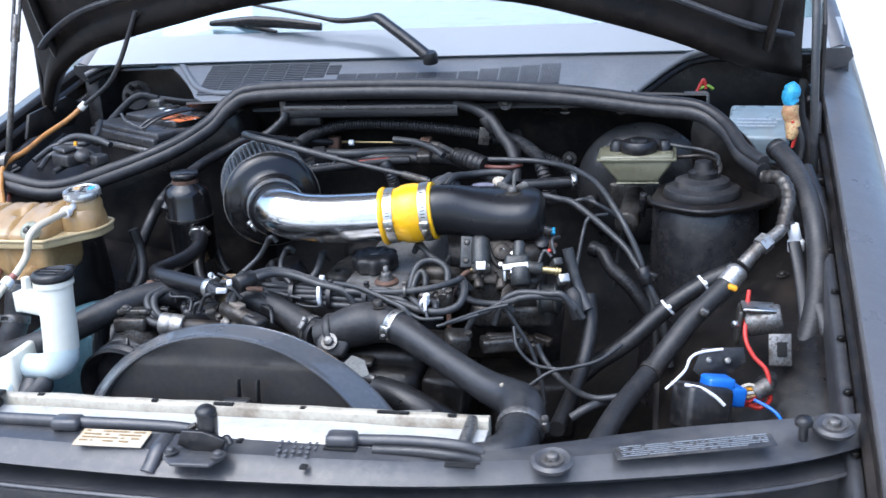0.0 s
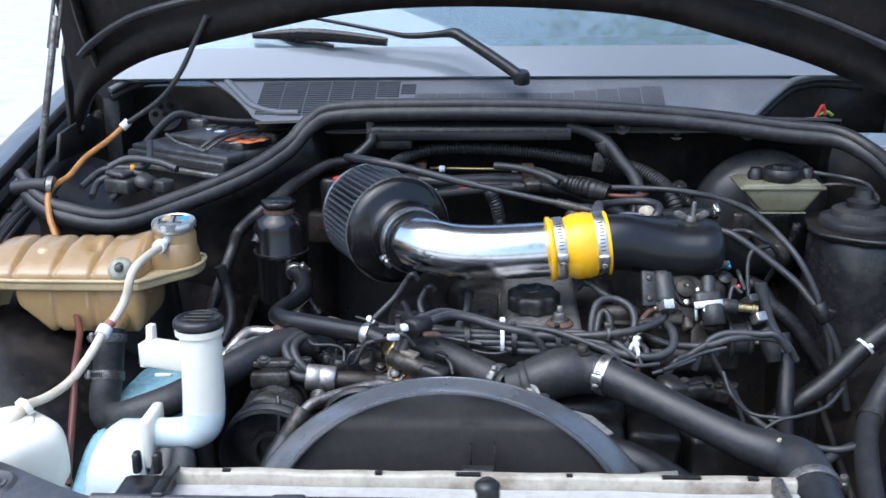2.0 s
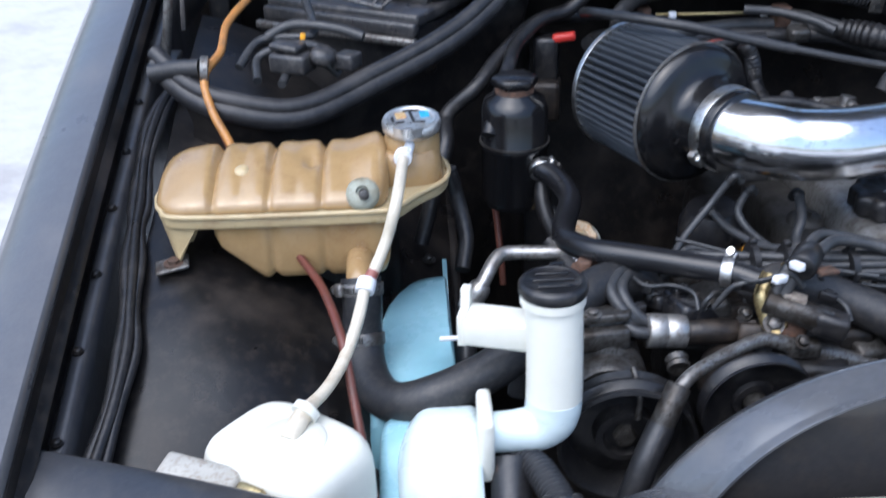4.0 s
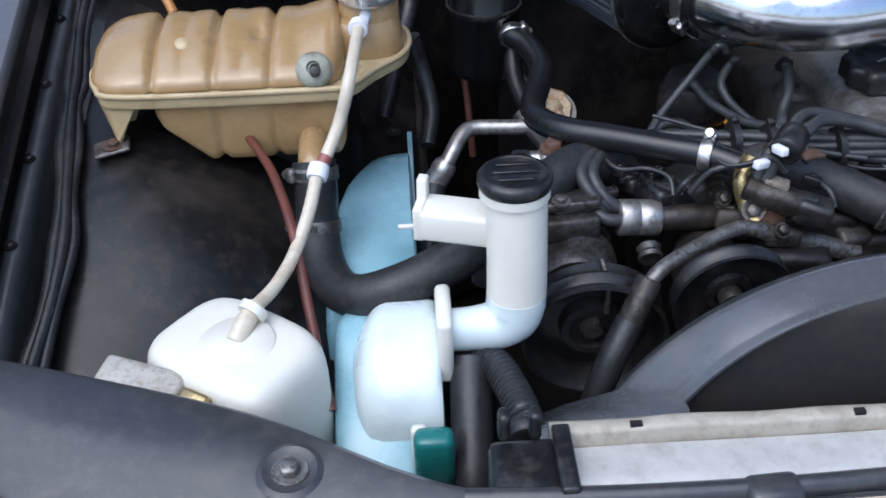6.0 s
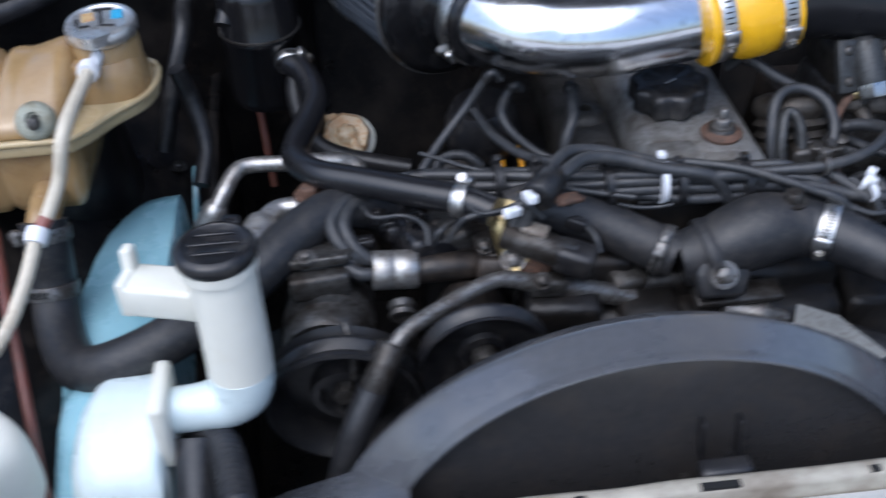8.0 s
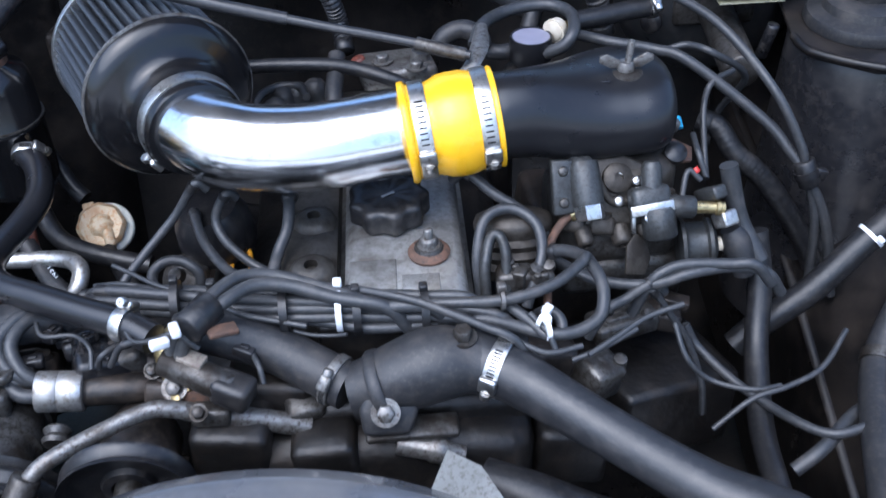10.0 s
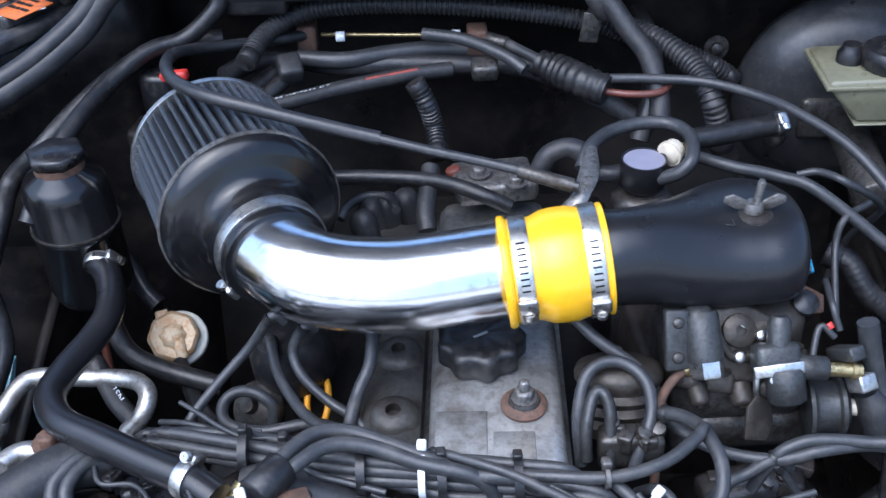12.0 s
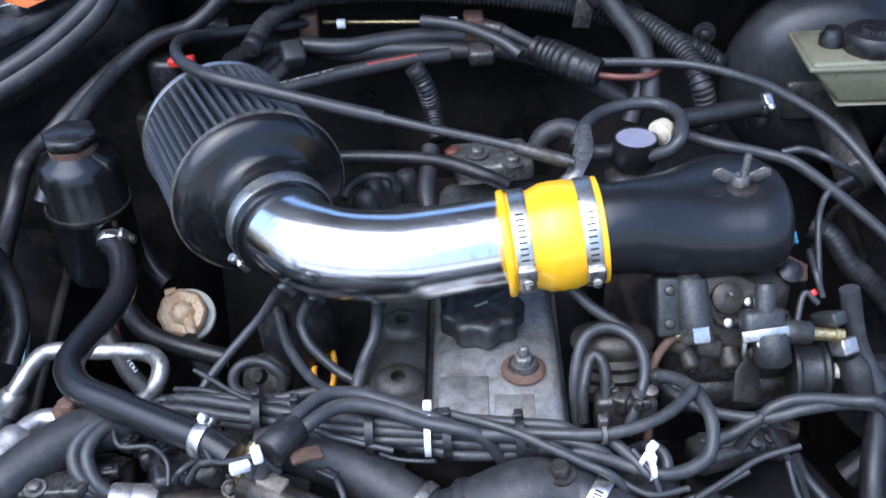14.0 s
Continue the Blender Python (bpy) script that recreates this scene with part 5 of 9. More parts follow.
part("outlet_pipe", tube([(-0.527, 1.385, 0.778), (-0.528, 1.362, 0.775), (-0.528, 1.338, 0.774), (-0.527, 1.316, 0.772), (-0.526, 1.308, 0.765)], 0.0135, 14, 4), "amber", tank)
part("top_pimple", lathe([(0, 0), (0.008, 0), (0.006, 0.0025), (0, 0.003)], (-0.637, 1.394, 0.852), (0, -0.45, 1), 14), "amber_pale", tank, "pale scuffed moulding mark")
cap = part("pressure_cap", lathe([(0, 0), (0.025, 0), (0.0285, 0.003), (0.029, 0.009), (0.0275, 0.0125), (0.0235, 0.0132), (0.022, 0.0118), (0.012, 0.0126), (0, 0.0128)], (-0.474, 1.432, 0.872), (0, -0.1, 1), 36), "cap_metal", tank, "bright plated pressure cap with stickers")
for a in (80, 262):
    d = V(math.cos(math.radians(a)), math.sin(math.radians(a)), 0)
    part("ear", loft([[(-0.474 + d.x * r_ + d.y * w_, 1.432 + d.y * r_ - d.x * w_, 0.8775 + h_ - 0.1 * d.y * r_) for w_, h_ in ((-k, -0.0045), (-k, 0.0045), (k, 0.0045), (k, -0.0045))] for r_, k in ((0.022, 0.016), (0.029, 0.012), (0.034, 0.007), (0.0365, 0.003))]), "cap_metal", cap, "pressed ear of the cap")
for x, y, w, d, turn, mt in ((-0.484, 1.436, 0.010, 0.012, 12, "tan"), (-0.461, 1.438, 0.009, 0.013, 8, "cyan"), (-0.4735, 1.434, 0.003, 0.026, 10, "plastic"), (-0.474, 1.447, 0.016, 0.0028, 5, "plastic"), (-0.492, 1.429, 0.0026, 0.010, 10, "plastic"), (-0.466, 1.422, 0.011, 0.0026, -8, "plastic"), (-0.485, 1.422, 0.009, 0.0026, 8, "plastic")):
    part("cap_sticker", box((x, y, 0.8850 + 0.1 * (y - 1.432)), (w, d, 0.0007), (6, 0, turn), bevel=0), mt, cap)
part("overflow_nipple", rod((-0.476, 1.41, 0.866), (-0.480, 1.396, 0.860), 0.005), "white_tie", tank)


# ---- overflow hose and bottle ----
ov = thing("overflow_hose", (-0.52, 1.28, 0.79), "yellowed clear overflow hose from cap to bottle", "hose")
op = [(-0.483, 1.395, 0.859), (-0.489, 1.314, 0.854), (-0.5, 1.304, 0.819), (-0.513, 1.288, 0.795), (-0.52, 1.277, 0.787), (-0.528, 1.247, 0.768), (-0.54, 1.215, 0.75), (-0.553, 1.182, 0.745), (-0.566, 1.155, 0.747)]
part("tube", tube(op, 0.0054, 12, 6), "cream_hose", ov)
part("stained_length", tube(op[3:5], 0.0057, 12, 4), "wine", ov, "red-stained length of the hose")
part("joint", lathe([(0.0066, -0.006), (0.0085, -0.006), (0.009, 0), (0.0085, 0.006), (0.0066, 0.006)], op[4], V(*op[4]) - V(*op[5]), 14), "white_tie", ov, "white plastic joint with a tie")
part("joint", lathe([(0.0066, -0.005), (0.0085, -0.005), (0.009, 0), (0.0085, 0.005), (0.0066, 0.005)], op[0], V(*op[0]) - V(*op[1]), 14), "white_tie", ov)
bot = thing("overflow_bottle", (-0.57, 1.12, 0.6), "milky white plastic overflow bottle beside the washer tank", "bottle")
rows = []
c, t = math.cos(radians(-39)), math.sin(radians(-39))
for z, k in ((0.60, 0.93), (0.605, 0.97), (0.66, 1.0), (0.700, 1.0), (0.713, 0.985), (0.7215, 0.955), (0.7275, 0.905), (0.731, 0.84), (0.733, 0.74), (0.734, 0.5), (0.7345, 0.2)):
    rows.append([(-0.583 + (a * c - b * t) * k, 1.136 + (a * t + b * c) * k, z + 0.05 * a * k) for a, b in ring_section(0.066, 0.049, 3.8, 44)])
part("body", loft(rows), "white", bot, "milky white moulded bottle", angle=60)
part("raised_disc", lathe([(0, 0.0), (0.031, 0), (0.0305, 0.003), (0.0285, 0.0055), (0, 0.0068)], (-0.579, 1.129, 0.7305), (-0.05, -0.05, 1), 36), "white", bot)
part("spout", tube([(-0.579, 1.133, 0.733), (-0.572, 1.146, 0.742), (-0.564, 1.158, 0.747)], [0.0085, 0.008, 0.007], 14, 4), "cream_hose", bot)
part("spout_ring", lathe([(0.007, -0.004), (0.0115, -0.004), (0.0115, 0.003), (0.007, 0.003)], (-0.567, 1.154, 0.745), (0.5, 0.7, 0.35), 16), "white", bot)
part("strap", box((-0.648, 1.108, 0.722), (0.066, 0.030, 0.010), (10, 4, -20), bevel=0.004), "strap_metal", bot, "pale metal mounting strap")
part("clip", box((-0.606, 1.084, 0.722), (0.024, 0.015, 0.010), (25, 0, -32), bevel=0.003), "brass", bot, "yellow plated clip")

# ---- washer tank with filler neck ----
wt = thing("washer_tank", (-0.46, 1.2, 0.5), "pale teal washer tank with a tall white filler neck", "washer tank")
rows = []
for y, z, xl, xr, b in ((1.04, 0.60, -0.500, -0.432, 0.08), (1.06, 0.632, -0.508, -0.428, 0.11), (1.085, 0.648, -0.512, -0.427, 0.13), (1.115, 0.664, -0.513, -0.427, 0.14), (1.145, 0.682, -0.513, -0.427, 0.16), (1.17, 0.694, -0.513, -0.427, 0.17), (1.19, 0.699, -0.512, -0.428, 0.17), (1.203, 0.697, -0.510, -0.430, 0.17), (1.212, 0.685, -0.506, -0.434, 0.16)):
    m2, w2 = (xl + xr) / 2, (xr - xl) / 2
    rows.append([(m2 + s_ * w2, y, z - b * t_) for s_, t_ in ((-1, 1), (-1, 0.3), (-1, 0.1), (-0.95, 0.03), (-0.8, 0), (0, 0), (0.8, 0), (0.95, 0.03), (1, 0.1), (1, 0.3), (1, 1))])
part("front_tank", loft(rows), "teal", wt, "pale teal lower tank with fluid inside", angle=60)
rows = []
for y, z, xl, b in ((1.098, 0.668, -0.480, 0.03), (1.101, 0.682, -0.486, 0.05), (1.107, 0.694, -0.490, 0.06), (1.118, 0.7045, -0.4945, 0.07), (1.133, 0.7125, -0.4965, 0.08), (1.15, 0.717, -0.497, 0.09), (1.17, 0.7185, -0.496, 0.09), (1.188, 0.717, -0.492, 0.08), (1.198, 0.711, -0.487, 0.07), (1.204, 0.70, -0.480, 0.05)):
    xr, arch = -0.4285, []
    for k_ in range(19):
        u = k_ / 18
        drop = (1 - min(1.0, u / 0.42)) ** 2 * 0.030 + max(0.0, (u - 0.9) / 0.1) ** 2 * 0.004
        arch.append((xl + (xr - xl) * (u ** 1.15), y, z - drop))
    rows.append([(xl, y, z - b)] + arch + [(xr, y, z - b)])
# the light on the dome is put into its whiter colour
part("dome", loft(rows), "milk_teal", wt, "rounded dome of the tank, coloured whiter as if lit", angle=60)
part("front_rib", box((-0.4475, 1.083, 0.662), (0.012, 0.010, 0.040), (-8, 0, 0), bevel=0.003), "white", wt, "white moulded rib")
rows = []
for y, z, xl, xr in ((1.215, 0.685, -0.522, -0.441), (1.24, 0.700, -0.522, -0.442), (1.28, 0.703, -0.521, -0.4425), (1.32, 0.704, -0.519, -0.443), (1.36, 0.705, -0.515, -0.444), (1.39, 0.706, -0.508, -0.444), (1.41, 0.706, -0.499, -0.445), (1.427, 0.706, -0.487, -0.445), (1.438, 0.704, -0.478, -0.445), (1.445, 0.697, -0.474, -0.446), (1.448, 0.685, -0.472, -0.446)):
    m2, w2 = (xl + xr) / 2, (xr - xl) / 2
    rows.append([(m2 + s_ * w2, y, z - 0.2 * t_ - 0.004 * (0.5 - 0.5 * s_) * (1 - t_)) for s_, t_ in ((-1, 1), (-1, 0.3), (-1, 0.07), (-0.93, 0.02), (-0.8, 0.004), (0, 0), (0.92, 0.004), (1, 0.03), (1, 0.3), (1, 1))])
part("rear_tank", loft(rows), "teal", wt, angle=60)
part("rear_tab", loft([[(-0.447, y - w, z), (-0.442, y - w, z), (-0.442, y + w, z), (-0.447, y + w, z)] for y, z, w in ((1.45, 0.62, 0.014), (1.48, 0.645, 0.012), (1.505, 0.664, 0.008), (1.522, 0.676, 0.004))]), "teal", wt, "thin upright mounting tab")
neck = part("filler_neck", tube([(-0.3685, 1.158, 0.742), (-0.368, 1.160, 0.757), (-0.368, 1.163, 0.79), (-0.3685, 1.167, 0.826), (-0.3685, 1.168, 0.834)], [0.0228, 0.0228, 0.0226, 0.0228, 0.0235], 28, 5), "white", wt, "white translucent filler neck")
part("elbow", tube([(-0.423, 1.150, 0.7185), (-0.40, 1.152, 0.7175), (-0.383, 1.154, 0.7185), (-0.3725, 1.156, 0.726), (-0.3688, 1.1575, 0.737), (-0.3685, 1.158, 0.746)], [0.0165, 0.0172, 0.0195, 0.0222, 0.0228, 0.0227], 28, 6), "milk_teal", neck, "milky teal lower bend")
part("neck_arm", box((-0.408, 1.186, 0.795), (0.06, 0.03, 0.026), (0, 2, -14), bevel=0.004), "white", neck)
part("arm_end", prism([(-0.014, -0.015), (0.014, -0.015), (0.014, 0.028), (0.004, 0.028), (0.002, 0.013), (-0.014, 0.013)], -0.004, 0.004, pose(-0.437, 1.194, 0.797, 90, 0, 76), 0.0015), "white", neck, "upright end tab of the arm")
part("neck_collar", lathe([(0.0235, 0), (0.0258, 0), (0.0258, 0.007), (0.0235, 0.007)], (-0.3695, 1.1675, 0.829), (0, 0.03, 1), 24), "white", neck)
cp = part("neck_cap", lathe([(0, 0), (0.0262, 0), (0.0272, 0.002), (0.0272, 0.007), (0.0255, 0.0095), (0.022, 0.0105), (0.021, 0.0097), (0, 0.0097)], (-0.3695, 1.168, 0.837), (0, 0.02, 1), 32), "plastic", wt, "black flip cap with ribs")
for k in range(3):
    part("rib", box((-0.3695, 1.158 + k * 0.010, 0.8472), (0.032 - 0.006 * abs(k - 1), 0.0025, 0.002), (0, 0, 0), bevel=0.0008), "plastic", cp)
part("cap_tab", box((-0.362, 1.196, 0.842), (0.014, 0.012, 0.008), bevel=0.003), "plastic", cp)
part("flange", box((-0.4245, 1.150, 0.716), (0.012, 0.052, 0.058), (0, 0, 0), bevel=0.004), "white", wt)
hex_bolt((-0.4175, 1.13, 0.696), (1, 0, 0), 0.0045, 0.004, "rust", wt)
part("rear_tie", box((-0.447, 1.262, 0.738), (0.02, 0.004, 0.004), bevel=0.001), "white_tie", wt)
part("pump_well", box((-0.437, 1.075, 0.66), (0.03, 0.02, 0.05), bevel=0.006), material("deep_teal_plastic", (0.02, 0.16, 0.15), 0.3, subsurface=0.2), wt, "darker teal pump well")

# ---- hoses on the left ----
hb = thing("coolant_hose", (-0.45, 1.24, 0.7), "thick dusty black hose curving below the coolant tank", "hose")
bp = [(-0.5265, 1.314, 0.775), (-0.526, 1.303, 0.755), (-0.527, 1.292, 0.725), (-0.524, 1.268, 0.705), (-0.512, 1.238, 0.698), (-0.492, 1.216, 0.703), (-0.46, 1.210, 0.715), (-0.42, 1.219, 0.728), (-0.385, 1.234, 0.743), (-0.355, 1.254, 0.755), (-0.33, 1.280, 0.762), (-0.302, 1.304, 0.764), (-0.275, 1.318, 0.757), (-0.25, 1.328, 0.735)]
part("hose_body", tube(bp, 0.0185, 16, 7), "rubber_dusty", hb)
band_clamp(hb, (-0.5262, 1.309, 0.766), (0, -0.45, -1), 0.0188, 0.011, (-1, -0.5, 0), "castalu")
band_clamp(hb, (-0.5268, 1.290, 0.724), (0.02, -0.5, -1), 0.0188, 0.011, (-1, -0.5, 0), "castalu")
hose("red_line", [(-0.689, 1.56, 0.847), (-0.676, 1.53, 0.837), (-0.637, 1.45, 0.796), (-0.573, 1.33, 0.775), (-0.554, 1.28, 0.77), (-0.54, 1.23, 0.758), (-0.533, 1.2, 0.729), (-0.522, 1.15, 0.69), (-0.514, 1.12, 0.669)], 0.0042, "red_hose", "thin copper-red line running below the tank", "pipe", n=8)
hose("orange_tube", [(-0.641, 1.744, 0.957)] + [(-0.661, 1.72, 0.937), (-0.683, 1.675, 0.918), (-0.683, 1.61, 0.904)] + [(-0.695, 1.565, 0.892), (-0.685, 1.53, 0.866), (-0.666, 1.5, 0.842), (-0.648, 1.46, 0.824)], 0.0048, "orange_hose", "orange-brown tube through the seal beside the battery", "pipe", n=8)
hose("drain_hose", [(-0.405, 1.14, 0.70), (-0.407, 1.10, 0.66), (-0.408, 1.06, 0.62), (-0.405, 1.03, 0.55)], 0.0165, "hose", "black hose dropping beside the radiator", "hose", n=14)
hose("corrugated_conduit", [(-0.423, 1.17, 0.677), (-0.404, 1.155, 0.691), (-0.387, 1.13, 0.699), (-0.378, 1.1, 0.703), (-0.372, 1.07, 0.705), (-0.372, 1.05, 0.701)], 0.0118, "hose", "ribbed black conduit bending to the radiator bracket", "conduit", ribs=0.0011, pitch=0.0052, n=14)

# power steering reservoir
ps = thing("steering_reservoir", (-0.36, 1.555, 0.72), "black power steering fluid reservoir with turned cap", "reservoir")
part("pot", lathe([(0, 0), (0.033, 0), (0.037, 0.01), (0.037, 0.068), (0.0385, 0.070), (0.0385, 0.075), (0.037, 0.077), (0.037, 0.112), (0.033, 0.124), (0.021, 0.131), (0.020, 0.138), (0, 0.138)], (-0.361, 1.555, 0.732), (0, 0, 1), 40), "gloss", ps, "glossy black moulded pot")
part("seam_line", lathe([(0.0368, 0), (0.0392, 0), (0.0392, 0.0016), (0.0368, 0.0016)], (-0.361, 1.555, 0.807), (0, 0, 1), 32), "castdark", ps)
cap = part("cap", lathe([(0, 0), (0.021, 0), (0.023, 0.003), (0.0255, 0.006), (0.0255, 0.011), (0.0235, 0.013), (0, 0.0135)], (-0.361, 1.555, 0.868), (0, 0, 1), 6), "plastic", ps, "black six-sided cap")
part("cap_ring", lathe([(0.018, 0), (0.0215, 0), (0.0215, 0.006), (0.018, 0.006)], (-0.361, 1.555, 0.8635), (0, 0, 1), 24), "rust", ps)
sh = thing("steering_hose", (-0.3, 1.4, 0.78), "shiny black steering return hose with an S bend", "hose")
sp = [(-0.335, 1.522, 0.785), (-0.321, 1.501, 0.782), (-0.312, 1.464, 0.777), (-0.319, 1.432, 0.773), (-0.328, 1.396, 0.774), (-0.328, 1.363, 0.778), (-0.309, 1.332, 0.783), (-0.275, 1.311, 0.786), (-0.234, 1.288, 0.788), (-0.2, 1.27, 0.789), (-0.177, 1.255, 0.786)]
part("hose_body", tube(sp, 0.0118, 16, 7), "horn", sh)
band_clamp(sh, sp[0], (-0.1, 0.9, 0.3), 0.0122, 0.009, (0.8, 0, 0.5))
band_clamp(sh, V(*sp[9]), V(*sp[9]) - V(*sp[8]), 0.0122, 0.010, (0.2, 0.6, 0.7))
hose("steering_hose", [(-0.332, 1.53, 0.77), (-0.334, 1.514, 0.75), (-0.328, 1.499, 0.73), (-0.315, 1.488, 0.71), (-0.289, 1.479, 0.7), (-0.261, 1.472, 0.695), (-0.231, 1.466, 0.69)], 0.009, "rubber", "black steering hose passing under the return hose")

# air conditioning pipes
ac = thing("cooling_pipe", (-0.4, 1.36, 0.77), "dull aluminium air conditioning pipe with crimped end", "pipe", "air conditioning pipes")
apts = [(-0.422, 1.407, 0.685), (-0.407, 1.414, 0.708), (-0.393, 1.434, 0.722), (-0.379, 1.444, 0.724), (-0.339, 1.443, 0.723), (-0.298, 1.438, 0.725), (-0.28, 1.422, 0.725), (-0.282, 1.406, 0.715), (-0.297, 1.401, 0.7)]
part("pipe", tube(apts, 0.0078, 12, 6), "alu", ac)
a0, a1 = V(*apts[0]), V(*apts[1])
part("ferrule", lathe([(0, -0.006), (0.0115, -0.006), (0.0125, 0), (0.0115, 0.005), (0.0125, 0.008), (0.0115, 0.013), (0.0125, 0.016), (0.0115, 0.022), (0.009, 0.026), (0, 0.026)], a0, a1 - a0, 18), "alu", ac, "crimped metal ferrule")
part("rubber_end", tube([a0, a0 + V(-0.006, -0.03, -0.02), a0 + V(-0.008, -0.06, -0.06), a0 + V(0.0, -0.08, -0.12)], 0.0115, 14, 5), "hose", ac)
ac2 = thing("cooling_pipe", (-0.36, 1.3, 0.75), "dull aluminium air conditioning pipe with crimped end", "pipe", "air conditioning pipes")
apts = [(-0.364, 1.295, 0.752), (-0.355, 1.315, 0.755), (-0.343, 1.328, 0.755), (-0.319, 1.328, 0.755), (-0.305, 1.327, 0.75)]
part("pipe", tube(apts, 0.0085, 12, 6), "alu", ac2)
a0, a1 = V(*apts[0]), V(*apts[1])
part("ferrule", lathe([(0, -0.01), (0.0125, -0.01), (0.0135, 0), (0.0125, 0.005), (0.0135, 0.01), (0.0125, 0.018), (0.0095, 0.022), (0, 0.022)], a0, a1 - a0, 18), "alu", ac2, "crimped metal ferrule")
part("rubber_end", tube([a0, a0 + V(-0.012, -0.02, -0.02), a0 + V(-0.02, -0.03, -0.08)], 0.012, 14, 5), "hose", ac2)
dr = thing("dryer_union", (-0.335, 1.30, 0.75), "corroded aluminium pipe union with a nut", "pipe union")
part("block", box((-0.318, 1.325, 0.752), (0.026, 0.02, 0.03), (0, 0, 12), bevel=0.005), "alu", dr)
hex_bolt((-0.318, 1.325, 0.768), (0, 0, 1), 0.008, 0.008, "rust", dr)

# compressor and pulleys
cm = thing("compressor", (-0.32, 1.24, 0.6), "dark air conditioning compressor with a belt pulley", "compressor")
part("housing", lathe([(0, 0), (0.033, 0), (0.035, 0.003), (0.035, 0.014), (0.031, 0.016), (0.031, 0.026), (0.036, 0.028), (0.036, 0.04), (0.032, 0.042), (0.032, 0.056), (0.035, 0.058), (0.034, 0.075), (0, 0.08)], (-0.312, 1.208, 0.701), (0.05, 1, 0.05), 28), "castdark", cm, "stepped grimy alloy body")
part("pulley", lathe([(0, 0.022), (0.018, 0.022), (0.02, 0.014), (0.026, 0.014), (0.028, 0.026), (0.05, 0.028), (0.054, 0.004), (0.057, 0.0), (0.060, 0.001), (0.060, 0.005), (0.055, 0.011), (0.060, 0.017), (0.060, 0.02), (0.054, 0.026), (0.060, 0.030), (0, 0.034)], (-0.302, 1.172, 0.677), (0.05, 1, 0.05), 44), "rubber", cm, "dark dished belt pulley")
part("hub_nut", lathe([(0, 0), (0.009, 0), (0.010, 0.004), (0.010, 0.01), (0, 0.01)], (-0.302, 1.185, 0.677), (0.05, 1, 0.05), 6), "castdark", cm)
part("port_block", box((-0.314, 1.250, 0.741), (0.046, 0.03, 0.02), (-8, 0, 6), bevel=0.004), "castdark", cm, "square port block")
part("port_cap", prism([(-0.026, -0.008), (0.018, -0.012), (0.028, 0.004), (0.014, 0.014), (-0.02, 0.012)], -0.004, 0.004, pose(-0.310, 1.258, 0.757, -8, 0, 8), 0.002), "castdark", cm)
hex_bolt((-0.322, 1.252, 0.762), (0, -0.1, 1), 0.005, 0.004, "castalu", cm)
part("head_block", box((-0.305, 1.29, 0.722), (0.05, 0.04, 0.03), (0, 0, 8), bevel=0.006), "grime", cm)
part("lead", tube([(-0.296, 1.20, 0.74), (-0.292, 1.185, 0.725), (-0.293, 1.182, 0.70)], 0.0028, 8, 4), "castdark", cm)
pp = thing("steering_pump", (-0.2, 1.2, 0.65), "power steering pump with a black dished pulley", "pump")
part("pulley", lathe([(0, 0.02), (0.010, 0.02), (0.012, 0.012), (0.018, 0.012), (0.02, 0.016), (0.041, 0.012), (0.047, 0.001), (0.0485, 0.0), (0.0485, 0.003), (0.043, 0.008), (0.0485, 0.013), (0.0485, 0.017), (0.03, 0.022), (0, 0.022)], (-0.196, 1.164, 0.715), (-0.04, 1, 0.05), 44), "plastic", pp, "black dished steel pulley")
part("hub", lathe([(0, 0), (0.009, 0), (0.010, 0.003), (0.010, 0.014), (0.014, 0.016), (0.014, 0.02), (0, 0.02)], (-0.196, 1.166, 0.715), (-0.04, 1, 0.05), 20), "castdark", pp, "worn metal hub and nut")
part("body", lathe([(0, 0), (0.026, 0), (0.03, 0.01), (0.03, 0.05), (0.02, 0.07), (0, 0.07)], (-0.198, 1.19, 0.70), (-0.04, 1, 0.02), 24), "grime", pp)
idl = thing("belt_tensioner", (-0.25, 1.20, 0.74), "small greasy belt tensioner wheel", "tensioner")
part("wheel", lathe([(0, 0.003), (0.004, 0), (0.009, 0), (0.0105, 0.003), (0.008, 0.007), (0.0105, 0.011), (0.009, 0.013), (0, 0.013)], (-0.253, 1.212, 0.728), (0, 1, 0.3), 24), "castdark", idl)
hp = thing("pressure_pipe", (-0.22, 1.2, 0.74), "grey steel steering pipe bending down into a hose", "pipe")
spp = [(-0.072, 1.235, 0.705), (-0.11, 1.232, 0.72), (-0.145, 1.228, 0.733), (-0.169, 1.225, 0.744), (-0.188, 1.22, 0.747), (-0.224, 1.2, 0.745), (-0.251, 1.182, 0.742), (-0.266, 1.172, 0.731)]
part("pipe", tube(spp, [0.0088, 0.0085, 0.0078, 0.0068, 0.0064, 0.0062, 0.0062, 0.0062], 12, 6), "castalu", hp)
part("joint", box(tuple(V(*spp[2]) + V(0.004, 0, 0)), (0.03, 0.016, 0.016), (0, 4, 0), bevel=0.004), "castdark", hp)
e = V(*spp[-1])
part("ferrule", rod(e + V(0.004, 0.004, 0.006), e + V(-0.015, -0.016, -0.024), 0.0105, 16), "castdark", hp, "crimped steel ferrule")
part("rubber_end", tube([e + V(-0.013, -0.014, -0.02), e + V(-0.03, -0.03, -0.05), e + V(-0.045, -0.04, -0.10), e + V(-0.05, -0.04, -0.2)], 0.0115, 14, 5), "hose", hp)
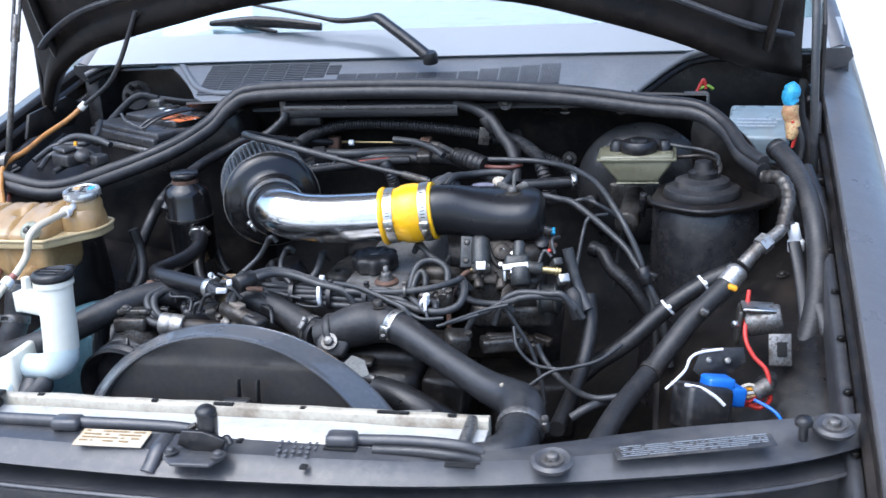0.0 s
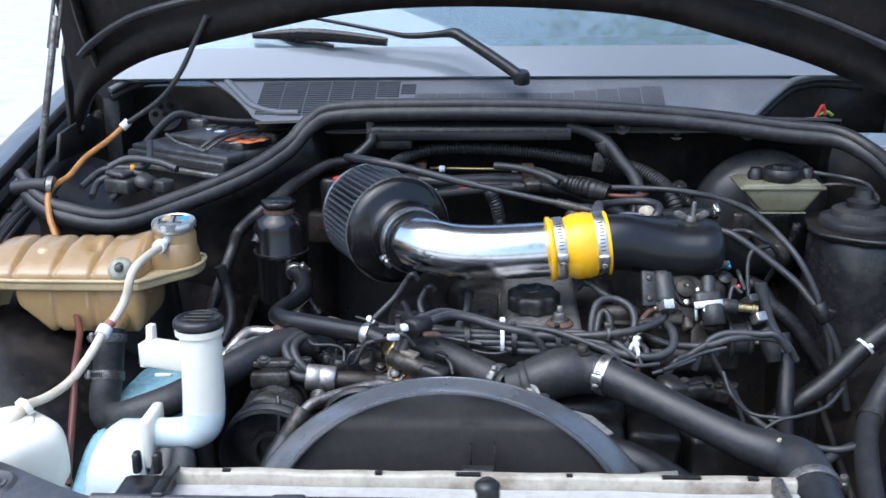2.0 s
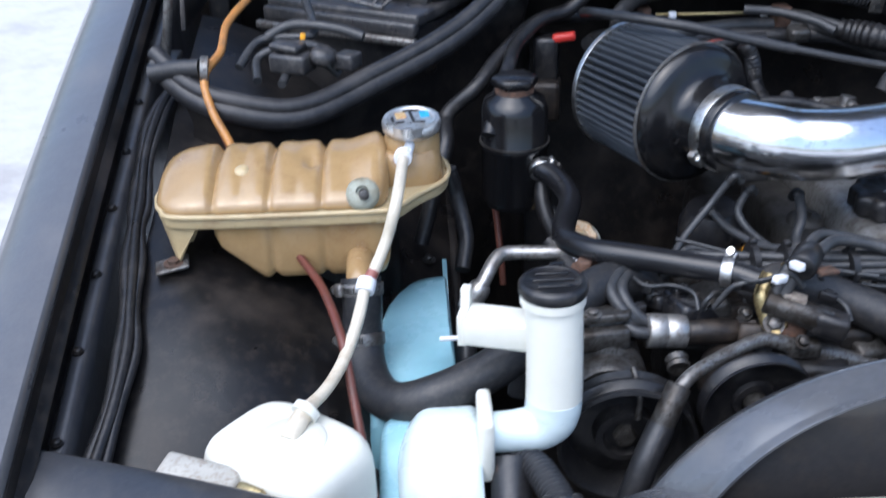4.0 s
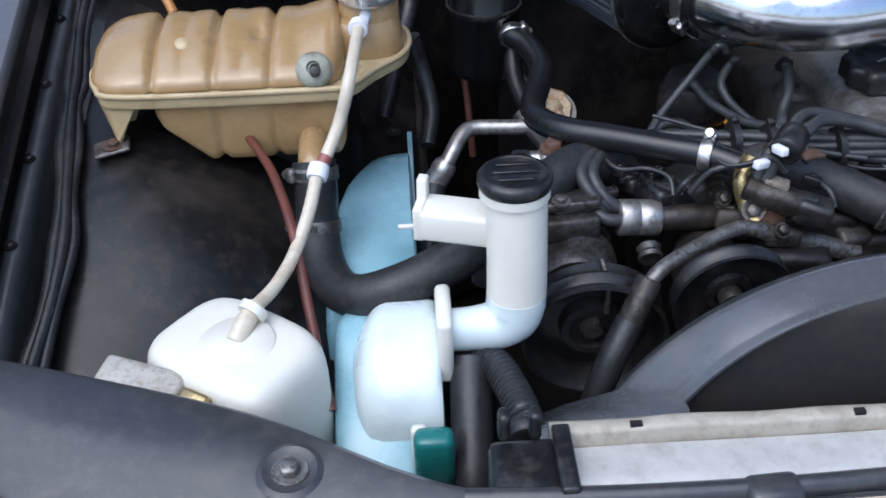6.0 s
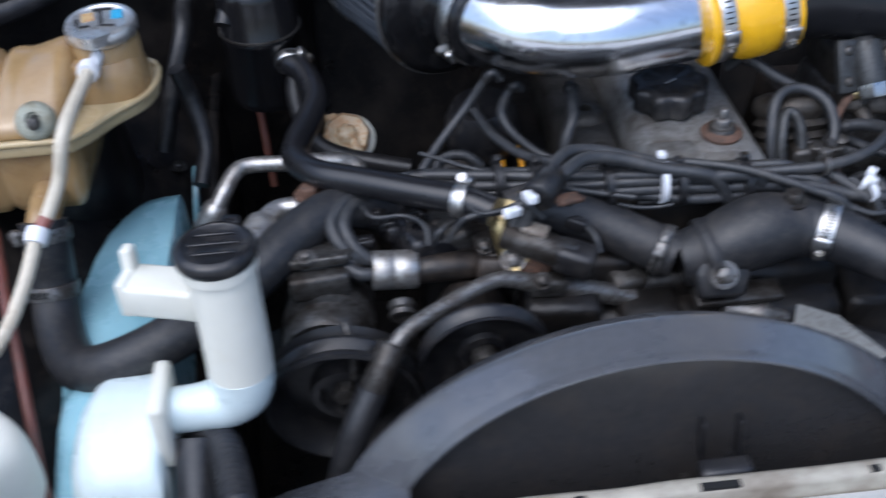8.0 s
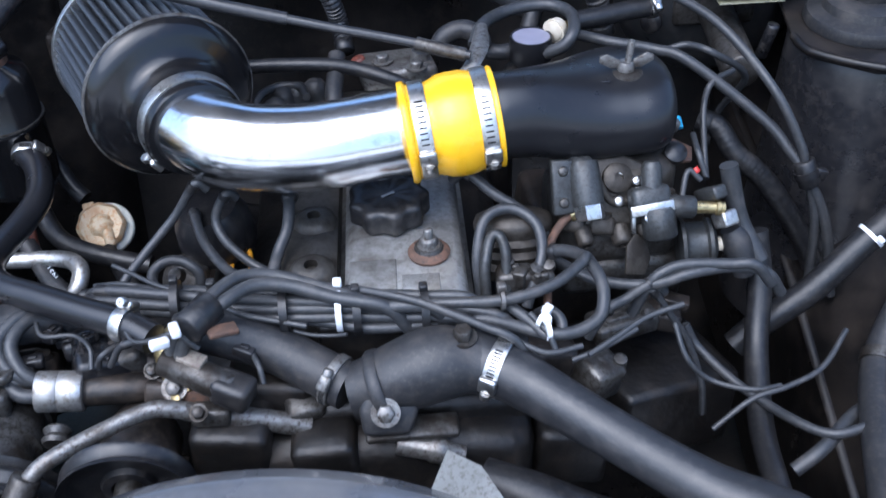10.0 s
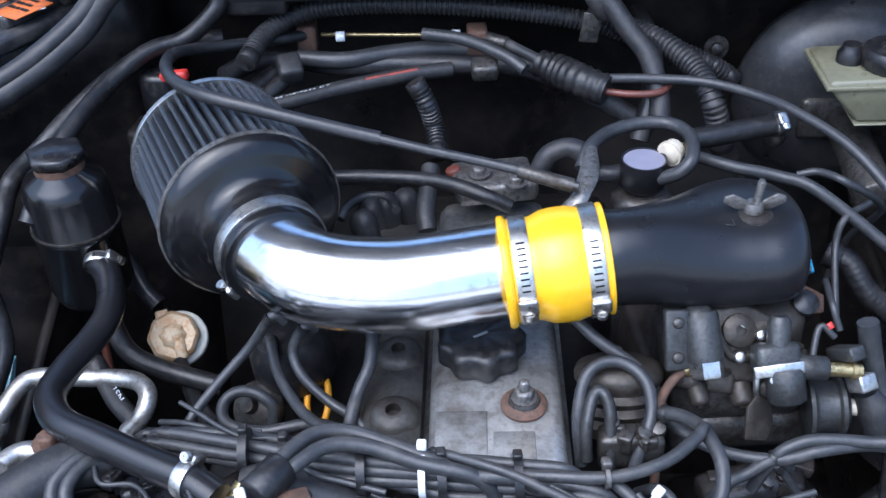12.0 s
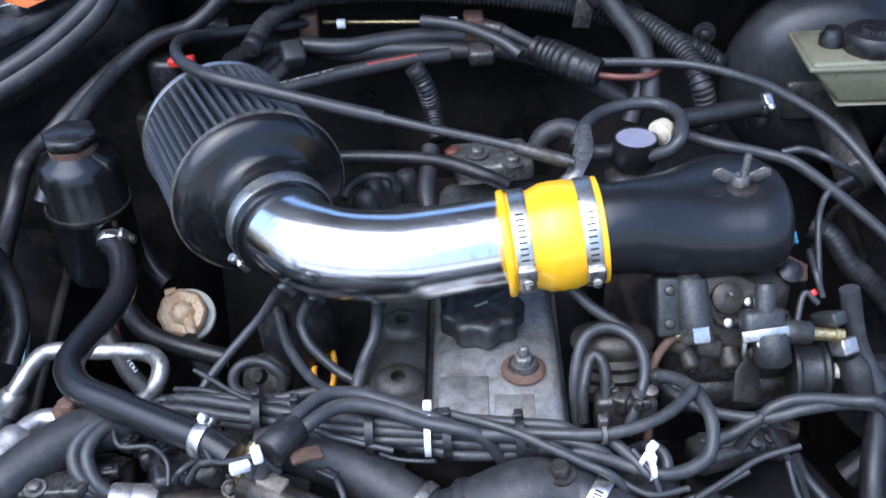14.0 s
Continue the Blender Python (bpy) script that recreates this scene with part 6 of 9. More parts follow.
mf = thing("pipe_coupling", (-0.257, 1.25, 0.737), "bright aluminium crimped coupling with two grey hoses", "coupling")
part("sleeve", lathe([(0, 0), (0.0145, 0), (0.0155, 0.001), (0.0155, 0.016), (0.015, 0.0165), (0.0155, 0.017), (0.0155, 0.034), (0.0145, 0.035), (0, 0.035)], (-0.273, 1.255, 0.741), (1, 0.03, -0.1), 24), "alu", mf, "bright crimped aluminium sleeve")
part("tail", rod((-0.24, 1.256, 0.737), (-0.18, 1.262, 0.732), 0.0115), "grime", mf, "greasy brown pipe tail")
for pts in ([(-0.262, 1.262, 0.745), (-0.279, 1.260, 0.749), (-0.295, 1.265, 0.760), (-0.301, 1.282, 0.770), (-0.289, 1.302, 0.775), (-0.276, 1.312, 0.768)], [(-0.264, 1.258, 0.742), (-0.282, 1.262, 0.755), (-0.2915, 1.279, 0.768), (-0.284, 1.300, 0.772), (-0.272, 1.308, 0.765)], [(-0.266, 1.250, 0.741), (-0.283, 1.249, 0.744), (-0.295, 1.259, 0.748), (-0.297, 1.270, 0.742), (-0.296, 1.275, 0.72)]):
    part("small_hose", tube(pts, 0.0055, 10, 6), "wire", mf)

# ---- engine ----
eng = thing("engine", (0.0, 1.45, 0.4), "grimy longitudinal engine with a dull aluminium rocker cover", "engine")
part("block", box((-0.02, 1.44, 0.52), (0.24, 0.46, 0.36), bevel=0.02), "iron", eng, "oily dark engine block")
# rocker cover: long cast cover with a step on one side
rows = []
for y, s in ((1.292, 0.0), (1.296, 0.7), (1.302, 1.0), (1.40, 1.0), (1.50, 1.0), (1.60, 1.0), (1.625, 0.9), (1.63, 0.3)):
    prof = [(-0.052, 0.0), (-0.052, 0.012), (-0.048, 0.014), (-0.044, 0.05), (-0.037, 0.058), (-0.03, 0.060), (0.045, 0.060), (0.051, 0.057), (0.054, 0.05), (0.057, 0.014), (0.061, 0.012), (0.061, 0.0)]
    rows.append([(0.003 + x * (0.94 + 0.06 * s), y, 0.712 + z * (0.85 + 0.15 * s)) for x, z in prof])
# plate added to darken the cover's front face below the leads
part("head_front", box((0.008, 1.284, 0.716), (0.14, 0.012, 0.10), bevel=0.004), "iron", eng, "black head front, added to darken the strip below the leads")
cover = part("rocker_cover", loft(rows), "cover", eng, "dull stained cast aluminium rocker cover", angle=50)
part("cover_pad", box((-0.018, 1.325, 0.7712), (0.038, 0.045, 0.004), bevel=0.001), "cover", cover)
part("cover_pad", box((0.02, 1.312, 0.7717), (0.03, 0.03, 0.002), bevel=0.0008), "cover", cover)
part("cover_stud", join(lathe([(0, 0), (0.0165, 0), (0.0175, 0.003), (0.015, 0.006), (0.009, 0.0075), (0, 0.0075)], (0.028, 1.352, 0.772), (0, 0, 1), 24)), "rust", cover, "rusty dished washer")
part("washer_top", lathe([(0, 0), (0.0125, 0), (0.011, 0.003), (0, 0.003)], (0.028, 1.352, 0.7782), (0, 0, 1), 20), "castdark", cover)
hex_bolt((0.028, 1.352, 0.7805), (0, 0, 1), 0.0078, 0.007, "castalu", cover, 1.2, 0.009, name="nut")
oc = part("oil_cap", lathe([(0, 0), (0.029, 0), (0.0325, 0.003), (0.0325, 0.019), (0.030, 0.0225), (0.022, 0.0235), (0.020, 0.022), (0, 0.022)], (-0.003, 1.409, 0.774), (0, -0.05, 1), 64, 0.0022, 9, 1), "rubber", eng, "black ribbed oil filler cap")
part("cap_mark", box((-0.003, 1.405, 0.7968), (0.012, 0.0022, 0.0006), (0, 0, 30), bevel=0), "greyink", oc)
rows = []
for y, s in ((1.33, 0.4), (1.336, 1.0), (1.42, 1.0), (1.50, 1.0), (1.56, 0.8)):
    rows.append([(-0.072 + x, y, 0.70 + z * s) for x, z in ((-0.028, 0), (-0.026, 0.042), (-0.02, 0.05), (0.012, 0.052), (0.022, 0.046), (0.024, 0))])
part("side_cover", loft(rows), "side_metal", eng, "grimy lower side casting", angle=50)
for y in (1.365, 1.435):
    part("lug", lathe([(0, 0), (0.02, 0), (0.019, 0.012), (0.012, 0.018), (0.006, 0.018), (0.006, 0.01), (0, 0.01)], (-0.07, y, 0.742), (0, -0.1, 1), 20), "side_metal", eng)
part("timing_cover", box((0.0, 1.262, 0.62), (0.20, 0.05, 0.2), bevel=0.014), "iron", eng, "greasy timing cover")
part("exhaust_side", box((-0.15, 1.42, 0.62), (0.07, 0.3, 0.14), (0, 12, 0), bevel=0.02), "iron", eng)
part("rear_housing", box((0.0, 1.66, 0.62), (0.26, 0.1, 0.24), bevel=0.03), "iron", eng)
part("water_inlet", tube([(0.055, 1.18, 0.69), (0.09, 1.165, 0.688), (0.125, 1.155, 0.675), (0.16, 1.16, 0.65)], 0.02, 16, 5), "rubber", eng, "short black hose stub")
for x, y, z, sx, sy, sz, mt in ((-0.13, 1.235, 0.70, 0.06, 0.05, 0.05, "iron"), (-0.10, 1.27, 0.71, 0.07, 0.05, 0.05, "iron"), (-0.06, 1.225, 0.68, 0.05, 0.04, 0.06, "iron"), (0.13, 1.25, 0.66, 0.06, 0.06, 0.06, "iron"),
                               (0.1, 1.29, 0.70, 0.08, 0.04, 0.05, "grime"), (0.22, 1.36, 0.60, 0.12, 0.12, 0.08, "iron"), (-0.19, 1.36, 0.64, 0.08, 0.1, 0.1, "iron"), (0.19, 1.47, 0.68, 0.14, 0.12, 0.1, "grime")):
    part("casting", box((x, y, z), (sx, sy, sz), (random.uniform(-8, 8), random.uniform(-8, 8), random.uniform(-20, 20)), bevel=0.008), mt, eng)

# thermostat housing and the bypass hose
tm = thing("thermostat_housing", (0.0, 1.24, 0.72), "dusty dark thermostat housing with bolts", "housing")
part("shell", tube([(-0.036, 1.236, 0.738), (-0.02, 1.236, 0.742), (0.006, 1.238, 0.751), (0.028, 1.240, 0.757), (0.05, 1.240, 0.757), (0.068, 1.235, 0.756)], [0.0215, 0.024, 0.0275, 0.0285, 0.025, 0.0222], 20, 6), "rubber_dusty", tm, "matt dusty cast housing")
part("joint_flange", lathe([(0.018, -0.005), (0.0285, -0.005), (0.030, -0.003), (0.030, 0.003), (0.0285, 0.005), (0.018, 0.005)], (-0.014, 1.235, 0.741), (1, 0.05, 0.32), 24), "rubber_dusty", tm, "rough cast joint flange")
part("bolt_ear", prism([(-0.02, -0.016), (0.014, -0.019), (0.022, -0.002), (0.014, 0.018), (-0.012, 0.02), (-0.022, 0.004)], -0.009, 0.007, pose(-0.010, 1.215, 0.7375, 55, 0, 6), 0.004), "rubber_dusty", tm)
hex_bolt((-0.012, 1.206, 0.7445), (0.0, -0.8, 0.58), 0.0068, 0.006, "castalu", tm)
hex_bolt((0.047, 1.240, 0.781), (0, -0.05, 1), 0.0072, 0.008, "castdark", tm, 1.5)
part("lower_lip", box((0.006, 1.218, 0.714), (0.07, 0.02, 0.007), (14, 3, 4), bevel=0.0025), "castdark", tm, "edge of the lower casting")
part("sender", lathe([(0, 0), (0.0085, 0), (0.009, 0.003), (0.009, 0.024), (0.0105, 0.026), (0.0105, 0.036), (0.007, 0.04), (0.006, 0.052), (0, 0.053)], (-0.006, 1.214, 0.703), (1, -0.12, -0.22), 16), "castalu", tm, "grey metal temperature sender")
by = thing("bypass_hose", (-0.1, 1.24, 0.76), "matt brown-black bypass hose with a clamp", "hose")
bpp = [(-0.039, 1.237, 0.742), (-0.064, 1.252, 0.748), (-0.095, 1.268, 0.757), (-0.125, 1.274, 0.768), (-0.147, 1.277, 0.772), (-0.165, 1.276, 0.77)]
part("hose_body", tube(bpp, [0.0185, 0.0185, 0.0185, 0.0185, 0.018, 0.016], 16, 6), "rubber_dusty", by)
band_clamp(by, V(*bpp[0]).lerp(V(*bpp[1]), 0.4), V(*bpp[1]) - V(*bpp[0]), 0.0188, 0.008, (0.3, -1, 0.4), "castalu")
sens = thing("temperature_sensor", (-0.12, 1.22, 0.75), "blocky dark sensor plug with a worn pale label", "sensor")
d = V(0.11, -0.045, -0.02).normalized()
q = [(-0.151, 1.241, 0.768), (-0.121, 1.226, 0.758), (-0.172, 1.248, 0.772)]
part("plug", moved(box((0, 0, 0), (0.03, 0.024, 0.022), bevel=0.005), Matrix.Translation(q[1]) @ pose(0, 0, 0, 0, 12, -22)), "plastic", sens)
part("barrel", rod(q[2], q[1], 0.012), "castdark", sens)
part("label", moved(box((0, 0, 0.0), (0.020, 0.013, 0.0255), bevel=0.0015), Matrix.Translation(q[0]) @ pose(0, 0, 0, 0, 12, -22)), "worn_label", sens, "worn pale sticker")
part("stay", tube([(-0.164, 1.269, 0.785), (-0.175, 1.255, 0.775), (-0.171, 1.245, 0.755), (-0.166, 1.23, 0.745)], 0.006, 8, 5, squash=0.4), "brass", sens, "bent plated bracket")
hex_bolt((-0.166, 1.238, 0.752), (0, -0.7, 0.7), 0.006, 0.005, "castalu", sens)

# ---- intake: chrome pipe, coupler, horn, filter ----
pipe = [(-0.173, 1.464, 0.856), (-0.1593, 1.4376, 0.857), (-0.1545, 1.4285, 0.857)] + [(-0.131, 1.406, 0.857), (-0.105, 1.4, 0.853), (-0.065, 1.397, 0.852), (-0.027, 1.403, 0.852), (0.012, 1.412, 0.852), (0.038, 1.415, 0.852)]
single("intake_pipe", tube(pipe, 0.0352, 40, 10), "chrome", "polished chrome intake pipe with a curved end", "intake pipe")
ca = [(0.0145, 1.408, 0.853), (0.0905, 1.413, 0.861)]
a, b = V(*ca[0]), V(*ca[1])
L = (b - a).length
cpl = thing("silicone_coupler", a.lerp(b, 0.5), "bright yellow silicone coupler clamped onto the intake pipe", "coupler")
prof = [(0.0355, 0), (0.0405, 0), (0.0418, 0.002), (0.0415, 0.005), (0.0385, 0.007), (0.0382, 0.3 * L), (0.0392, 0.34 * L), (0.0418, 0.42 * L), (0.0425, 0.52 * L), (0.0424, 0.66 * L), (0.041, 0.73 * L), (0.0402, 0.77 * L), (0.0402, L - 0.005), (0.0408, L - 0.004), (0.0415, L - 0.002), (0.041, L - 0.0005), (0.039, L), (0.034, L)]
part("sleeve", lathe(prof, a, b - a, 48), "yellow", cpl, "moulded yellow silicone sleeve")
ax = (b - a).normalized()
band_clamp(cpl, a + ax * 0.0145, ax, 0.0387, 0.0125, (0.1, -1, -0.02))
band_clamp(cpl, b - ax * 0.0115, ax, 0.0406, 0.0125, (0.1, -1, -0.2))

horn = thing("intake_horn", (0.17, 1.43, 0.86), "satin black air horn bolted on the carburettor", "air horn")
rows = []
cl = [(0.085, 1.412, 0.860), (0.098, 1.412, 0.862), (0.119, 1.418, 0.860), (0.146, 1.432, 0.852), (0.174, 1.447, 0.847), (0.197, 1.453, 0.846), (0.217, 1.452, 0.846), (0.231, 1.449, 0.846), (0.238, 1.447, 0.846), (0.241, 1.445, 0.846)]
for (x, y, z), (hy, hz, pw) in zip(cl, ((0.0355, 0.0355, 2), (0.0335, 0.034, 2), (0.0355, 0.034, 2.1), (0.0455, 0.035, 2.2), (0.0565, 0.035, 2.3), (0.0605, 0.0345, 2.3), (0.057, 0.0335, 2.3), (0.0475, 0.0305, 2.2), (0.034, 0.024, 2.1), (0.015, 0.011, 2))):
    rows.append(np.ravel([(x, y + p, z + q + (0.002 if q > 0 else -0.002)) for p, q in ring_section(hy, hz, pw, 36)]))
rows = smooth_line(rows, 5).reshape(-1, 36, 3)
part("shell", loft([[tuple(p) for p in r] for r in rows]), "horn", horn, "smooth satin black casting", angle=60)
wn_at = (0.198, 1.438, 0.881)
part("seat", lathe([(0, 0), (0.0145, 0), (0.014, 0.002), (0.010, 0.0032), (0, 0.0032)], (wn_at[0], wn_at[1], 0.8795), (0, -0.05, 1), 24), "castdark", horn, "steel washer")
wg = part("wing_nut", lathe([(0, 0), (0.0075, 0), (0.007, 0.005), (0.0055, 0.0075), (0, 0.0075)], (wn_at[0], wn_at[1], 0.883), (0, 0, 1), 18), "castalu", horn, "plated wing nut")
for s in (-1, 1):
    part("wing", prism([(0.003, 0.0), (0.013, 0.001), (0.0225, 0.0065), (0.022, 0.0115), (0.016, 0.0135), (0.006, 0.008)], -0.0013, 0.0013, Matrix.Translation((wn_at[0], wn_at[1], 0.884)) @ pose(0, 0, 0, 90, 0, 0 if s > 0 else 180) @ pose(0, 0, 0), 0.0006), "castalu", wg)
part("stud", lathe([(0, 0), (0.0028, 0), (0.003, 0.022), (0.0023, 0.024), (0, 0.024)], (wn_at[0] + 0.001, wn_at[1], 0.885), (0.1, 0, 1), 10), "castalu", wg)
for k, (p_, q_) in enumerate((((-0.034, -0.012), (-0.016, -0.016)), ((-0.034, -0.012), (-0.036, 0.016)), ((-0.036, 0.016), (-0.018, 0.014)), ((-0.016, -0.016), (-0.018, 0.014)), ((-0.03, 0.0), (-0.02, -0.001)))):
    part("moulded_mark", rod((wn_at[0] + p_[0], wn_at[1] + p_[1], 0.8815 - abs(p_[0]) * 0.02), (wn_at[0] + q_[0], wn_at[1] + q_[1], 0.8815 - abs(q_[0]) * 0.02), 0.0007), "plastic", horn)
part("neck", lathe([(0, 0), (0.040, 0), (0.040, 0.012), (0.036, 0.015), (0.034, 0.03), (0, 0.03)], (0.197, 1.455, 0.786), (0, 0, 1), 32), "plastic", horn)

fax = V(-0.4575, 0.889, 0.004).normalized()
fc = V(-0.1822, 1.482, 0.856)
af = thing("air_filter", fc + fax * 0.06, "cone air filter with dark pleats and a black rubber base", "air filter")
part("rubber_base", lathe([(0.036, -0.062), (0.0405, -0.062), (0.0418, -0.059), (0.0418, -0.028), (0.0432, -0.021), (0.0465, -0.016), (0.053, -0.0125), (0.061, -0.0105), (0.0665, -0.008), (0.0705, -0.004), (0.0732, 0.001), (0.0738, 0.005), (0.072, 0.007), (0.05, 0.007)], fc, fax, 64), "gloss", af, "flared glossy black rubber base")
part("front_rim", lathe([(0.0733, 0.0025), (0.0748, 0.003), (0.0748, 0.0065), (0.0733, 0.007)], fc, fax, 64), "castalu", af, "thin pale edge of the pleats")
part("inner_mesh", lathe([(0.057, 0.006), (0.054, 0.114), (0, 0.114)], fc, fax, 40), "void", af)
n_pleat = 54
base_m = aim(fc, fax)
sec = []
for k in range(n_pleat * 6):
    a_ = 2 * math.pi * (k + 0.16 * math.sin(k * 1.7)) / (n_pleat * 6)
    o = (0, 0.1, 0.85, 1, 1, 0.8)[k % 6]
    wob = 0.0007 * math.sin(k // 6 * 2.3)
    r0, r1 = 0.0585 + 0.0140 * o + wob, 0.0555 + 0.0140 * o - wob
    sec.append((math.cos(a_) * r0, math.sin(a_) * r0, 0.006, math.cos(a_) * r1, math.sin(a_) * r1, 0.114))
verts = [base_m @ V(*s_[:3]) for s_ in sec] + [base_m @ V(*s_[3:]) for s_ in sec]
n4 = len(sec)
pl = from_lists([tuple(v) for v in verts], [(i, (i + 1) % n4, n4 + (i + 1) % n4, n4 + i) for i in range(n4)])
part("pleated_element", pl, "pleat", af, "dark blue-grey pleated gauze", angle=70)
part("end_cap", lathe([(0.05, 0.113), (0.069, 0.113), (0.0705, 0.115), (0.070, 0.119), (0.066, 0.122), (0, 0.123)], fc, fax, 56), "plastic", af)
part("end_rim", lathe([(0.0685, 0.1105), (0.0712, 0.1105), (0.0718, 0.1125), (0.0714, 0.1165), (0.069, 0.1168)], fc, fax, 64), "steel", af, "bright wire rim")
band_clamp(af, fc - fax * 0.047, fax, 0.042, 0.014, (-0.75, -0.4, -0.6))

# ---- carburettor / throttle body ----
cb = thing("carburettor", (0.20, 1.40, 0.70), "weathered cast alloy carburettor with solenoid, valve and diaphragm", "carburettor")
part("throttle_base", box((0.197, 1.43, 0.715), (0.12, 0.11, 0.035), (0, 0, 4), bevel=0.009), "castdark", cb, "grimy throttle base")
part("main_body", box((0.19, 1.425, 0.752), (0.105, 0.095, 0.055), (0, 0, 4), bevel=0.012), "castdark", cb, "grimy main casting")
part("upper_body", loft([[(0.192 + a * k, 1.438 + b * k, z) for a, b in ring_section(0.052, 0.050, 3.2, 32)] for z, k in ((0.775, 0.98), (0.785, 1.0), (0.80, 1.0), (0.806, 0.97), (0.812, 0.86))]), "carb_metal", cb, "stained tan alloy air flange")
face = part("front_face", prism([(-0.042, -0.030), (0.022, -0.034), (0.036, -0.016), (0.034, 0.012), (0.012, 0.026), (-0.034, 0.024)], -0.006, 0.006, pose(0.184, 1.394, 0.798, 58, 0, 4), 0.003), "carb_metal", cb, "sloping cast front face")
part("round_boss", lathe([(0, 0), (0.013, 0), (0.0125, 0.006), (0.009, 0.008), (0.004, 0.0085), (0.004, 0.006), (0, 0.006)], (0.187, 1.394, 0.806), (0.1, -0.75, 0.6), 24), "carb_metal", face, "round cast boss")
part("face_groove", tube([(0.166, 1.392, 0.824), (0.172, 1.385, 0.806), (0.184, 1.38, 0.791), (0.20, 1.384, 0.793), (0.208, 1.392, 0.806)], 0.0035, 8, 5), "carb_metal", face, "raised casting rib")
for p_ in ((0.1915, 1.3945, 0.812), (0.187, 1.379, 0.793), (0.203, 1.388, 0.806), (0.160, 1.398, 0.82)):
    part("screw", lathe([(0, 0), (0.0046, 0), (0.0046, 0.0022), (0.0034, 0.0036), (0.0007, 0.0036), (0.0007, 0.0024), (0, 0.0024)], p_, (0.05, -0.75, 0.65), 14), "steel", face, "bright slotted screw head")
side = part("side_plate", prism([(-0.010, -0.024), (0.008, -0.024), (0.010, 0.020), (-0.008, 0.022)], -0.0045, 0.0045, pose(0.1395, 1.380, 0.812, 62, 0, 8), 0.002), "carb_light", cb, "grey cover plate with two screws")
for z_, y_ in ((0.8235, 1.383), (0.801, 1.3705)):
    part("screw", lathe([(0, 0), (0.0044, 0), (0.0044, 0.002), (0.003, 0.0034), (0, 0.0032)], (0.140, y_, z_), (0.05, -0.85, 0.5), 12), "castdark", side)
sol = part("solenoid", lathe([(0, -0.036), (0.0125, -0.036), (0.0135, -0.033), (0.0135, -0.004), (0.0125, 0), (0, 0)], (0.1605, 1.370, 0.797), (0.10, -0.62, -0.78), 26), "carb_light", cb, "round grey alloy solenoid body")
part("solenoid_top", lathe([(0, 0), (0.009, 0), (0.010, 0.003), (0.007, 0.006), (0, 0.006)], (0.1555, 1.392, 0.825), (-0.05, 0.3, 1), 18), "carb_light", sol)
part("hex_end", lathe([(0, 0), (0.0125, 0), (0.0125, 0.010), (0.0115, 0.012), (0, 0.0115)], (0.1605, 1.370, 0.797), (0.10, -0.62, -0.78), 6), "steel", sol, "bright hexagonal end")
valve = part("idle_valve", join(lathe([(0, 0), (0.0085, 0), (0.0085, 0.022), (0.006, 0.026), (0, 0.026)], (0.2125, 1.374, 0.803), (0.02, 0.45, 0.9), 20), box((0.2105, 1.372, 0.799), (0.034, 0.022, 0.022), (-36, 0, 8), bevel=0.006)), "carb_light", cb, "grey alloy idle valve")
part("valve_can", lathe([(0, 0), (0.0115, 0), (0.0140, 0.002), (0.0140, 0.024), (0.0125, 0.026), (0, 0.026)], (0.2185, 1.353, 0.772), (-0.10, 0.45, 0.88), 26), "carb_light", valve, "round alloy can")
part("valve_strap", box((0.2105, 1.3585, 0.7985), (0.036, 0.003, 0.009), (-30, -6, 4), bevel=0.001), "steel", valve, "bright plated strap")
part("strap_leg", box((0.1955, 1.358, 0.788), (0.004, 0.004, 0.022), (-20, 0, 4), bevel=0.001), "steel", valve)
for x_ in (0.2065, 0.2185):
    part("screw", lathe([(0, 0), (0.0032, 0), (0.0028, 0.0016), (0, 0.002)], (x_, 1.3555, 0.7915), (0, -0.8, 0.5), 10), "steel", valve)
part("side_cylinder", rod((0.224, 1.366, 0.795), (0.247, 1.366, 0.792), 0.0092, 20), "carb_light", valve, "grey side cylinder")
part("brass_tube", lathe([(0, 0), (0.0052, 0), (0.0052, 0.018), (0.0066, 0.019), (0.0066, 0.022), (0.0052, 0.023), (0.0052, 0.026), (0, 0.026)], (0.246, 1.366, 0.792), (1, 0, -0.1), 16), "brass", valve, "yellow-plated tube end")
dia = part("diaphragm", lathe([(0, 0.0), (0.0215, 0.0), (0.0245, 0.001), (0.0245, 0.004), (0.021, 0.005), (0.0195, 0.008), (0.0195, 0.022), (0.0225, 0.024), (0.0225, 0.027), (0.012, 0.032), (0, 0.033)], (0.240, 1.374, 0.746), (1, -0.05, 0.06), 36), "carb_light", cb, "grey pressed vacuum diaphragm")
part("vacuum_stub", rod((0.272, 1.372, 0.748), (0.283, 1.371, 0.747), 0.0062), "cream_hose", dia, "cream plastic stub")
part("rubber_boot", tube([(0.283, 1.373, 0.762), (0.288, 1.369, 0.752), (0.2925, 1.362, 0.738), (0.295, 1.357, 0.724)], [0.009, 0.0125, 0.012, 0.0085], 16, 5), "rubber_dusty", dia, "grey rubber boot")
con = part("connector", moved(box((0, 0, 0), (0.013, 0.030, 0.011), bevel=0.002), pose(0.2635, 1.379, 0.795, -38, 0, 24)), "carb_light", cb, "grey two-part wiring connector")
part("connector_half", moved(box((0, 0, 0), (0.015, 0.018, 0.013), bevel=0.002), pose(0.2745, 1.366, 0.778, -38, 0, 24)), "alu", con, "pale connector half")
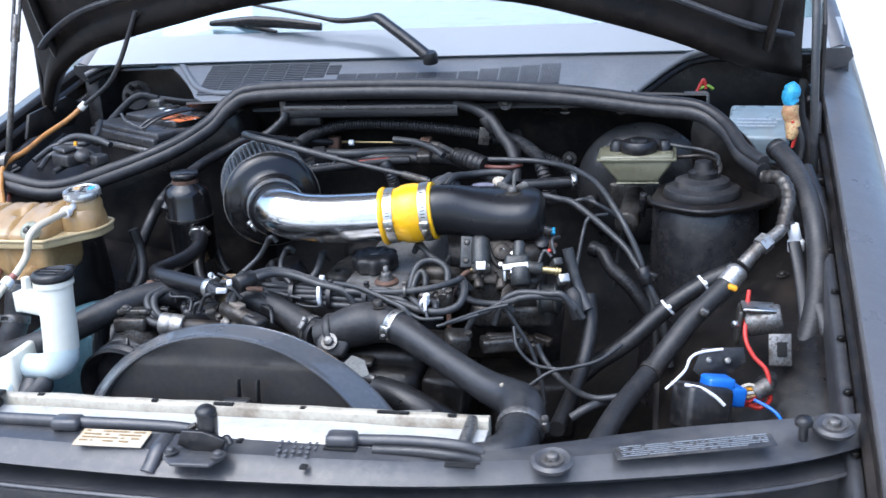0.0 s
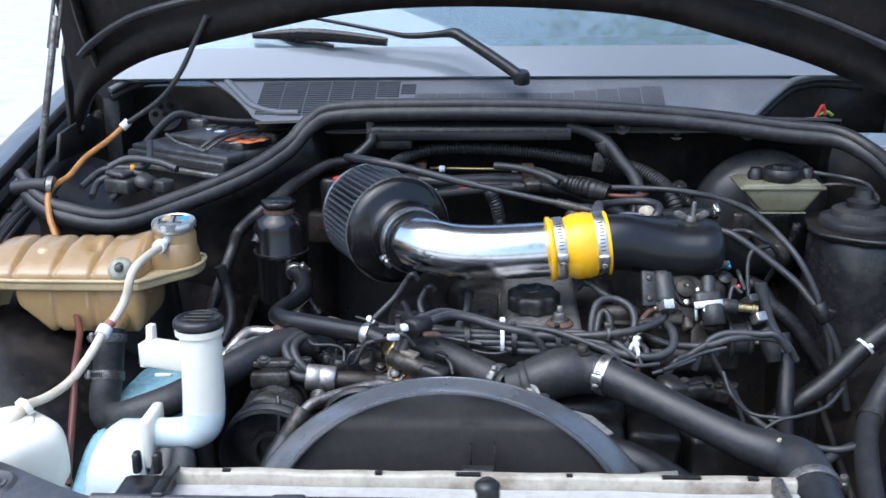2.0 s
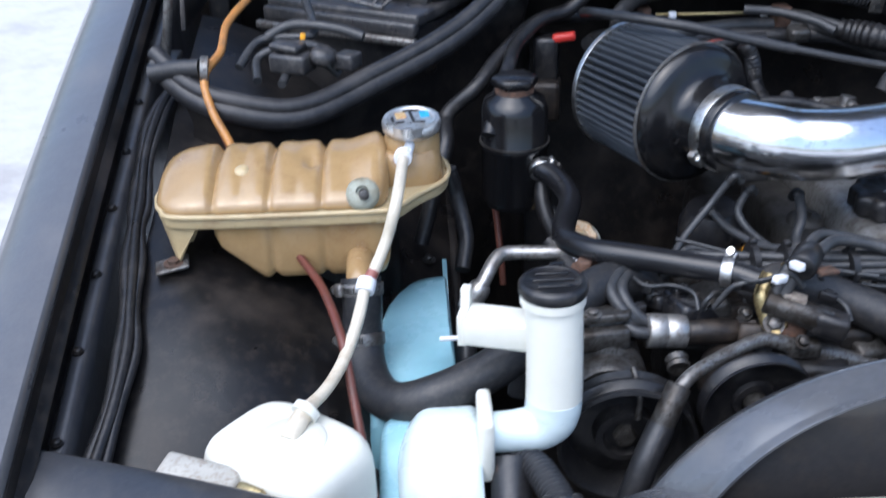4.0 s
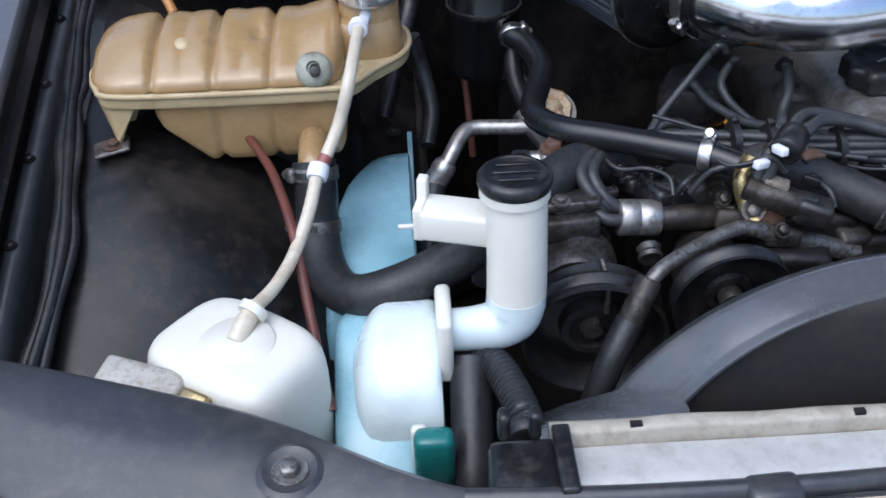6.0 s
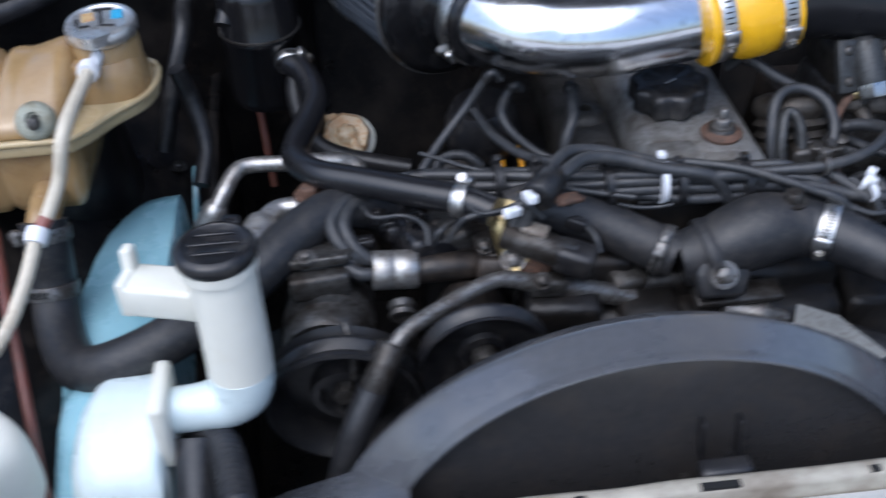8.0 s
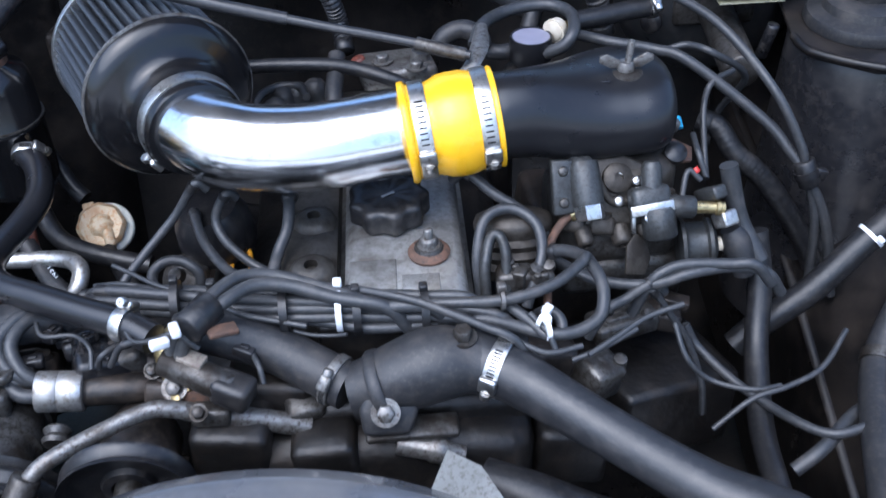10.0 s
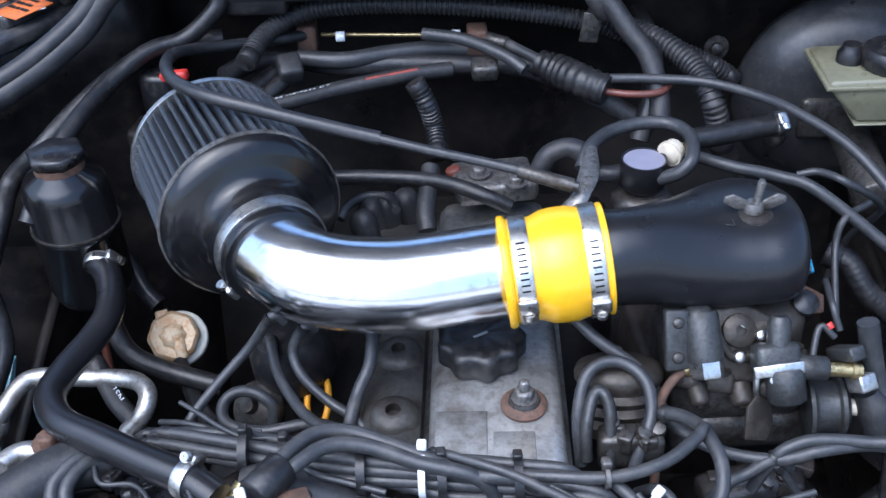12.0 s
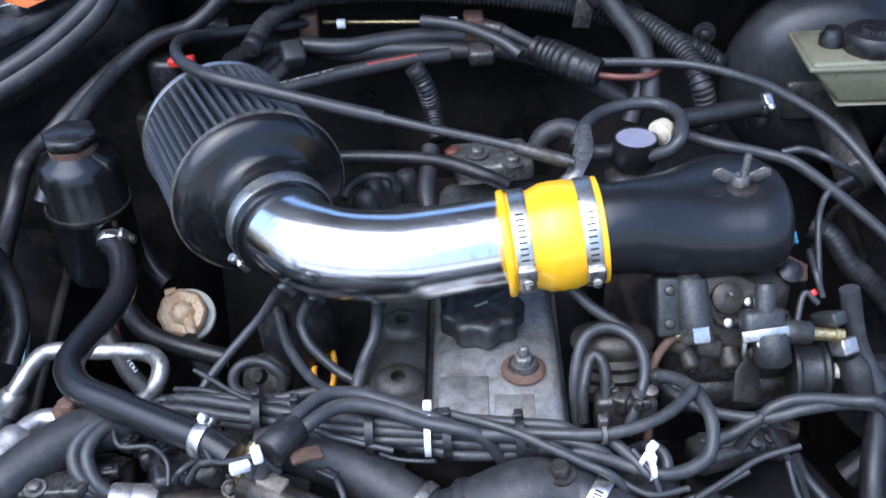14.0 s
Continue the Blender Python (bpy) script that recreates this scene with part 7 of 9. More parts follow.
for a_, b_, c_ in (((0.257, 1.388, 0.803), (0.246, 1.392, 0.81), (0.238, 1.374, 0.79)), ((0.261, 1.392, 0.806), (0.256, 1.404, 0.822), (0.262, 1.44, 0.815))):
    part("lead", tube([a_, b_, c_], 0.0026, 8, 5), "wire", con, "grey wire")
part("red_sleeve", rod((0.2545, 1.391, 0.8085), (0.252, 1.394, 0.8115), 0.0028), "red", con)
for a_, b_, r_ in (((0.156, 1.372, 0.772), (0.1585, 1.357, 0.764), 0.0072), ((0.188, 1.374, 0.770), (0.1905, 1.357, 0.760), 0.0088), ((0.235, 1.44, 0.800), (0.252, 1.446, 0.797), 0.006)):
    part("stub", lathe([(0, 0), (r_, 0), (r_, 0.014), (r_ * 0.7, 0.0165), (r_ * 0.55, 0.0165), (r_ * 0.55, 0.012), (0, 0.012)], a_, V(*b_) - V(*a_), 18), "carb_metal", cb, "open cast stub")
part("choke_lever", prism([(-0.012, -0.016), (0.006, -0.018), (0.012, -0.004), (0.008, 0.012), (-0.002, 0.018), (-0.010, 0.008)], -0.0016, 0.0016, pose(0.2005, 1.354, 0.756, 60, 10, 14), 0.0008), "carb_metal", cb, "dull pressed choke lever")
part("top_bracket", prism([(-0.022, -0.012), (0.018, -0.014), (0.026, 0.0), (0.012, 0.014), (-0.018, 0.012)], -0.0015, 0.0015, pose(0.236, 1.425, 0.808, 20, 6, 20), 0.0008), "rust", cb, "rusty pressed bracket")
part("bracket_knob", lathe([(0, 0), (0.009, 0), (0.010, 0.003), (0.010, 0.008), (0.006, 0.011), (0, 0.011)], (0.240, 1.418, 0.809), (0.1, -0.5, 0.85), 18), "rubber", cb)
part("top_fitting", box((0.2435, 1.447, 0.822), (0.014, 0.012, 0.012), (0, 20, 10), bevel=0.003), "castalu", cb, "corroded fitting")
part("blue_tip", rod((0.2515, 1.458, 0.822), (0.2525, 1.449, 0.816), 0.0034), "cyan", cb, "light blue hose tip")
part("heat_pipe", tube([(0.148, 1.373, 0.788), (0.138, 1.366, 0.784), (0.129, 1.357, 0.775), (0.1235, 1.343, 0.762), (0.122, 1.325, 0.742), (0.122, 1.32, 0.72)], 0.0036, 10, 6), "rust", cb, "thin rusty pipe")
part("pipe_union", rod((0.1455, 1.373, 0.7865), (0.152, 1.374, 0.7885), 0.0062), "brass", cb)
for k_, p_ in enumerate(((0.150, 1.378, 0.775), (0.174, 1.376, 0.772), (0.214, 1.378, 0.762), (0.228, 1.39, 0.782))):
    lump_at = pose(*p_, -28, 6 * (k_ - 1), 12 * (k_ - 2))
    part("casting", moved(join(box((0, 0, 0), (0.022, 0.018, 0.016), bevel=0.004), lathe([(0, 0), (0.006, 0), (0.0055, 0.004), (0, 0.005)], (0.002, -0.003, 0.007), (0, -0.3, 1), 12)), lump_at), "carb_metal", cb, "small stained casting")

rg = thing("engine_mount_ring", (0.10, 1.36, 0.72), "weathered grey ribbed cast drum beside the rocker cover", "casting")
part("drum", lathe([(0, -0.045), (0.030, -0.045), (0.033, -0.036), (0.029, -0.031), (0.033, -0.026), (0.029, -0.021), (0.033, -0.016), (0.029, -0.011), (0.033, -0.005), (0.0335, 0.0), (0.031, 0.006), (0.024, 0.009), (0, 0.010)], (0.100, 1.384, 0.776), (0.0, 0.42, 0.9), 32), "carb_metal", rg, "ribbed cast drum")
part("top_bolt", lathe([(0, 0), (0.0055, 0), (0.0055, 0.004), (0, 0.005)], (0.0975, 1.392, 0.788), (0, 0.3, 1), 6), "castalu", rg)
part("yoke", tube([(0.0715, 1.320, 0.750), (0.0715, 1.330, 0.772), (0.0765, 1.344, 0.788), (0.083, 1.347, 0.791), (0.0885, 1.338, 0.783), (0.0885, 1.325, 0.762), (0.088, 1.318, 0.745)], 0.0066, 10, 6, squash=0.7), "carb_light", rg, "bent pale cast yoke")
part("lead", tube([(0.068, 1.322, 0.742), (0.066, 1.338, 0.775), (0.073, 1.357, 0.797), (0.088, 1.366, 0.802), (0.104, 1.364, 0.800), (0.116, 1.352, 0.793), (0.118, 1.336, 0.779), (0.110, 1.32, 0.762), (0.103, 1.31, 0.745)], 0.0046, 10, 6), "wire", rg, "grey lead looping over the drum")

# distributor and vacuum advance
di = thing("distributor", (-0.15, 1.42, 0.66), "dusty grey distributor with a vacuum capsule", "distributor")
q = [(-0.16, 1.454, 0.72), (-0.187, 1.422, 0.705), (-0.148, 1.48, 0.73)]
part("cap", lathe([(0, 0), (0.034, 0), (0.036, 0.01), (0.034, 0.03), (0.026, 0.045), (0, 0.048)], q[0], (-0.1, -0.1, 1), 24), "plastic", di)
part("vacuum_capsule", lathe([(0, 0), (0.02, 0), (0.023, 0.004), (0.023, 0.008), (0.018, 0.014), (0.007, 0.018), (0.006, 0.026), (0, 0.026)], V(*q[1]), (-0.3, -0.6, 0.75), 26), "castdark", di)
part("loop_hose", tube([(-0.172, 1.395, 0.715), (-0.171, 1.399, 0.73), (-0.184, 1.404, 0.74), (-0.2, 1.405, 0.74), (-0.21, 1.396, 0.735), (-0.204, 1.38, 0.73), (-0.175, 1.371, 0.73), (-0.135, 1.374, 0.735), (-0.102, 1.358, 0.74)], 0.0048, 10, 6), "wire", di)
dp = thing("dipstick", (-0.146, 1.44, 0.7), "dipstick with a yellow pull ring", "dipstick")
ringc = V(*(-0.139, 1.421, 0.715))
tor = [tuple(ringc + V(0.012 * math.cos(t) * 0.75, 0.019 * math.sin(t), 0.012 * math.sin(t))) for t in np.linspace(0, 2 * math.pi, 13)]
part("ring", tube(tor, 0.0028, 8, 4), "amber_ring", dp, "yellow plastic pull ring")
part("rod", rod(tuple(ringc + V(0, -0.019, -0.012)), tuple(ringc + V(-0.004, 0.0, -0.09)), 0.003), "castdark", dp)

# ---- plug leads along the front of the engine ----
def lead(pts, r, label="grey-black plug lead tied into a bundle", mat="wire", group="plug leads", name="plug_lead"):
    ob = thing(name, pts[len(pts) // 2], label, "cable", group)
    r *= 0.86
    first, last = Vector(pts[0]) - Vector(pts[1]), Vector(pts[-1]) - Vector(pts[-2])
    run = [tuple(Vector(pts[0]) + first.normalized() * 0.016 + Vector((0, 0.002, -0.020)))] + [tuple(p) for p in pts] + [tuple(Vector(pts[-1]) + last.normalized() * 0.016 + Vector((0, 0.002, -0.020)))]
    part("sheath", tube(run, r, 12, 6), mat, ob)
    a, b = Vector(pts[0]), Vector(pts[1])
    part("end_boot", tube([a, a.lerp(b, 0.12), a.lerp(b, 0.22)], [r * 1.35, r * 1.3, r * 1.1], 12, 3), "rubber", ob, "black rubber end boot")
    return ob
lead([(-0.234, 1.327, 0.775), (-0.179, 1.31, 0.782), (-0.133, 1.297, 0.785), (-0.076, 1.285, 0.788), (-0.037, 1.277, 0.79), (0.001, 1.272, 0.79), (0.039, 1.269, 0.79), (0.082, 1.263, 0.795), (0.117, 1.273, 0.798), (0.14, 1.292, 0.8), (0.146, 1.301, 0.8)], 0.0052)
lead([(-0.242, 1.322, 0.77), (-0.179, 1.304, 0.776), (-0.116, 1.289, 0.78), (-0.068, 1.28, 0.784), (-0.018, 1.274, 0.786), (0.031, 1.27, 0.786), (0.061, 1.264, 0.785), (0.079, 1.26, 0.78)], 0.005)
lead([(-0.235, 1.322, 0.762), (-0.171, 1.301, 0.77), (-0.108, 1.283, 0.775), (-0.053, 1.276, 0.778), (0.001, 1.271, 0.778), (0.05, 1.265, 0.776)], 0.005)
lead([(-0.25, 1.336, 0.764), (-0.193, 1.329, 0.772), (-0.135, 1.311, 0.78), (-0.085, 1.298, 0.785), (-0.037, 1.286, 0.79), (-0.006, 1.283, 0.79), (0.024, 1.279, 0.79), (0.054, 1.274, 0.79)], 0.005)
lead([(-0.102, 1.291, 0.77), (-0.053, 1.277, 0.772), (-0.018, 1.269, 0.77), (0.039, 1.27, 0.77), (0.069, 1.268, 0.77)], 0.0052)
lead([(0.126, 1.335, 0.78), (0.142, 1.318, 0.79), (0.151, 1.294, 0.795), (0.155, 1.273, 0.79), (0.15, 1.255, 0.78), (0.133, 1.246, 0.775), (0.114, 1.244, 0.775), (0.094, 1.252, 0.775), (0.061, 1.26, 0.78)], 0.0058, "thick grey-black lead looping round the carburettor")
lead([(-0.155, 1.251, 0.8), (-0.137, 1.264, 0.81), (-0.117, 1.289, 0.81), (-0.095, 1.297, 0.805), (-0.068, 1.291, 0.8), (-0.037, 1.28, 0.795), (-0.014, 1.271, 0.79), (0.024, 1.268, 0.788)], 0.0062, "thick arched grey-black cable over the bundle")
lead([(-0.147, 1.248, 0.8), (-0.125, 1.261, 0.81), (-0.105, 1.279, 0.81), (-0.079, 1.283, 0.805), (-0.044, 1.275, 0.797), (-0.007, 1.269, 0.79)], 0.0062, "thick arched grey-black cable over the bundle")
lead([(-0.037, 1.289, 0.792), (-0.014, 1.278, 0.797), (0.016, 1.265, 0.797), (0.041, 1.253, 0.793), (0.063, 1.244, 0.787), (0.084, 1.236, 0.78)], 0.0038, "thin black wire crossing the bundle")
lead([(0.08, 1.27, 0.785), (0.097, 1.255, 0.78), (0.109, 1.243, 0.775), (0.12, 1.246, 0.775), (0.12, 1.255, 0.78), (0.112, 1.265, 0.78)], 0.005, "short black looped lead with a white tie")
lead([(0.128, 1.349, 0.76), (0.16, 1.32, 0.76), (0.199, 1.304, 0.765), (0.228, 1.302, 0.775), (0.263, 1.307, 0.775), (0.291, 1.304, 0.77)], 0.0052, "grey-black lead behind the carburettor")
lead([(0.199, 1.305, 0.765), (0.21, 1.307, 0.775), (0.228, 1.308, 0.78), (0.261, 1.305, 0.78), (0.28, 1.302, 0.78)], 0.0052, "grey-black lead behind the carburettor")
lead([(0.164, 1.294, 0.75), (0.18, 1.3, 0.755), (0.199, 1.304, 0.765)], 0.005, "grey-black lead behind the carburettor")
lead([(0.201, 1.303, 0.76), (0.22, 1.304, 0.73), (0.237, 1.302, 0.7), (0.25, 1.294, 0.66)], 0.0035, "thin wire hanging beside the engine")
lead([(-0.139, 1.414, 0.8), (-0.15, 1.41, 0.78), (-0.143, 1.397, 0.765), (-0.123, 1.384, 0.75), (-0.105, 1.373, 0.745), (-0.093, 1.359, 0.745)], 0.0048, "plug lead rising to the intake pipe")
lead([(-0.16, 1.403, 0.82), (-0.181, 1.403, 0.79), (-0.209, 1.385, 0.765), (-0.227, 1.363, 0.75)], 0.0045, "straight dark stay wire below the filter")
lead([(-0.173, 1.433, 0.77), (-0.161, 1.397, 0.765), (-0.139, 1.359, 0.765), (-0.113, 1.324, 0.775)], 0.005, "plug lead from the distributor")
lead([(0.064, 1.411, 0.81), (0.084, 1.393, 0.8), (0.105, 1.381, 0.79), (0.121, 1.37, 0.78)], 0.0055, "black lead running down from the coupler")
lead([(-0.087, 1.421, 0.79), (-0.089, 1.398, 0.775), (-0.098, 1.382, 0.76), (-0.103, 1.361, 0.75)], 0.006, "dark lead beside the rocker cover")
lead([(-0.199, 1.252, 0.785), (-0.174, 1.247, 0.792), (-0.157, 1.243, 0.8)], 0.003, "thin wire to the white connectors")
def cable_tie(at, axis, r, mat="white_tie", label="white nylon cable tie round the plug leads", width=0.005, squash=1.0, head=(0, 0.2, 1)):
    t = thing("cable_tie", at, label, "cable tie", "cable ties")
    ax_ = Vector(axis).normalized()
    w = width / 2
    bm = lathe([(r, -w), (r + 0.0012, -w), (r + 0.0012, w), (r, w)], (0, 0, 0), (0, 0, 1), 24)
    bmesh.ops.scale(bm, vec=(1, squash, 1), verts=bm.verts)
    part("strap", moved(bm, aim(at, ax_)), mat, t)
    h_ = Vector(head)
    h_ = (h_ - ax_ * h_.dot(ax_)).normalized()
    part("head", moved(box((0, 0, 0), (0.0075, 0.006, 0.0065), bevel=0.0012), Matrix.Translation(Vector(at) + h_ * (r * 1.0 + 0.003)) @ ax_.to_track_quat("Z", "Y").to_matrix().to_4x4()), mat, t)
    return t


tie = [(-0.043, 1.282, 0.782), (0.078, 1.264, 0.795), (0.107, 1.251, 0.785), (0.109, 1.244, 0.78), (-0.167, 1.234, 0.8), (-0.154, 1.234, 0.812)]
cable_tie(tie[0], (1, 0, 0), 0.0175, width=0.0045)
cable_tie(tie[1], (1, 0.1, 0), 0.0072, "castalu", "grey clip round a plug lead", 0.003)
cable_tie(tie[2], (0.6, -0.5, -0.2), 0.0063, width=0.0035)
cable_tie(tie[3], (1, 0.2, 0), 0.0066, width=0.0035)
for p in [(-0.168, 1.303, 0.779), (-0.139, 1.296, 0.779), (-0.085, 1.285, 0.779), (-0.03, 1.279, 0.779), (0.021, 1.276, 0.779)]:
    cable_tie(p, (1, 0.05, 0), 0.0165, "rubber", "black cable clip round the plug leads", 0.006)
wc = thing("wiring_plug", tie[5], "pair of white wiring plugs on a brown clip", "wiring connector")
part("plug", moved(box((0, 0, 0), (0.007, 0.014, 0.007), bevel=0.0015), Matrix.Translation(tie[4]) @ pose(0, 0, 0, -10, 0, -60)), "white_tie", wc)
part("plug", moved(box((0, 0, 0), (0.007, 0.014, 0.007), bevel=0.0015), Matrix.Translation(tie[5]) @ pose(0, 0, 0, -10, 0, 20)), "white_tie", wc)
part("sleeve", rod(tuple(V(*tie[5]) + V(0.006, 0.006, -0.006)), tuple(V(*tie[5]) + V(0.022, 0.03, -0.004)), 0.0125), "rubber", wc)
part("clip", box(tuple(V(*tie[5]) + V(0.03, 0.01, -0.012)), (0.022, 0.012, 0.004), (0, 10, 25), bevel=0.0012), "rust", wc, "brown plated clip")

# dirty castings, brackets, connectors and fine wiring in front of the engine
def lump(at, size, turn, mat, parent, cuts=3, seed=0):
    """An uneven casting: a bevelled block with steps and bosses on it."""
    rnd = random.Random(seed)
    block = part("casting", moved(box((0, 0, 0), size, bevel=min(size) * 0.22), pose(*at, *turn)), mat, parent)
    for k in range(cuts):
        p = [rnd.uniform(-0.4, 0.4) * s for s in size]
        if k % 2:
            part("boss", moved(lathe([(0, 0), (min(size) * 0.28, 0), (min(size) * 0.26, size[2] * 0.3), (min(size) * 0.12, size[2] * 0.34), (0, size[2] * 0.3)], (p[0], p[1], size[2] * 0.42), (rnd.uniform(-0.3, 0.3), rnd.uniform(-0.4, 0.1), 1), 12), pose(*at, *turn)), mat, block)
        else:
            part("step", moved(box((p[0], p[1], size[2] * 0.35), (size[0] * rnd.uniform(0.3, 0.6), size[1] * rnd.uniform(0.3, 0.6), size[2] * 0.5), (0, 0, rnd.uniform(-30, 30)), bevel=min(size) * 0.08), pose(*at, *turn)), mat, block)
    return block


for k, (p_, size, turn, mt) in enumerate((
        ((-0.192, 1.287, 0.735), (0.07, 0.035, 0.025), (-15, 5, 10), "grime"), ((-0.226, 1.293, 0.738), (0.03, 0.03, 0.02), (-20, 0, 30), "castdark"),
        ((-0.149, 1.246, 0.742), (0.028, 0.022, 0.022), (-20, 10, 0), "rust"), ((-0.174, 1.252, 0.735), (0.035, 0.025, 0.02), (-25, 0, -10), "grime"),
        ((-0.291, 1.282, 0.73), (0.05, 0.04, 0.02), (-10, 0, 8), "grime"), ((-0.247, 1.304, 0.745), (0.035, 0.03, 0.016), (-15, 0, 25), "plastic"),
        ((-0.166, 1.301, 0.75), (0.04, 0.03, 0.015), (-10, 0, 40), "grime"), ((-0.321, 1.264, 0.725), (0.03, 0.03, 0.03), (0, 0, 15), "castdark"),
        ((0.153, 1.242, 0.735), (0.026, 0.02, 0.02), (0, 0, 20), "castdark"),
        ((0.19, 1.345, 0.69), (0.06, 0.03, 0.02), (0, 0, 18), "castdark"), ((0.222, 1.366, 0.68), (0.05, 0.03, 0.02), (0, 10, -10), "grime"),
        ((0.116, 1.326, 0.76), (0.02, 0.02, 0.02), (0, 0, 10), "castdark"), ((0.095, 1.328, 0.755), (0.03, 0.02, 0.03), (0, 0, 0), "castdark"))):
    lump(p_, size, turn, mt, eng, 3 + k % 3, k)
for p_, mt in (((-0.219, 1.291, 0.752), "grime"), ((-0.185, 1.258, 0.752), "castdark"), ((-0.147, 1.217, 0.746), "castdark")):
    hex_bolt(p_, (0.1, -0.6, 0.8), 0.0048, 0.005, mt, eng, 1.4)
fine = [[(-0.278, 1.302, 0.77), (-0.268, 1.284, 0.77), (-0.245, 1.283, 0.77), (-0.23, 1.268, 0.77), (-0.228, 1.255, 0.76)], [(-0.225, 1.262, 0.755), (-0.219, 1.258, 0.77), (-0.205, 1.271, 0.77), (-0.179, 1.274, 0.77), (-0.155, 1.269, 0.785)],
        [(-0.199, 1.262, 0.794), (-0.19, 1.248, 0.792), (-0.178, 1.243, 0.795), (-0.167, 1.24, 0.80)], [(-0.156, 1.278, 0.775), (-0.166, 1.26, 0.775), (-0.166, 1.253, 0.765), (-0.152, 1.248, 0.76), (-0.156, 1.236, 0.75)],
        [(-0.12, 1.263, 0.785), (-0.113, 1.261, 0.77), (-0.103, 1.242, 0.765), (-0.1, 1.233, 0.755)], [(-0.078, 1.272, 0.77), (-0.064, 1.268, 0.768), (-0.049, 1.266, 0.768), (-0.038, 1.262, 0.772)],
        [(-0.226, 1.353, 0.78), (-0.209, 1.341, 0.78), (-0.189, 1.326, 0.78), (-0.168, 1.316, 0.78), (-0.14, 1.316, 0.78), (-0.124, 1.305, 0.78)], [(-0.245, 1.353, 0.76), (-0.219, 1.341, 0.77), (-0.192, 1.333, 0.77), (-0.163, 1.331, 0.77)]]
for k, w_ in enumerate(fine):
    hose("wiring_branch", w_, (0.0019, 0.0023, 0.0016)[k % 3], "brass" if k == 3 else "wire", "thin dusty wire among the engine parts" if k != 3 else "bent yellow-plated wire stay", "cable", "thin wires", n=8)
for k, (p_, turn) in enumerate(zip([(-0.237, 1.288, 0.762), (-0.22, 1.272, 0.752), (-0.265, 1.295, 0.762), (-0.114, 1.256, 0.768), (-0.278, 1.276, 0.752), (-0.166, 1.287, 0.762)], ((0, 0, 30), (10, 0, -40), (0, 10, 70), (0, 15, -20), (0, 0, 10), (10, 0, 60)))):
    cn = thing("wire_connector", p_, "small dusty black wiring connector", "wiring connector", "small connectors")
    part("shell", moved(box((0, 0, 0), (0.016, 0.010, 0.009), bevel=0.0015), pose(*p_, *turn)), "plastic", cn)
    part("latch", moved(box((0, 0, 0.005), (0.007, 0.004, 0.002), bevel=0.0006), pose(*p_, *turn)), "plastic", cn)

wires = [[(-0.133, 1.289, 0.785), (-0.115, 1.277, 0.785), (-0.093, 1.272, 0.782), (-0.067, 1.265, 0.78)],
         [(0.042, 1.265, 0.785), (0.067, 1.251, 0.78), (0.087, 1.239, 0.775), (0.108, 1.23, 0.77), (0.134, 1.235, 0.77)], [(0.098, 1.257, 0.785), (0.109, 1.241, 0.78), (0.114, 1.233, 0.77)], [(0.217, 1.285, 0.74), (0.224, 1.265, 0.72), (0.244, 1.259, 0.7), (0.273, 1.246, 0.7), (0.297, 1.248, 0.7)],
         [(0.239, 1.226, 0.68), (0.27, 1.236, 0.7), (0.299, 1.242, 0.705), (0.33, 1.255, 0.71), (0.358, 1.285, 0.72)], [(0.138, 1.23, 0.765), (0.162, 1.243, 0.77), (0.186, 1.256, 0.775), (0.214, 1.262, 0.78)], [(0.126, 1.231, 0.76), (0.148, 1.236, 0.765), (0.177, 1.249, 0.77)]]
for w_ in wires:
    hose("wiring_branch", w_, 0.0024, "wire", "thin dusty black wire among the engine parts", "cable", "thin wires", n=7)
for (p_, sz, tn, mt, lb) in (((-0.228, 1.281, 0.74), (0.045, 0.04, 0.035), (0, 12, 20), "plastic", "black angular plastic bracket block"), ((-0.208, 1.288, 0.745), (0.03, 0.04, 0.03), (10, -20, 5), "castdark", "grimy metal bracket block"),
                         ((-0.304, 1.267, 0.745), (0.055, 0.03, 0.02), (0, 5, 8), "castdark", "grimy compressor port block"), ((-0.075, 1.247, 0.715), (0.03, 0.025, 0.02), (20, 0, 15), "castdark", "small grimy metal bracket block"),
                         ((0.148, 1.239, 0.735), (0.03, 0.03, 0.03), (10, 10, 30), "castdark", "small grimy metal fitting")):
    single("bracket_block", box(p_, sz, tn, bevel=0.005), mt, lb, "bracket", "bracket blocks")

# ---- right-hand side of the bay ----
tw = thing("strut_tower", (0.47, 1.57, 0.5), "black painted suspension strut tower with a top plate", "strut tower")
part("tower", lathe([(0.105, 0.0), (0.098, 0.06), (0.086, 0.16), (0.080, 0.26), (0.078, 0.30), (0.072, 0.312), (0, 0.314)], (0.468, 1.575, 0.52), (0, 0, 1), 40), "tower", tw, "smooth black pressed tower")
pl = [(0.385, 1.56), (0.392, 1.528), (0.44, 1.492), (0.48, 1.488), (0.552, 1.535), (0.565, 1.575), (0.545, 1.65), (0.46, 1.685), (0.40, 1.65)]
part("top_plate", join(prism(pl, 0.832, 0.838, None, 0.0015), tube([(x, y, 0.840) for x, y in pl[:6]], 0.004, 8, 4)), "inner", tw, "flat steel plate with raised edge")
part("rubber_mount", lathe([(0, 0), (0.055, 0), (0.058, 0.006), (0.055, 0.014), (0.042, 0.018), (0.040, 0.026), (0.03, 0.030), (0.026, 0.030), (0, 0.031)], (0.462, 1.585, 0.836), (0, 0, 1), 32), "rubber_dusty", tw, "dusty round rubber mount")
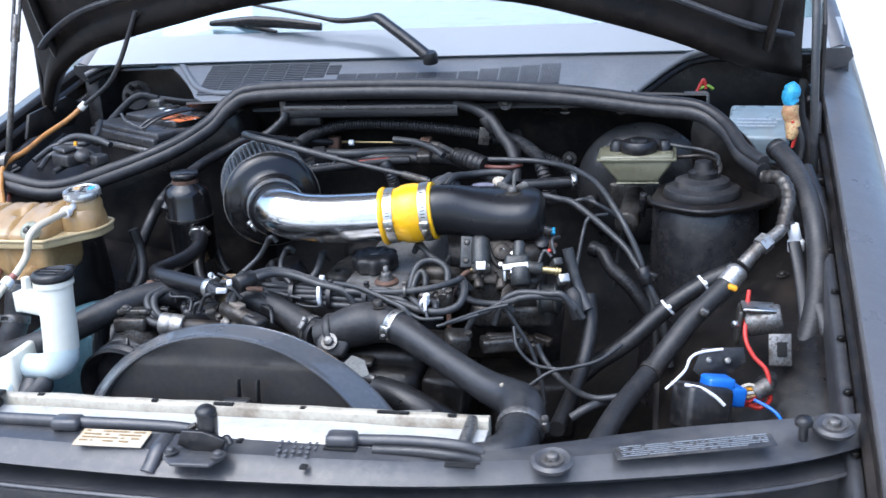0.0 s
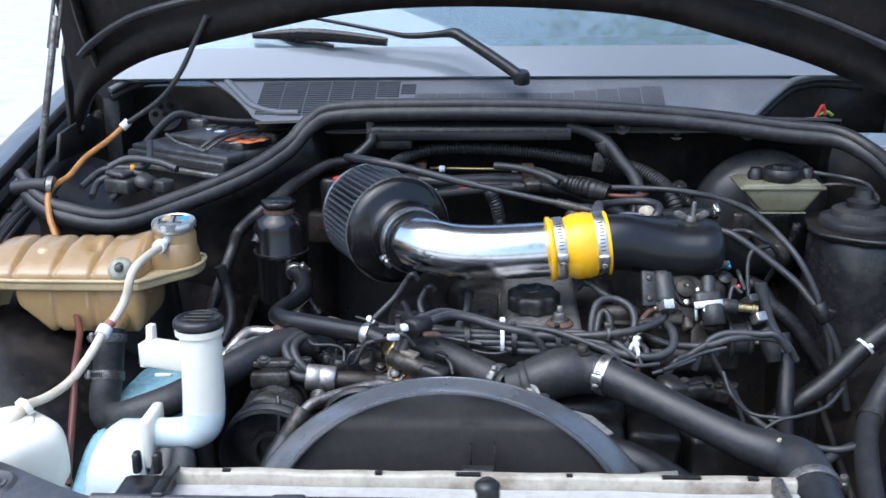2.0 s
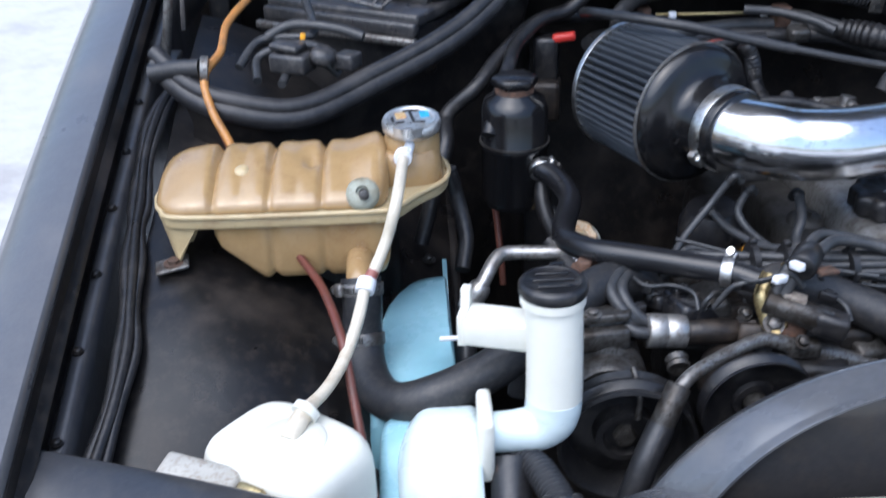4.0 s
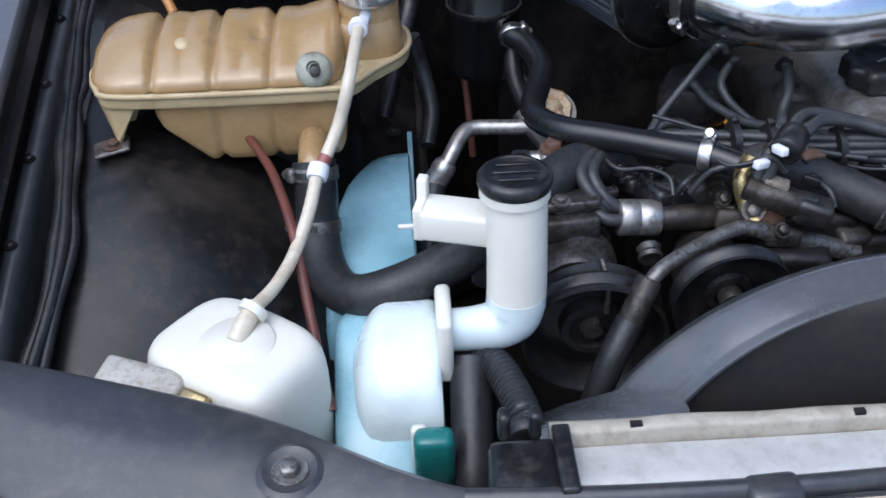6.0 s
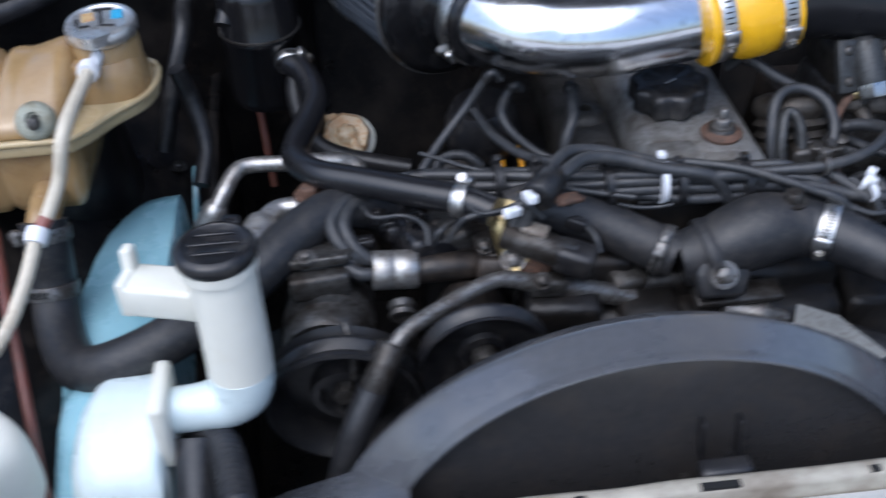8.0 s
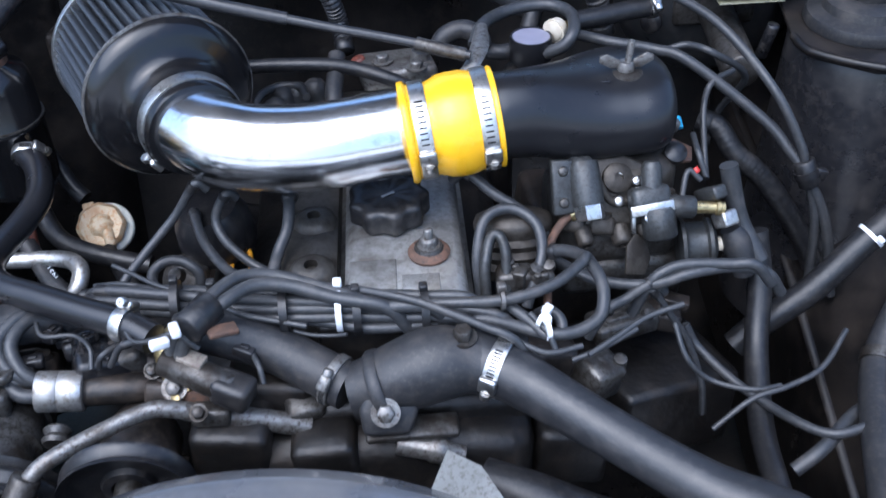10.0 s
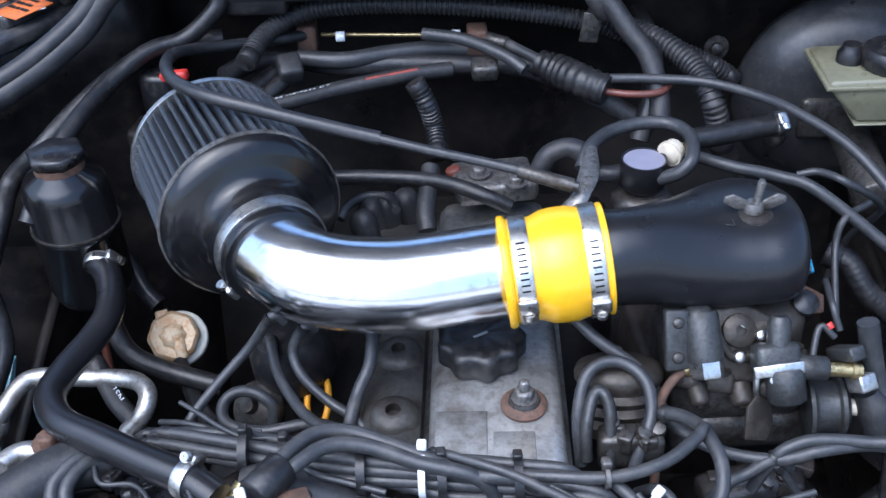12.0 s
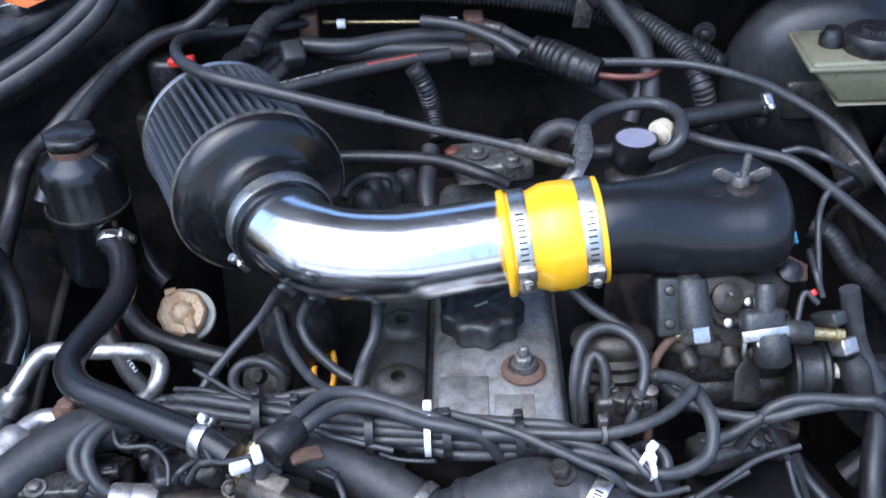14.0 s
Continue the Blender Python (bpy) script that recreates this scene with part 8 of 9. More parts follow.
part("mount_cap", lathe([(0, 0), (0.022, 0), (0.022, 0.01), (0.014, 0.014), (0.012, 0.026), (0, 0.027)], (0.463, 1.585, 0.864), (0, 0, 1), 20), "rubber", tw)
part("brake_line", tube([(0.42, 1.69, 0.87), (0.46, 1.68, 0.875), (0.485, 1.64, 0.878), (0.488, 1.60, 0.873), (0.478, 1.585, 0.86)], 0.0035, 8, 6), "castdark", tw)
sl = thing("strut_tower", (-0.56, 1.57, 0.5), "black painted strut tower hidden behind the coolant tank", "strut tower")
part("tower", lathe([(0.10, 0.0), (0.085, 0.16), (0.076, 0.26), (0.07, 0.27), (0, 0.275)], (-0.575, 1.49, 0.52), (0, 0, 1), 28), "inner", sl)

bo = thing("brake_booster", (0.367, 1.78, 0.7), "round black brake servo on the firewall", "brake servo")
part("shell", lathe([(0, 0), (0.03, 0.002), (0.06, 0.004), (0.085, 0.012), (0.100, 0.026), (0.106, 0.04), (0.109, 0.044), (0.109, 0.052), (0.104, 0.056), (0.095, 0.08), (0.06, 0.09), (0, 0.09)], (0.367, 1.725, 0.800), (0, 1, 0.06), 56), "servo", bo, "dusty black pressed steel drum")
part("check_valve", rod((0.29, 1.72, 0.79), (0.285, 1.70, 0.792), 0.012), "plastic", bo)
mc = thing("master_cylinder", (0.355, 1.68, 0.78), "grimy brake master cylinder below its reservoir", "master cylinder")
part("bore", rod((0.36, 1.735, 0.795), (0.35, 1.585, 0.79), 0.019, 20), "castdark", mc)
part("flange", box((0.36, 1.727, 0.797), (0.09, 0.012, 0.045), bevel=0.006), "castdark", mc)
part("switch", rod((0.372, 1.60, 0.80), (0.376, 1.59, 0.838), 0.006), "plastic", mc)
rs = thing("brake_fluid_reservoir", (0.36, 1.66, 0.85), "yellowed translucent brake fluid reservoir with black caps", "reservoir")
m = Matrix(((1, 0, 0, 0), (0, 0, 1, 0), (0, 1, 0, 0), (0, 0, 0, 1)))
part("tank", prism([(-0.058, 0.028), (-0.055, 0.034), (0.055, 0.036), (0.06, 0.028), (0.034, -0.007), (-0.028, -0.007)], -0.034, 0.042, Matrix.Translation((0.362, 1.662, 0.853)) @ m, 0.004), "fluid_box", rs, "translucent yellow-green tank")
part("tank_edge", prism([(-0.03, -0.0095), (0.036, -0.0095), (0.036, -0.0075), (-0.03, -0.0075)], -0.036, 0.044, Matrix.Translation((0.362, 1.662, 0.853)) @ m, 0.001), "fluid_box", rs, "pale lower edge of the tank")
part("tank_seam", prism([(-0.060, 0.026), (0.062, 0.026), (0.062, 0.030), (-0.060, 0.030)], -0.037, 0.045, Matrix.Translation((0.362, 1.662, 0.853)) @ m, 0.001), "fluid_box", rs)
cap = part("filler_cap", lathe([(0, 0), (0.026, 0), (0.028, 0.004), (0.028, 0.014), (0.025, 0.018), (0.013, 0.018), (0.012, 0.022), (0, 0.022)], (0.366, 1.655, 0.888), (0, 0, 1), 40, 0.0006, 20, 1), "plastic", rs, "black ribbed filler cap")
for x in (-0.034, 0.04):
    part("small_cap", lathe([(0, 0), (0.012, 0), (0.012, 0.01), (0.009, 0.014), (0.008, 0.018), (0, 0.018)], (0.366 + x, 1.668, 0.886), (0, 0, 1), 18), "plastic", rs)
part("sensor_lead", tube([(0.406, 1.668, 0.898), (0.43, 1.66, 0.895), (0.46, 1.66, 0.89), (0.485, 1.64, 0.885), (0.486, 1.61, 0.875)], 0.0032, 8, 5), "wire", rs)

# compartment with the pale cover and the taped plug
ec = thing("control_unit", (0.555, 1.75, 0.82), "pale blue-grey plastic cover over a control unit", "control unit")
part("cover", box((0.553, 1.745, 0.895), (0.095, 0.12, 0.05), (14, 0, -6), bevel=0.006), "ecu", ec)
part("case", box((0.553, 1.755, 0.84), (0.09, 0.12, 0.07), (6, 0, -6), bevel=0.004), "plastic", ec)
bars("printing", (0.518, 1.735, 0.9225), (1, -0.1, 0), (0.1, 1, 0.25), 0.06, 3, "silverink", ec, 4, 0.003, 0.012)
tp = thing("taped_plug", (0.60, 1.66, 0.9), "wiring plug wrapped in light blue and tan tape", "wiring plug")
tq = [(0.587, 1.66, 0.99), (0.593, 1.66, 0.96), (0.594, 1.66, 0.934), (0.591, 1.65, 0.907)]
part("blue_tape", tube([tq[0], V(*tq[0]).lerp(V(*tq[1]), 0.35) + V(0.003, 0, 0), V(*tq[0]).lerp(V(*tq[1]), 0.7) + V(-0.002, 0, 0), tq[1]], [0.008, 0.0135, 0.0125, 0.0115], 7, 3), "cyan", tp, "light blue tape")
part("tan_tape", tube([tq[1], V(*tq[1]).lerp(V(*tq[2]), 0.5) + V(-0.003, 0, 0), tq[2], V(*tq[2]).lerp(V(*tq[3]), 0.5) + V(0.003, 0, 0), tq[3]], [0.011, 0.013, 0.0115, 0.012, 0.006], 7, 2), "tan", tp, "tan tape with stains")
part("red_wire", tube([(0.593, 1.65, 0.936), (0.599, 1.65, 0.918), (0.595, 1.65, 0.895)], 0.0028, 8, 4), "red", tp)
part("black_wire", tube([(0.602, 1.65, 0.927), (0.61, 1.65, 0.901), (0.607, 1.65, 0.87), (0.601, 1.65, 0.835)], 0.004, 8, 4), "wire", tp)
lw = thing("loose_wires", (0.47, 1.82, 0.93), "red and green wires behind the seal", "wires")
part("red_wire", tube([(0.455, 1.82, 0.95), (0.462, 1.82, 0.964), (0.467, 1.82, 0.972), (0.471, 1.82, 0.957)], 0.003, 8, 4), "red", lw)
part("green_wire", tube([(0.46, 1.82, 0.957), (0.473, 1.82, 0.962), (0.483, 1.82, 0.956)], 0.0025, 8, 4), material("green_wire", (0.25, 0.4, 0.05), 0.4), lw)
part("plug", box((0.455, 1.80, 0.945), (0.04, 0.03, 0.02), (0, 0, 10), bevel=0.004), "castalu", lw)

# air conditioning hoses with metal fittings
ah = thing("cooling_hose", (0.42, 1.3, 0.68), "thick black air conditioning hose with a silver fitting", "hose", "air conditioning hoses")
hp1 = [(0.332, 1.08, 0.669), (0.359, 1.19, 0.675), (0.394, 1.287, 0.682), (0.443, 1.34, 0.732), (0.495, 1.39, 0.771)]
part("hose_body", tube(hp1, 0.0135, 16, 6), "rubber_dusty", ah)
hp2 = [(0.491, 1.388, 0.767), (0.513, 1.405, 0.79), (0.535, 1.42, 0.811), (0.566, 1.445, 0.832), (0.575, 1.475, 0.866), (0.565, 1.5, 0.885), (0.545, 1.52, 0.883)]
part("fitting", lathe([(0, 0), (0.0145, 0), (0.0155, 0.003), (0.0145, 0.007), (0.0155, 0.011), (0.0145, 0.016), (0.0155, 0.021), (0.0145, 0.026), (0.011, 0.03), (0, 0.03)], hp2[0], V(*hp2[1]) - V(*hp2[0]), 20), "alu", ah, "ribbed silver crimp fitting")
part("metal_pipe", tube(hp2[1:5], [0.0105, 0.0095, 0.0085, 0.0085], 12, 6), "castalu", ah)
part("fitting_nut", lathe([(0, 0), (0.013, 0), (0.013, 0.016), (0, 0.016)], hp2[2], V(*hp2[3]) - V(*hp2[2]), 6), "alu", ah)
part("pipe_end", tube(hp2[3:], 0.0098, 14, 6, ribs=0.0005, pitch=0.012), "castdark", ah, "grey corroded pipe end")
part("clip", lathe([(0.0135, -0.005), (0.0155, -0.005), (0.0155, 0.005), (0.0135, 0.005)], hp1[2], V(*hp1[3]) - V(*hp1[1]), 20), "castdark", ah)
ah2 = thing("cooling_hose", (0.42, 1.38, 0.73), "black cloth-wrapped hose tied with white straps", "hose", "air conditioning hoses")
hp3 = [(0.299, 1.36, 0.638), (0.322, 1.365, 0.658), (0.365, 1.372, 0.688), (0.415, 1.387, 0.733), (0.462, 1.402, 0.763), (0.503, 1.41, 0.781)]
part("hose_body", tube(hp3, 0.0125, 14, 6), "rubber", ah2)
for i, mt in ((3, "white_tie"), (4, "white_tie")):
    part("strap", lathe([(0.0125, -0.0018), (0.0134, -0.0018), (0.0134, 0.0018), (0.0125, 0.0018)], hp3[i], V(*hp3[i]) - V(*hp3[i - 1]), 18), mt, ah2, "white plastic strap")
    part("strap_tail", box(tuple(V(*hp3[i]) + V(0.002, -0.014, 0.006)), (0.004, 0.007, 0.005), (20, 0, 30), bevel=0.001), mt, ah2)
part("strap", box((0.461, 1.33, 0.75), (0.012, 0.008, 0.010), (10, 30, 0), bevel=0.002), "castalu", ah2, "small grey strap end")
hose("wiring_conduit", [(0.566, 1.6, 0.907), (0.588, 1.545, 0.888), (0.603, 1.48, 0.856), (0.61, 1.435, 0.814), (0.607, 1.385, 0.767), (0.593, 1.335, 0.723), (0.565, 1.29, 0.691), (0.533, 1.25, 0.68)], 0.0145, "rubber_dusty", "thick black wiring conduit along the wing", "conduit", ribs=0.00008, pitch=0.007, n=14)
hose("wiring_conduit", [(0.605, 1.56, 0.884), (0.619, 1.49, 0.845), (0.622, 1.43, 0.8), (0.611, 1.38, 0.761)], 0.011, "rubber", "black wiring conduit beside the wing", "conduit", n=12)
hose("vent_tube", [(0.606, 1.36, 0.749), (0.615, 1.335, 0.724), (0.629, 1.31, 0.696), (0.636, 1.28, 0.672)], 0.013, "rubber_dusty", "dusty grey-black vent tube near the wing", "hose")
hose("fender_loom", [(0.581, 1.44, 0.812), (0.587, 1.41, 0.782), (0.591, 1.37, 0.749), (0.594, 1.33, 0.718), (0.595, 1.28, 0.693), (0.594, 1.21, 0.678)], [0.009, 0.009, 0.010, 0.012, 0.013, 0.012], "rubber", "flat taped loom dropping beside the wing", "cable", squash=0.5)
wcn = thing("white_connector", (0.55, 1.46, 0.8), "white plastic wiring connector hanging on a lead", "wiring connector")
wq = [(0.579, 1.455, 0.833), (0.585, 1.455, 0.811), (0.586, 1.455, 0.794), (0.575, 1.47, 0.847)]
part("shell", rod(wq[0], wq[1], 0.0085), "white_tie", wcn)
part("base", rod(wq[1], wq[2], 0.0115), "white_tie", wcn)
part("lead", tube([wq[3], wq[0]], 0.004, 8, 3), "wire", wcn)
so = thing("solenoid", (0.52, 1.285, 0.75), "small plated solenoid on a bracket", "solenoid")
sq = [(0.51, 1.285, 0.755), (0.554, 1.285, 0.764), (0.521, 1.285, 0.776), (0.522, 1.285, 0.742), (0.551, 1.26, 0.731)]
part("can", rod(sq[0], sq[1], 0.0175, 22), "castalu", so, "dull plated can")
part("top_plate", box(tuple(V(*sq[0]).lerp(V(*sq[1]), 0.35) + V(0, 0, 0.019)), (0.04, 0.03, 0.004), (0, 4, 4), bevel=0.001), "steel", so)
part("bracket", box(tuple(V(*sq[0]) + V(-0.008, 0.002, -0.002)), (0.006, 0.034, 0.045), (0, 6, 0), bevel=0.002), "castdark", so)
part("nipple", rod(sq[0], (0.495, 1.27, 0.759), 0.0045), "steel", so)
part("foot", box(sq[4], (0.028, 0.004, 0.04), (-20, 0, 5), bevel=0.002), "castalu", so, "drilled alloy mounting foot")
part("foot_hole", box(tuple(V(*sq[4]) + V(0.002, -0.003, 0.002)), (0.012, 0.002, 0.018), (-20, 0, 5), bevel=0.001), "void", so)
part("red_wire", tube([(0.515, 1.31, 0.789), (0.512, 1.29, 0.774), (0.509, 1.26, 0.748), (0.518, 1.245, 0.729), (0.533, 1.235, 0.715), (0.536, 1.225, 0.697), (0.523, 1.21, 0.681), (0.508, 1.205, 0.682)], 0.0028, 10, 6), "red", so, "thick red wire")
part("yellow_tie", box((0.495, 1.31, 0.793), (0.012, 0.01, 0.006), (0, 20, 0), bevel=0.002), "amber_ring", so)
mo = thing("alarm_module", (0.45, 1.17, 0.65), "black relay module with blue plugs and loose wires", "relay module")
mq = [(0.455, 1.165, 0.695), (0.472, 1.185, 0.705), (0.494, 1.19, 0.707), (0.524, 1.2, 0.704)]
part("case", box(mq[0], (0.058, 0.05, 0.056), (-16, 14, 24), bevel=0.007), "plastic", mo, "black ribbed plastic case")
part("edge_strip", tube([(0.436, 1.15, 0.731), (0.454, 1.15, 0.728), (0.47, 1.15, 0.718), (0.481, 1.15, 0.707)], 0.0022, 8, 5), "white_tie", mo, "white edge strip")
part("blue_plug", box(tuple(V(*mq[1]) + V(0.002, 0.0, 0.012)), (0.034, 0.03, 0.02), (-10, 10, 20), bevel=0.004), "blue", mo, "blue plastic plug")
part("blue_plug", box(tuple(V(*mq[2]) + V(-0.006, -0.002, -0.004)), (0.032, 0.03, 0.024), (-10, 14, 20), bevel=0.004), "blue", mo, "blue plastic plug")
for k, (mt, off) in enumerate((("cream_hose", 0.005), ("amber_ring", 0.001), ("white_tie", -0.003), ("tan", -0.007), ("red", -0.012))):
    part("wire", tube([tuple(V(*mq[2]) + V(0.008, 0, off)), tuple(V(*mq[2]).lerp(V(*mq[3]), 0.6) + V(0, 0.002, off * 1.3)), tuple(V(*mq[3]) + V(0, 0, off * 0.4))], 0.0022, 6, 4), mt, mo)
part("tape_wrap", rod(tuple(V(*mq[3]) + V(-0.006, 0, -0.004)), tuple(V(*mq[3]) + V(0.012, 0.004, 0.006)), 0.0105), "castalu", mo, "silver-grey tape wrap")
part("red_loop", tube([(0.532, 1.2, 0.706), (0.536, 1.2, 0.692), (0.525, 1.2, 0.681), (0.51, 1.2, 0.685)], 0.003, 8, 5), "red", mo)
part("blue_wire", tube([(0.517, 1.19, 0.696), (0.533, 1.18, 0.692), (0.544, 1.17, 0.686), (0.547, 1.15, 0.681)], 0.0022, 8, 5), "blue", mo)
part("white_wire", tube([(0.414, 1.18, 0.71), (0.425, 1.185, 0.719), (0.437, 1.2, 0.727), (0.443, 1.21, 0.738), (0.455, 1.215, 0.744), (0.481, 1.22, 0.747)], 0.0018, 8, 5), "white_tie", mo)
bk = thing("relay_bracket", (0.46, 1.23, 0.70), "black drilled steel bracket behind the module", "bracket")
bq = (0.477, 1.225, 0.729)
part("plate", prism([(-0.032, -0.01), (-0.02, 0.016), (0.03, 0.016), (0.032, -0.002), (0.012, -0.016), (-0.02, -0.022)], -0.0015, 0.0015, Matrix.Translation(bq) @ pose(0, 0, 0, 70, 0, 8), 0.0006), "plastic", bk)
for dx in (-0.012, 0.01):
    part("hole", rod(tuple(V(*bq) + V(dx, -0.003, 0.002)), tuple(V(*bq) + V(dx, -0.0045, 0.003)), 0.004), "castalu", bk)
hd = thing("headlamp_back", (0.42, 1.12, 0.6), "dark bowl-shaped rear of the headlamp", "headlamp")
part("bowl", lathe([(0, 0), (0.03, 0), (0.06, 0.02), (0.08, 0.05), (0.082, 0.09), (0, 0.09)], (0.43, 1.13, 0.615), (0.02, -1, 0.1), 28), "inner", hd)
hose("brake_hose", [(0.241, 1.33, 0.696), (0.253, 1.32, 0.676), (0.284, 1.28, 0.663), (0.325, 1.22, 0.674), (0.367, 1.22, 0.68)], 0.0042, "wire", "thin black wire sagging beside the engine", "cable", n=8)
hose("loom_branch", [(0.299, 1.2, 0.655), (0.323, 1.21, 0.667), (0.356, 1.24, 0.666), (0.384, 1.26, 0.661)], 0.006, "wire", "black wiring branch below the carburettor", "cable", n=8)
hose("earth_cable", [(0.308, 1.38, 0.753), (0.312, 1.36, 0.711), (0.303, 1.32, 0.67), (0.29, 1.25, 0.649), (0.283, 1.18, 0.649)], 0.0105, "rubber", "thick black cable dropping behind the radiator hose", "cable", n=10)
hose("earth_cable", [(0.279, 1.39, 0.815), (0.291, 1.38, 0.769), (0.308, 1.36, 0.736)], 0.008, "wire", "black cable beside the carburettor", "cable", n=10)

# ---- along the firewall ----
bar = thing("firewall_rail", (-0.09, 1.75, 0.945), "black glossy cable rail on the firewall", "cable rail")
part("rail", loft([[(x, 1.768, 0.962), (x, 1.745, 0.962), (x, 1.738, 0.957), (x, 1.732, 0.945), (x, 1.734, 0.933), (x, 1.768, 0.931)] for x in (-0.248, -0.15, -0.05, 0.062)]), "horn", bar)
part("flute", box((-0.093, 1.7335, 0.9475), (0.30, 0.003, 0.004), bevel=0.001), "castdark", bar)
part("end_piece", box((-0.25, 1.752, 0.94), (0.014, 0.03, 0.046), bevel=0.003), "castdark", bar, "dull end piece of the rail")
part("skirt", box((-0.22, 1.75, 0.925), (0.07, 0.02, 0.018), (0, 0, 0), bevel=0.004), "plastic", bar)
C = "cable"
hose("heater_hose", [(0.056, 1.745, 0.954), (0.091, 1.74, 0.944), (0.119, 1.73, 0.927), (0.139, 1.715, 0.903), (0.157, 1.7, 0.882), (0.166, 1.68, 0.854), (0.167, 1.665, 0.834)], 0.0098, "rubber_dusty", "dusty black heater hose hanging from the rail")
jn = thing("hose_joint", (0.1, 1.73, 0.9), "grey pressed hose joint bracket", "bracket")
q = [(0.118, 1.735, 0.923), (0.106, 1.735, 0.897)]
part("collar", rod(tuple(V(*q[0]) + V(-0.008, 0, 0.01)), tuple(V(*q[0]) + V(0.006, 0, -0.012)), 0.0135), "rubber_dusty", jn)
part("tab", box(q[1], (0.018, 0.003, 0.03), (0, 8, 4), bevel=0.001), "castdark", jn)
part("tab_hole", box(tuple(V(*q[1]) + V(0.0, -0.002, -0.006)), (0.006, 0.001, 0.006), bevel=0), "void", jn)
hose("corrugated_hose", [(-0.223, 1.7, 0.887), (-0.21, 1.74, 0.897), (-0.176, 1.765, 0.908), (-0.118, 1.765, 0.915), (-0.015, 1.765, 0.91), (0.094, 1.765, 0.893), (0.162, 1.765, 0.87), (0.224, 1.765, 0.844), (0.258, 1.765, 0.822)], 0.0092, "rubber_dusty", "grey ribbed wiring conduit along the firewall", "conduit", ribs=0.0009, pitch=0.0048, n=12)
hose("vacuum_hose", [(-0.391, 1.53, 0.823), (-0.379, 1.56, 0.851), (-0.364, 1.6, 0.874), (-0.348, 1.66, 0.884), (-0.316, 1.7, 0.9), (-0.281, 1.72, 0.905), (-0.251, 1.73, 0.928), (-0.246, 1.735, 0.942)], 0.0085, "rubber", "black hose rising behind the air filter")
hose("corrugated_hose", [(0.112, 1.776, 0.9), (0.138, 1.756, 0.89), (0.172, 1.726, 0.885), (0.202, 1.694, 0.87), (0.214, 1.664, 0.85), (0.228, 1.666, 0.8)], 0.0105, "rubber_dusty", "ribbed black conduit curving beside the brake servo", "conduit", ribs=0.001, pitch=0.005, n=12)
hose("corrugated_hose", [(-0.064, 1.705, 0.86), (-0.054, 1.702, 0.84), (-0.047, 1.705, 0.81), (-0.042, 1.678, 0.79)], 0.0092, "hose", "ribbed black conduit dropping behind the engine", "conduit", ribs=0.0009, pitch=0.0046, n=12)
hose("heater_hose", [(0.155, 1.783, 0.89), (0.162, 1.739, 0.885), (0.163, 1.702, 0.87), (0.159, 1.686, 0.84), (0.149, 1.668, 0.81)], 0.0098, "rubber", "black heater hose bending down by the servo")
# throttle cable with its bright inner wire
tc = thing("throttle_cable", (-0.08, 1.765, 0.88), "throttle cable with adjusters and a bare inner wire", "cable")
tq = [(-0.16, 1.775, 0.88), (-0.14, 1.769, 0.88), (-0.024, 1.765, 0.88), (-0.012, 1.764, 0.88), (-0.176, 1.783, 0.88), (-0.003, 1.761, 0.88), (0.027, 1.744, 0.878), (0.059, 1.714, 0.873)]
part("inner_wire", rod(tq[0], tq[3], 0.0022), "brass", tc, "bare yellowish steel wire")
for i in (1, 2):
    part("adjuster_nut", rod(tuple(V(*tq[i]) - V(0.0045, 0, 0)), tuple(V(*tq[i]) + V(0.0045, 0, 0)), 0.0052), "white_tie", tc, "white adjuster nut")
for i in (4, 5):
    part("stop_bracket", box(tuple(V(*tq[i]) + V(0, 0.002, -0.006)), (0.02, 0.026, 0.03), (0, 0, 3), bevel=0.003), "rust", tc, "rusty cable stop bracket")
part("sheath_end", rod(tq[5], tq[6], 0.007), "castdark", tc)
part("sheath", tube([tq[6], tq[7]], 0.0055, 10, 4), "wire", tc)
part("outer_sheath", tube([(-0.178, 1.775, 0.88), (-0.212, 1.741, 0.89), (-0.257, 1.697, 0.905), (-0.272, 1.656, 0.92), (-0.268, 1.608, 0.932), (-0.249, 1.561, 0.94), (-0.217, 1.529, 0.942), (-0.179, 1.516, 0.937), (-0.126, 1.508, 0.925), (-0.078, 1.501, 0.915)], 0.0055, 10, 6), "hose", tc, "black outer sheath")
part("lower_sheath", tube([(-0.082, 1.501, 0.916), (-0.038, 1.492, 0.908), (0.006, 1.485, 0.9), (0.034, 1.477, 0.896), (0.053, 1.47, 0.893), (0.073, 1.464, 0.89)], 0.004, 10, 6), "hose", tc)
part("end_sleeve", tube([(0.029, 1.478, 0.897), (0.053, 1.47, 0.893), (0.069, 1.466, 0.89)], 0.0058, 10, 4), "castdark", tc)
lv = thing("throttle_lever", (0.09, 1.5, 0.86), "grey pressed throttle lever at the cable end", "lever")
part("arm", tube([(0.088, 1.529, 0.885), (0.083, 1.49, 0.885), (0.074, 1.465, 0.88), (0.066, 1.457, 0.87)], [0.005, 0.008, 0.007, 0.01], 8, 5, squash=0.5), "castalu", lv)
# looms
hose("wiring_loom", [(-0.183, 1.754, 0.865), (-0.136, 1.746, 0.865), (-0.092, 1.759, 0.865), (-0.046, 1.767, 0.865), (-0.001, 1.76, 0.865), (0.027, 1.75, 0.865), (0.056, 1.719, 0.865)], 0.0085, "wire", "twisted taped wiring loom on the firewall", C)
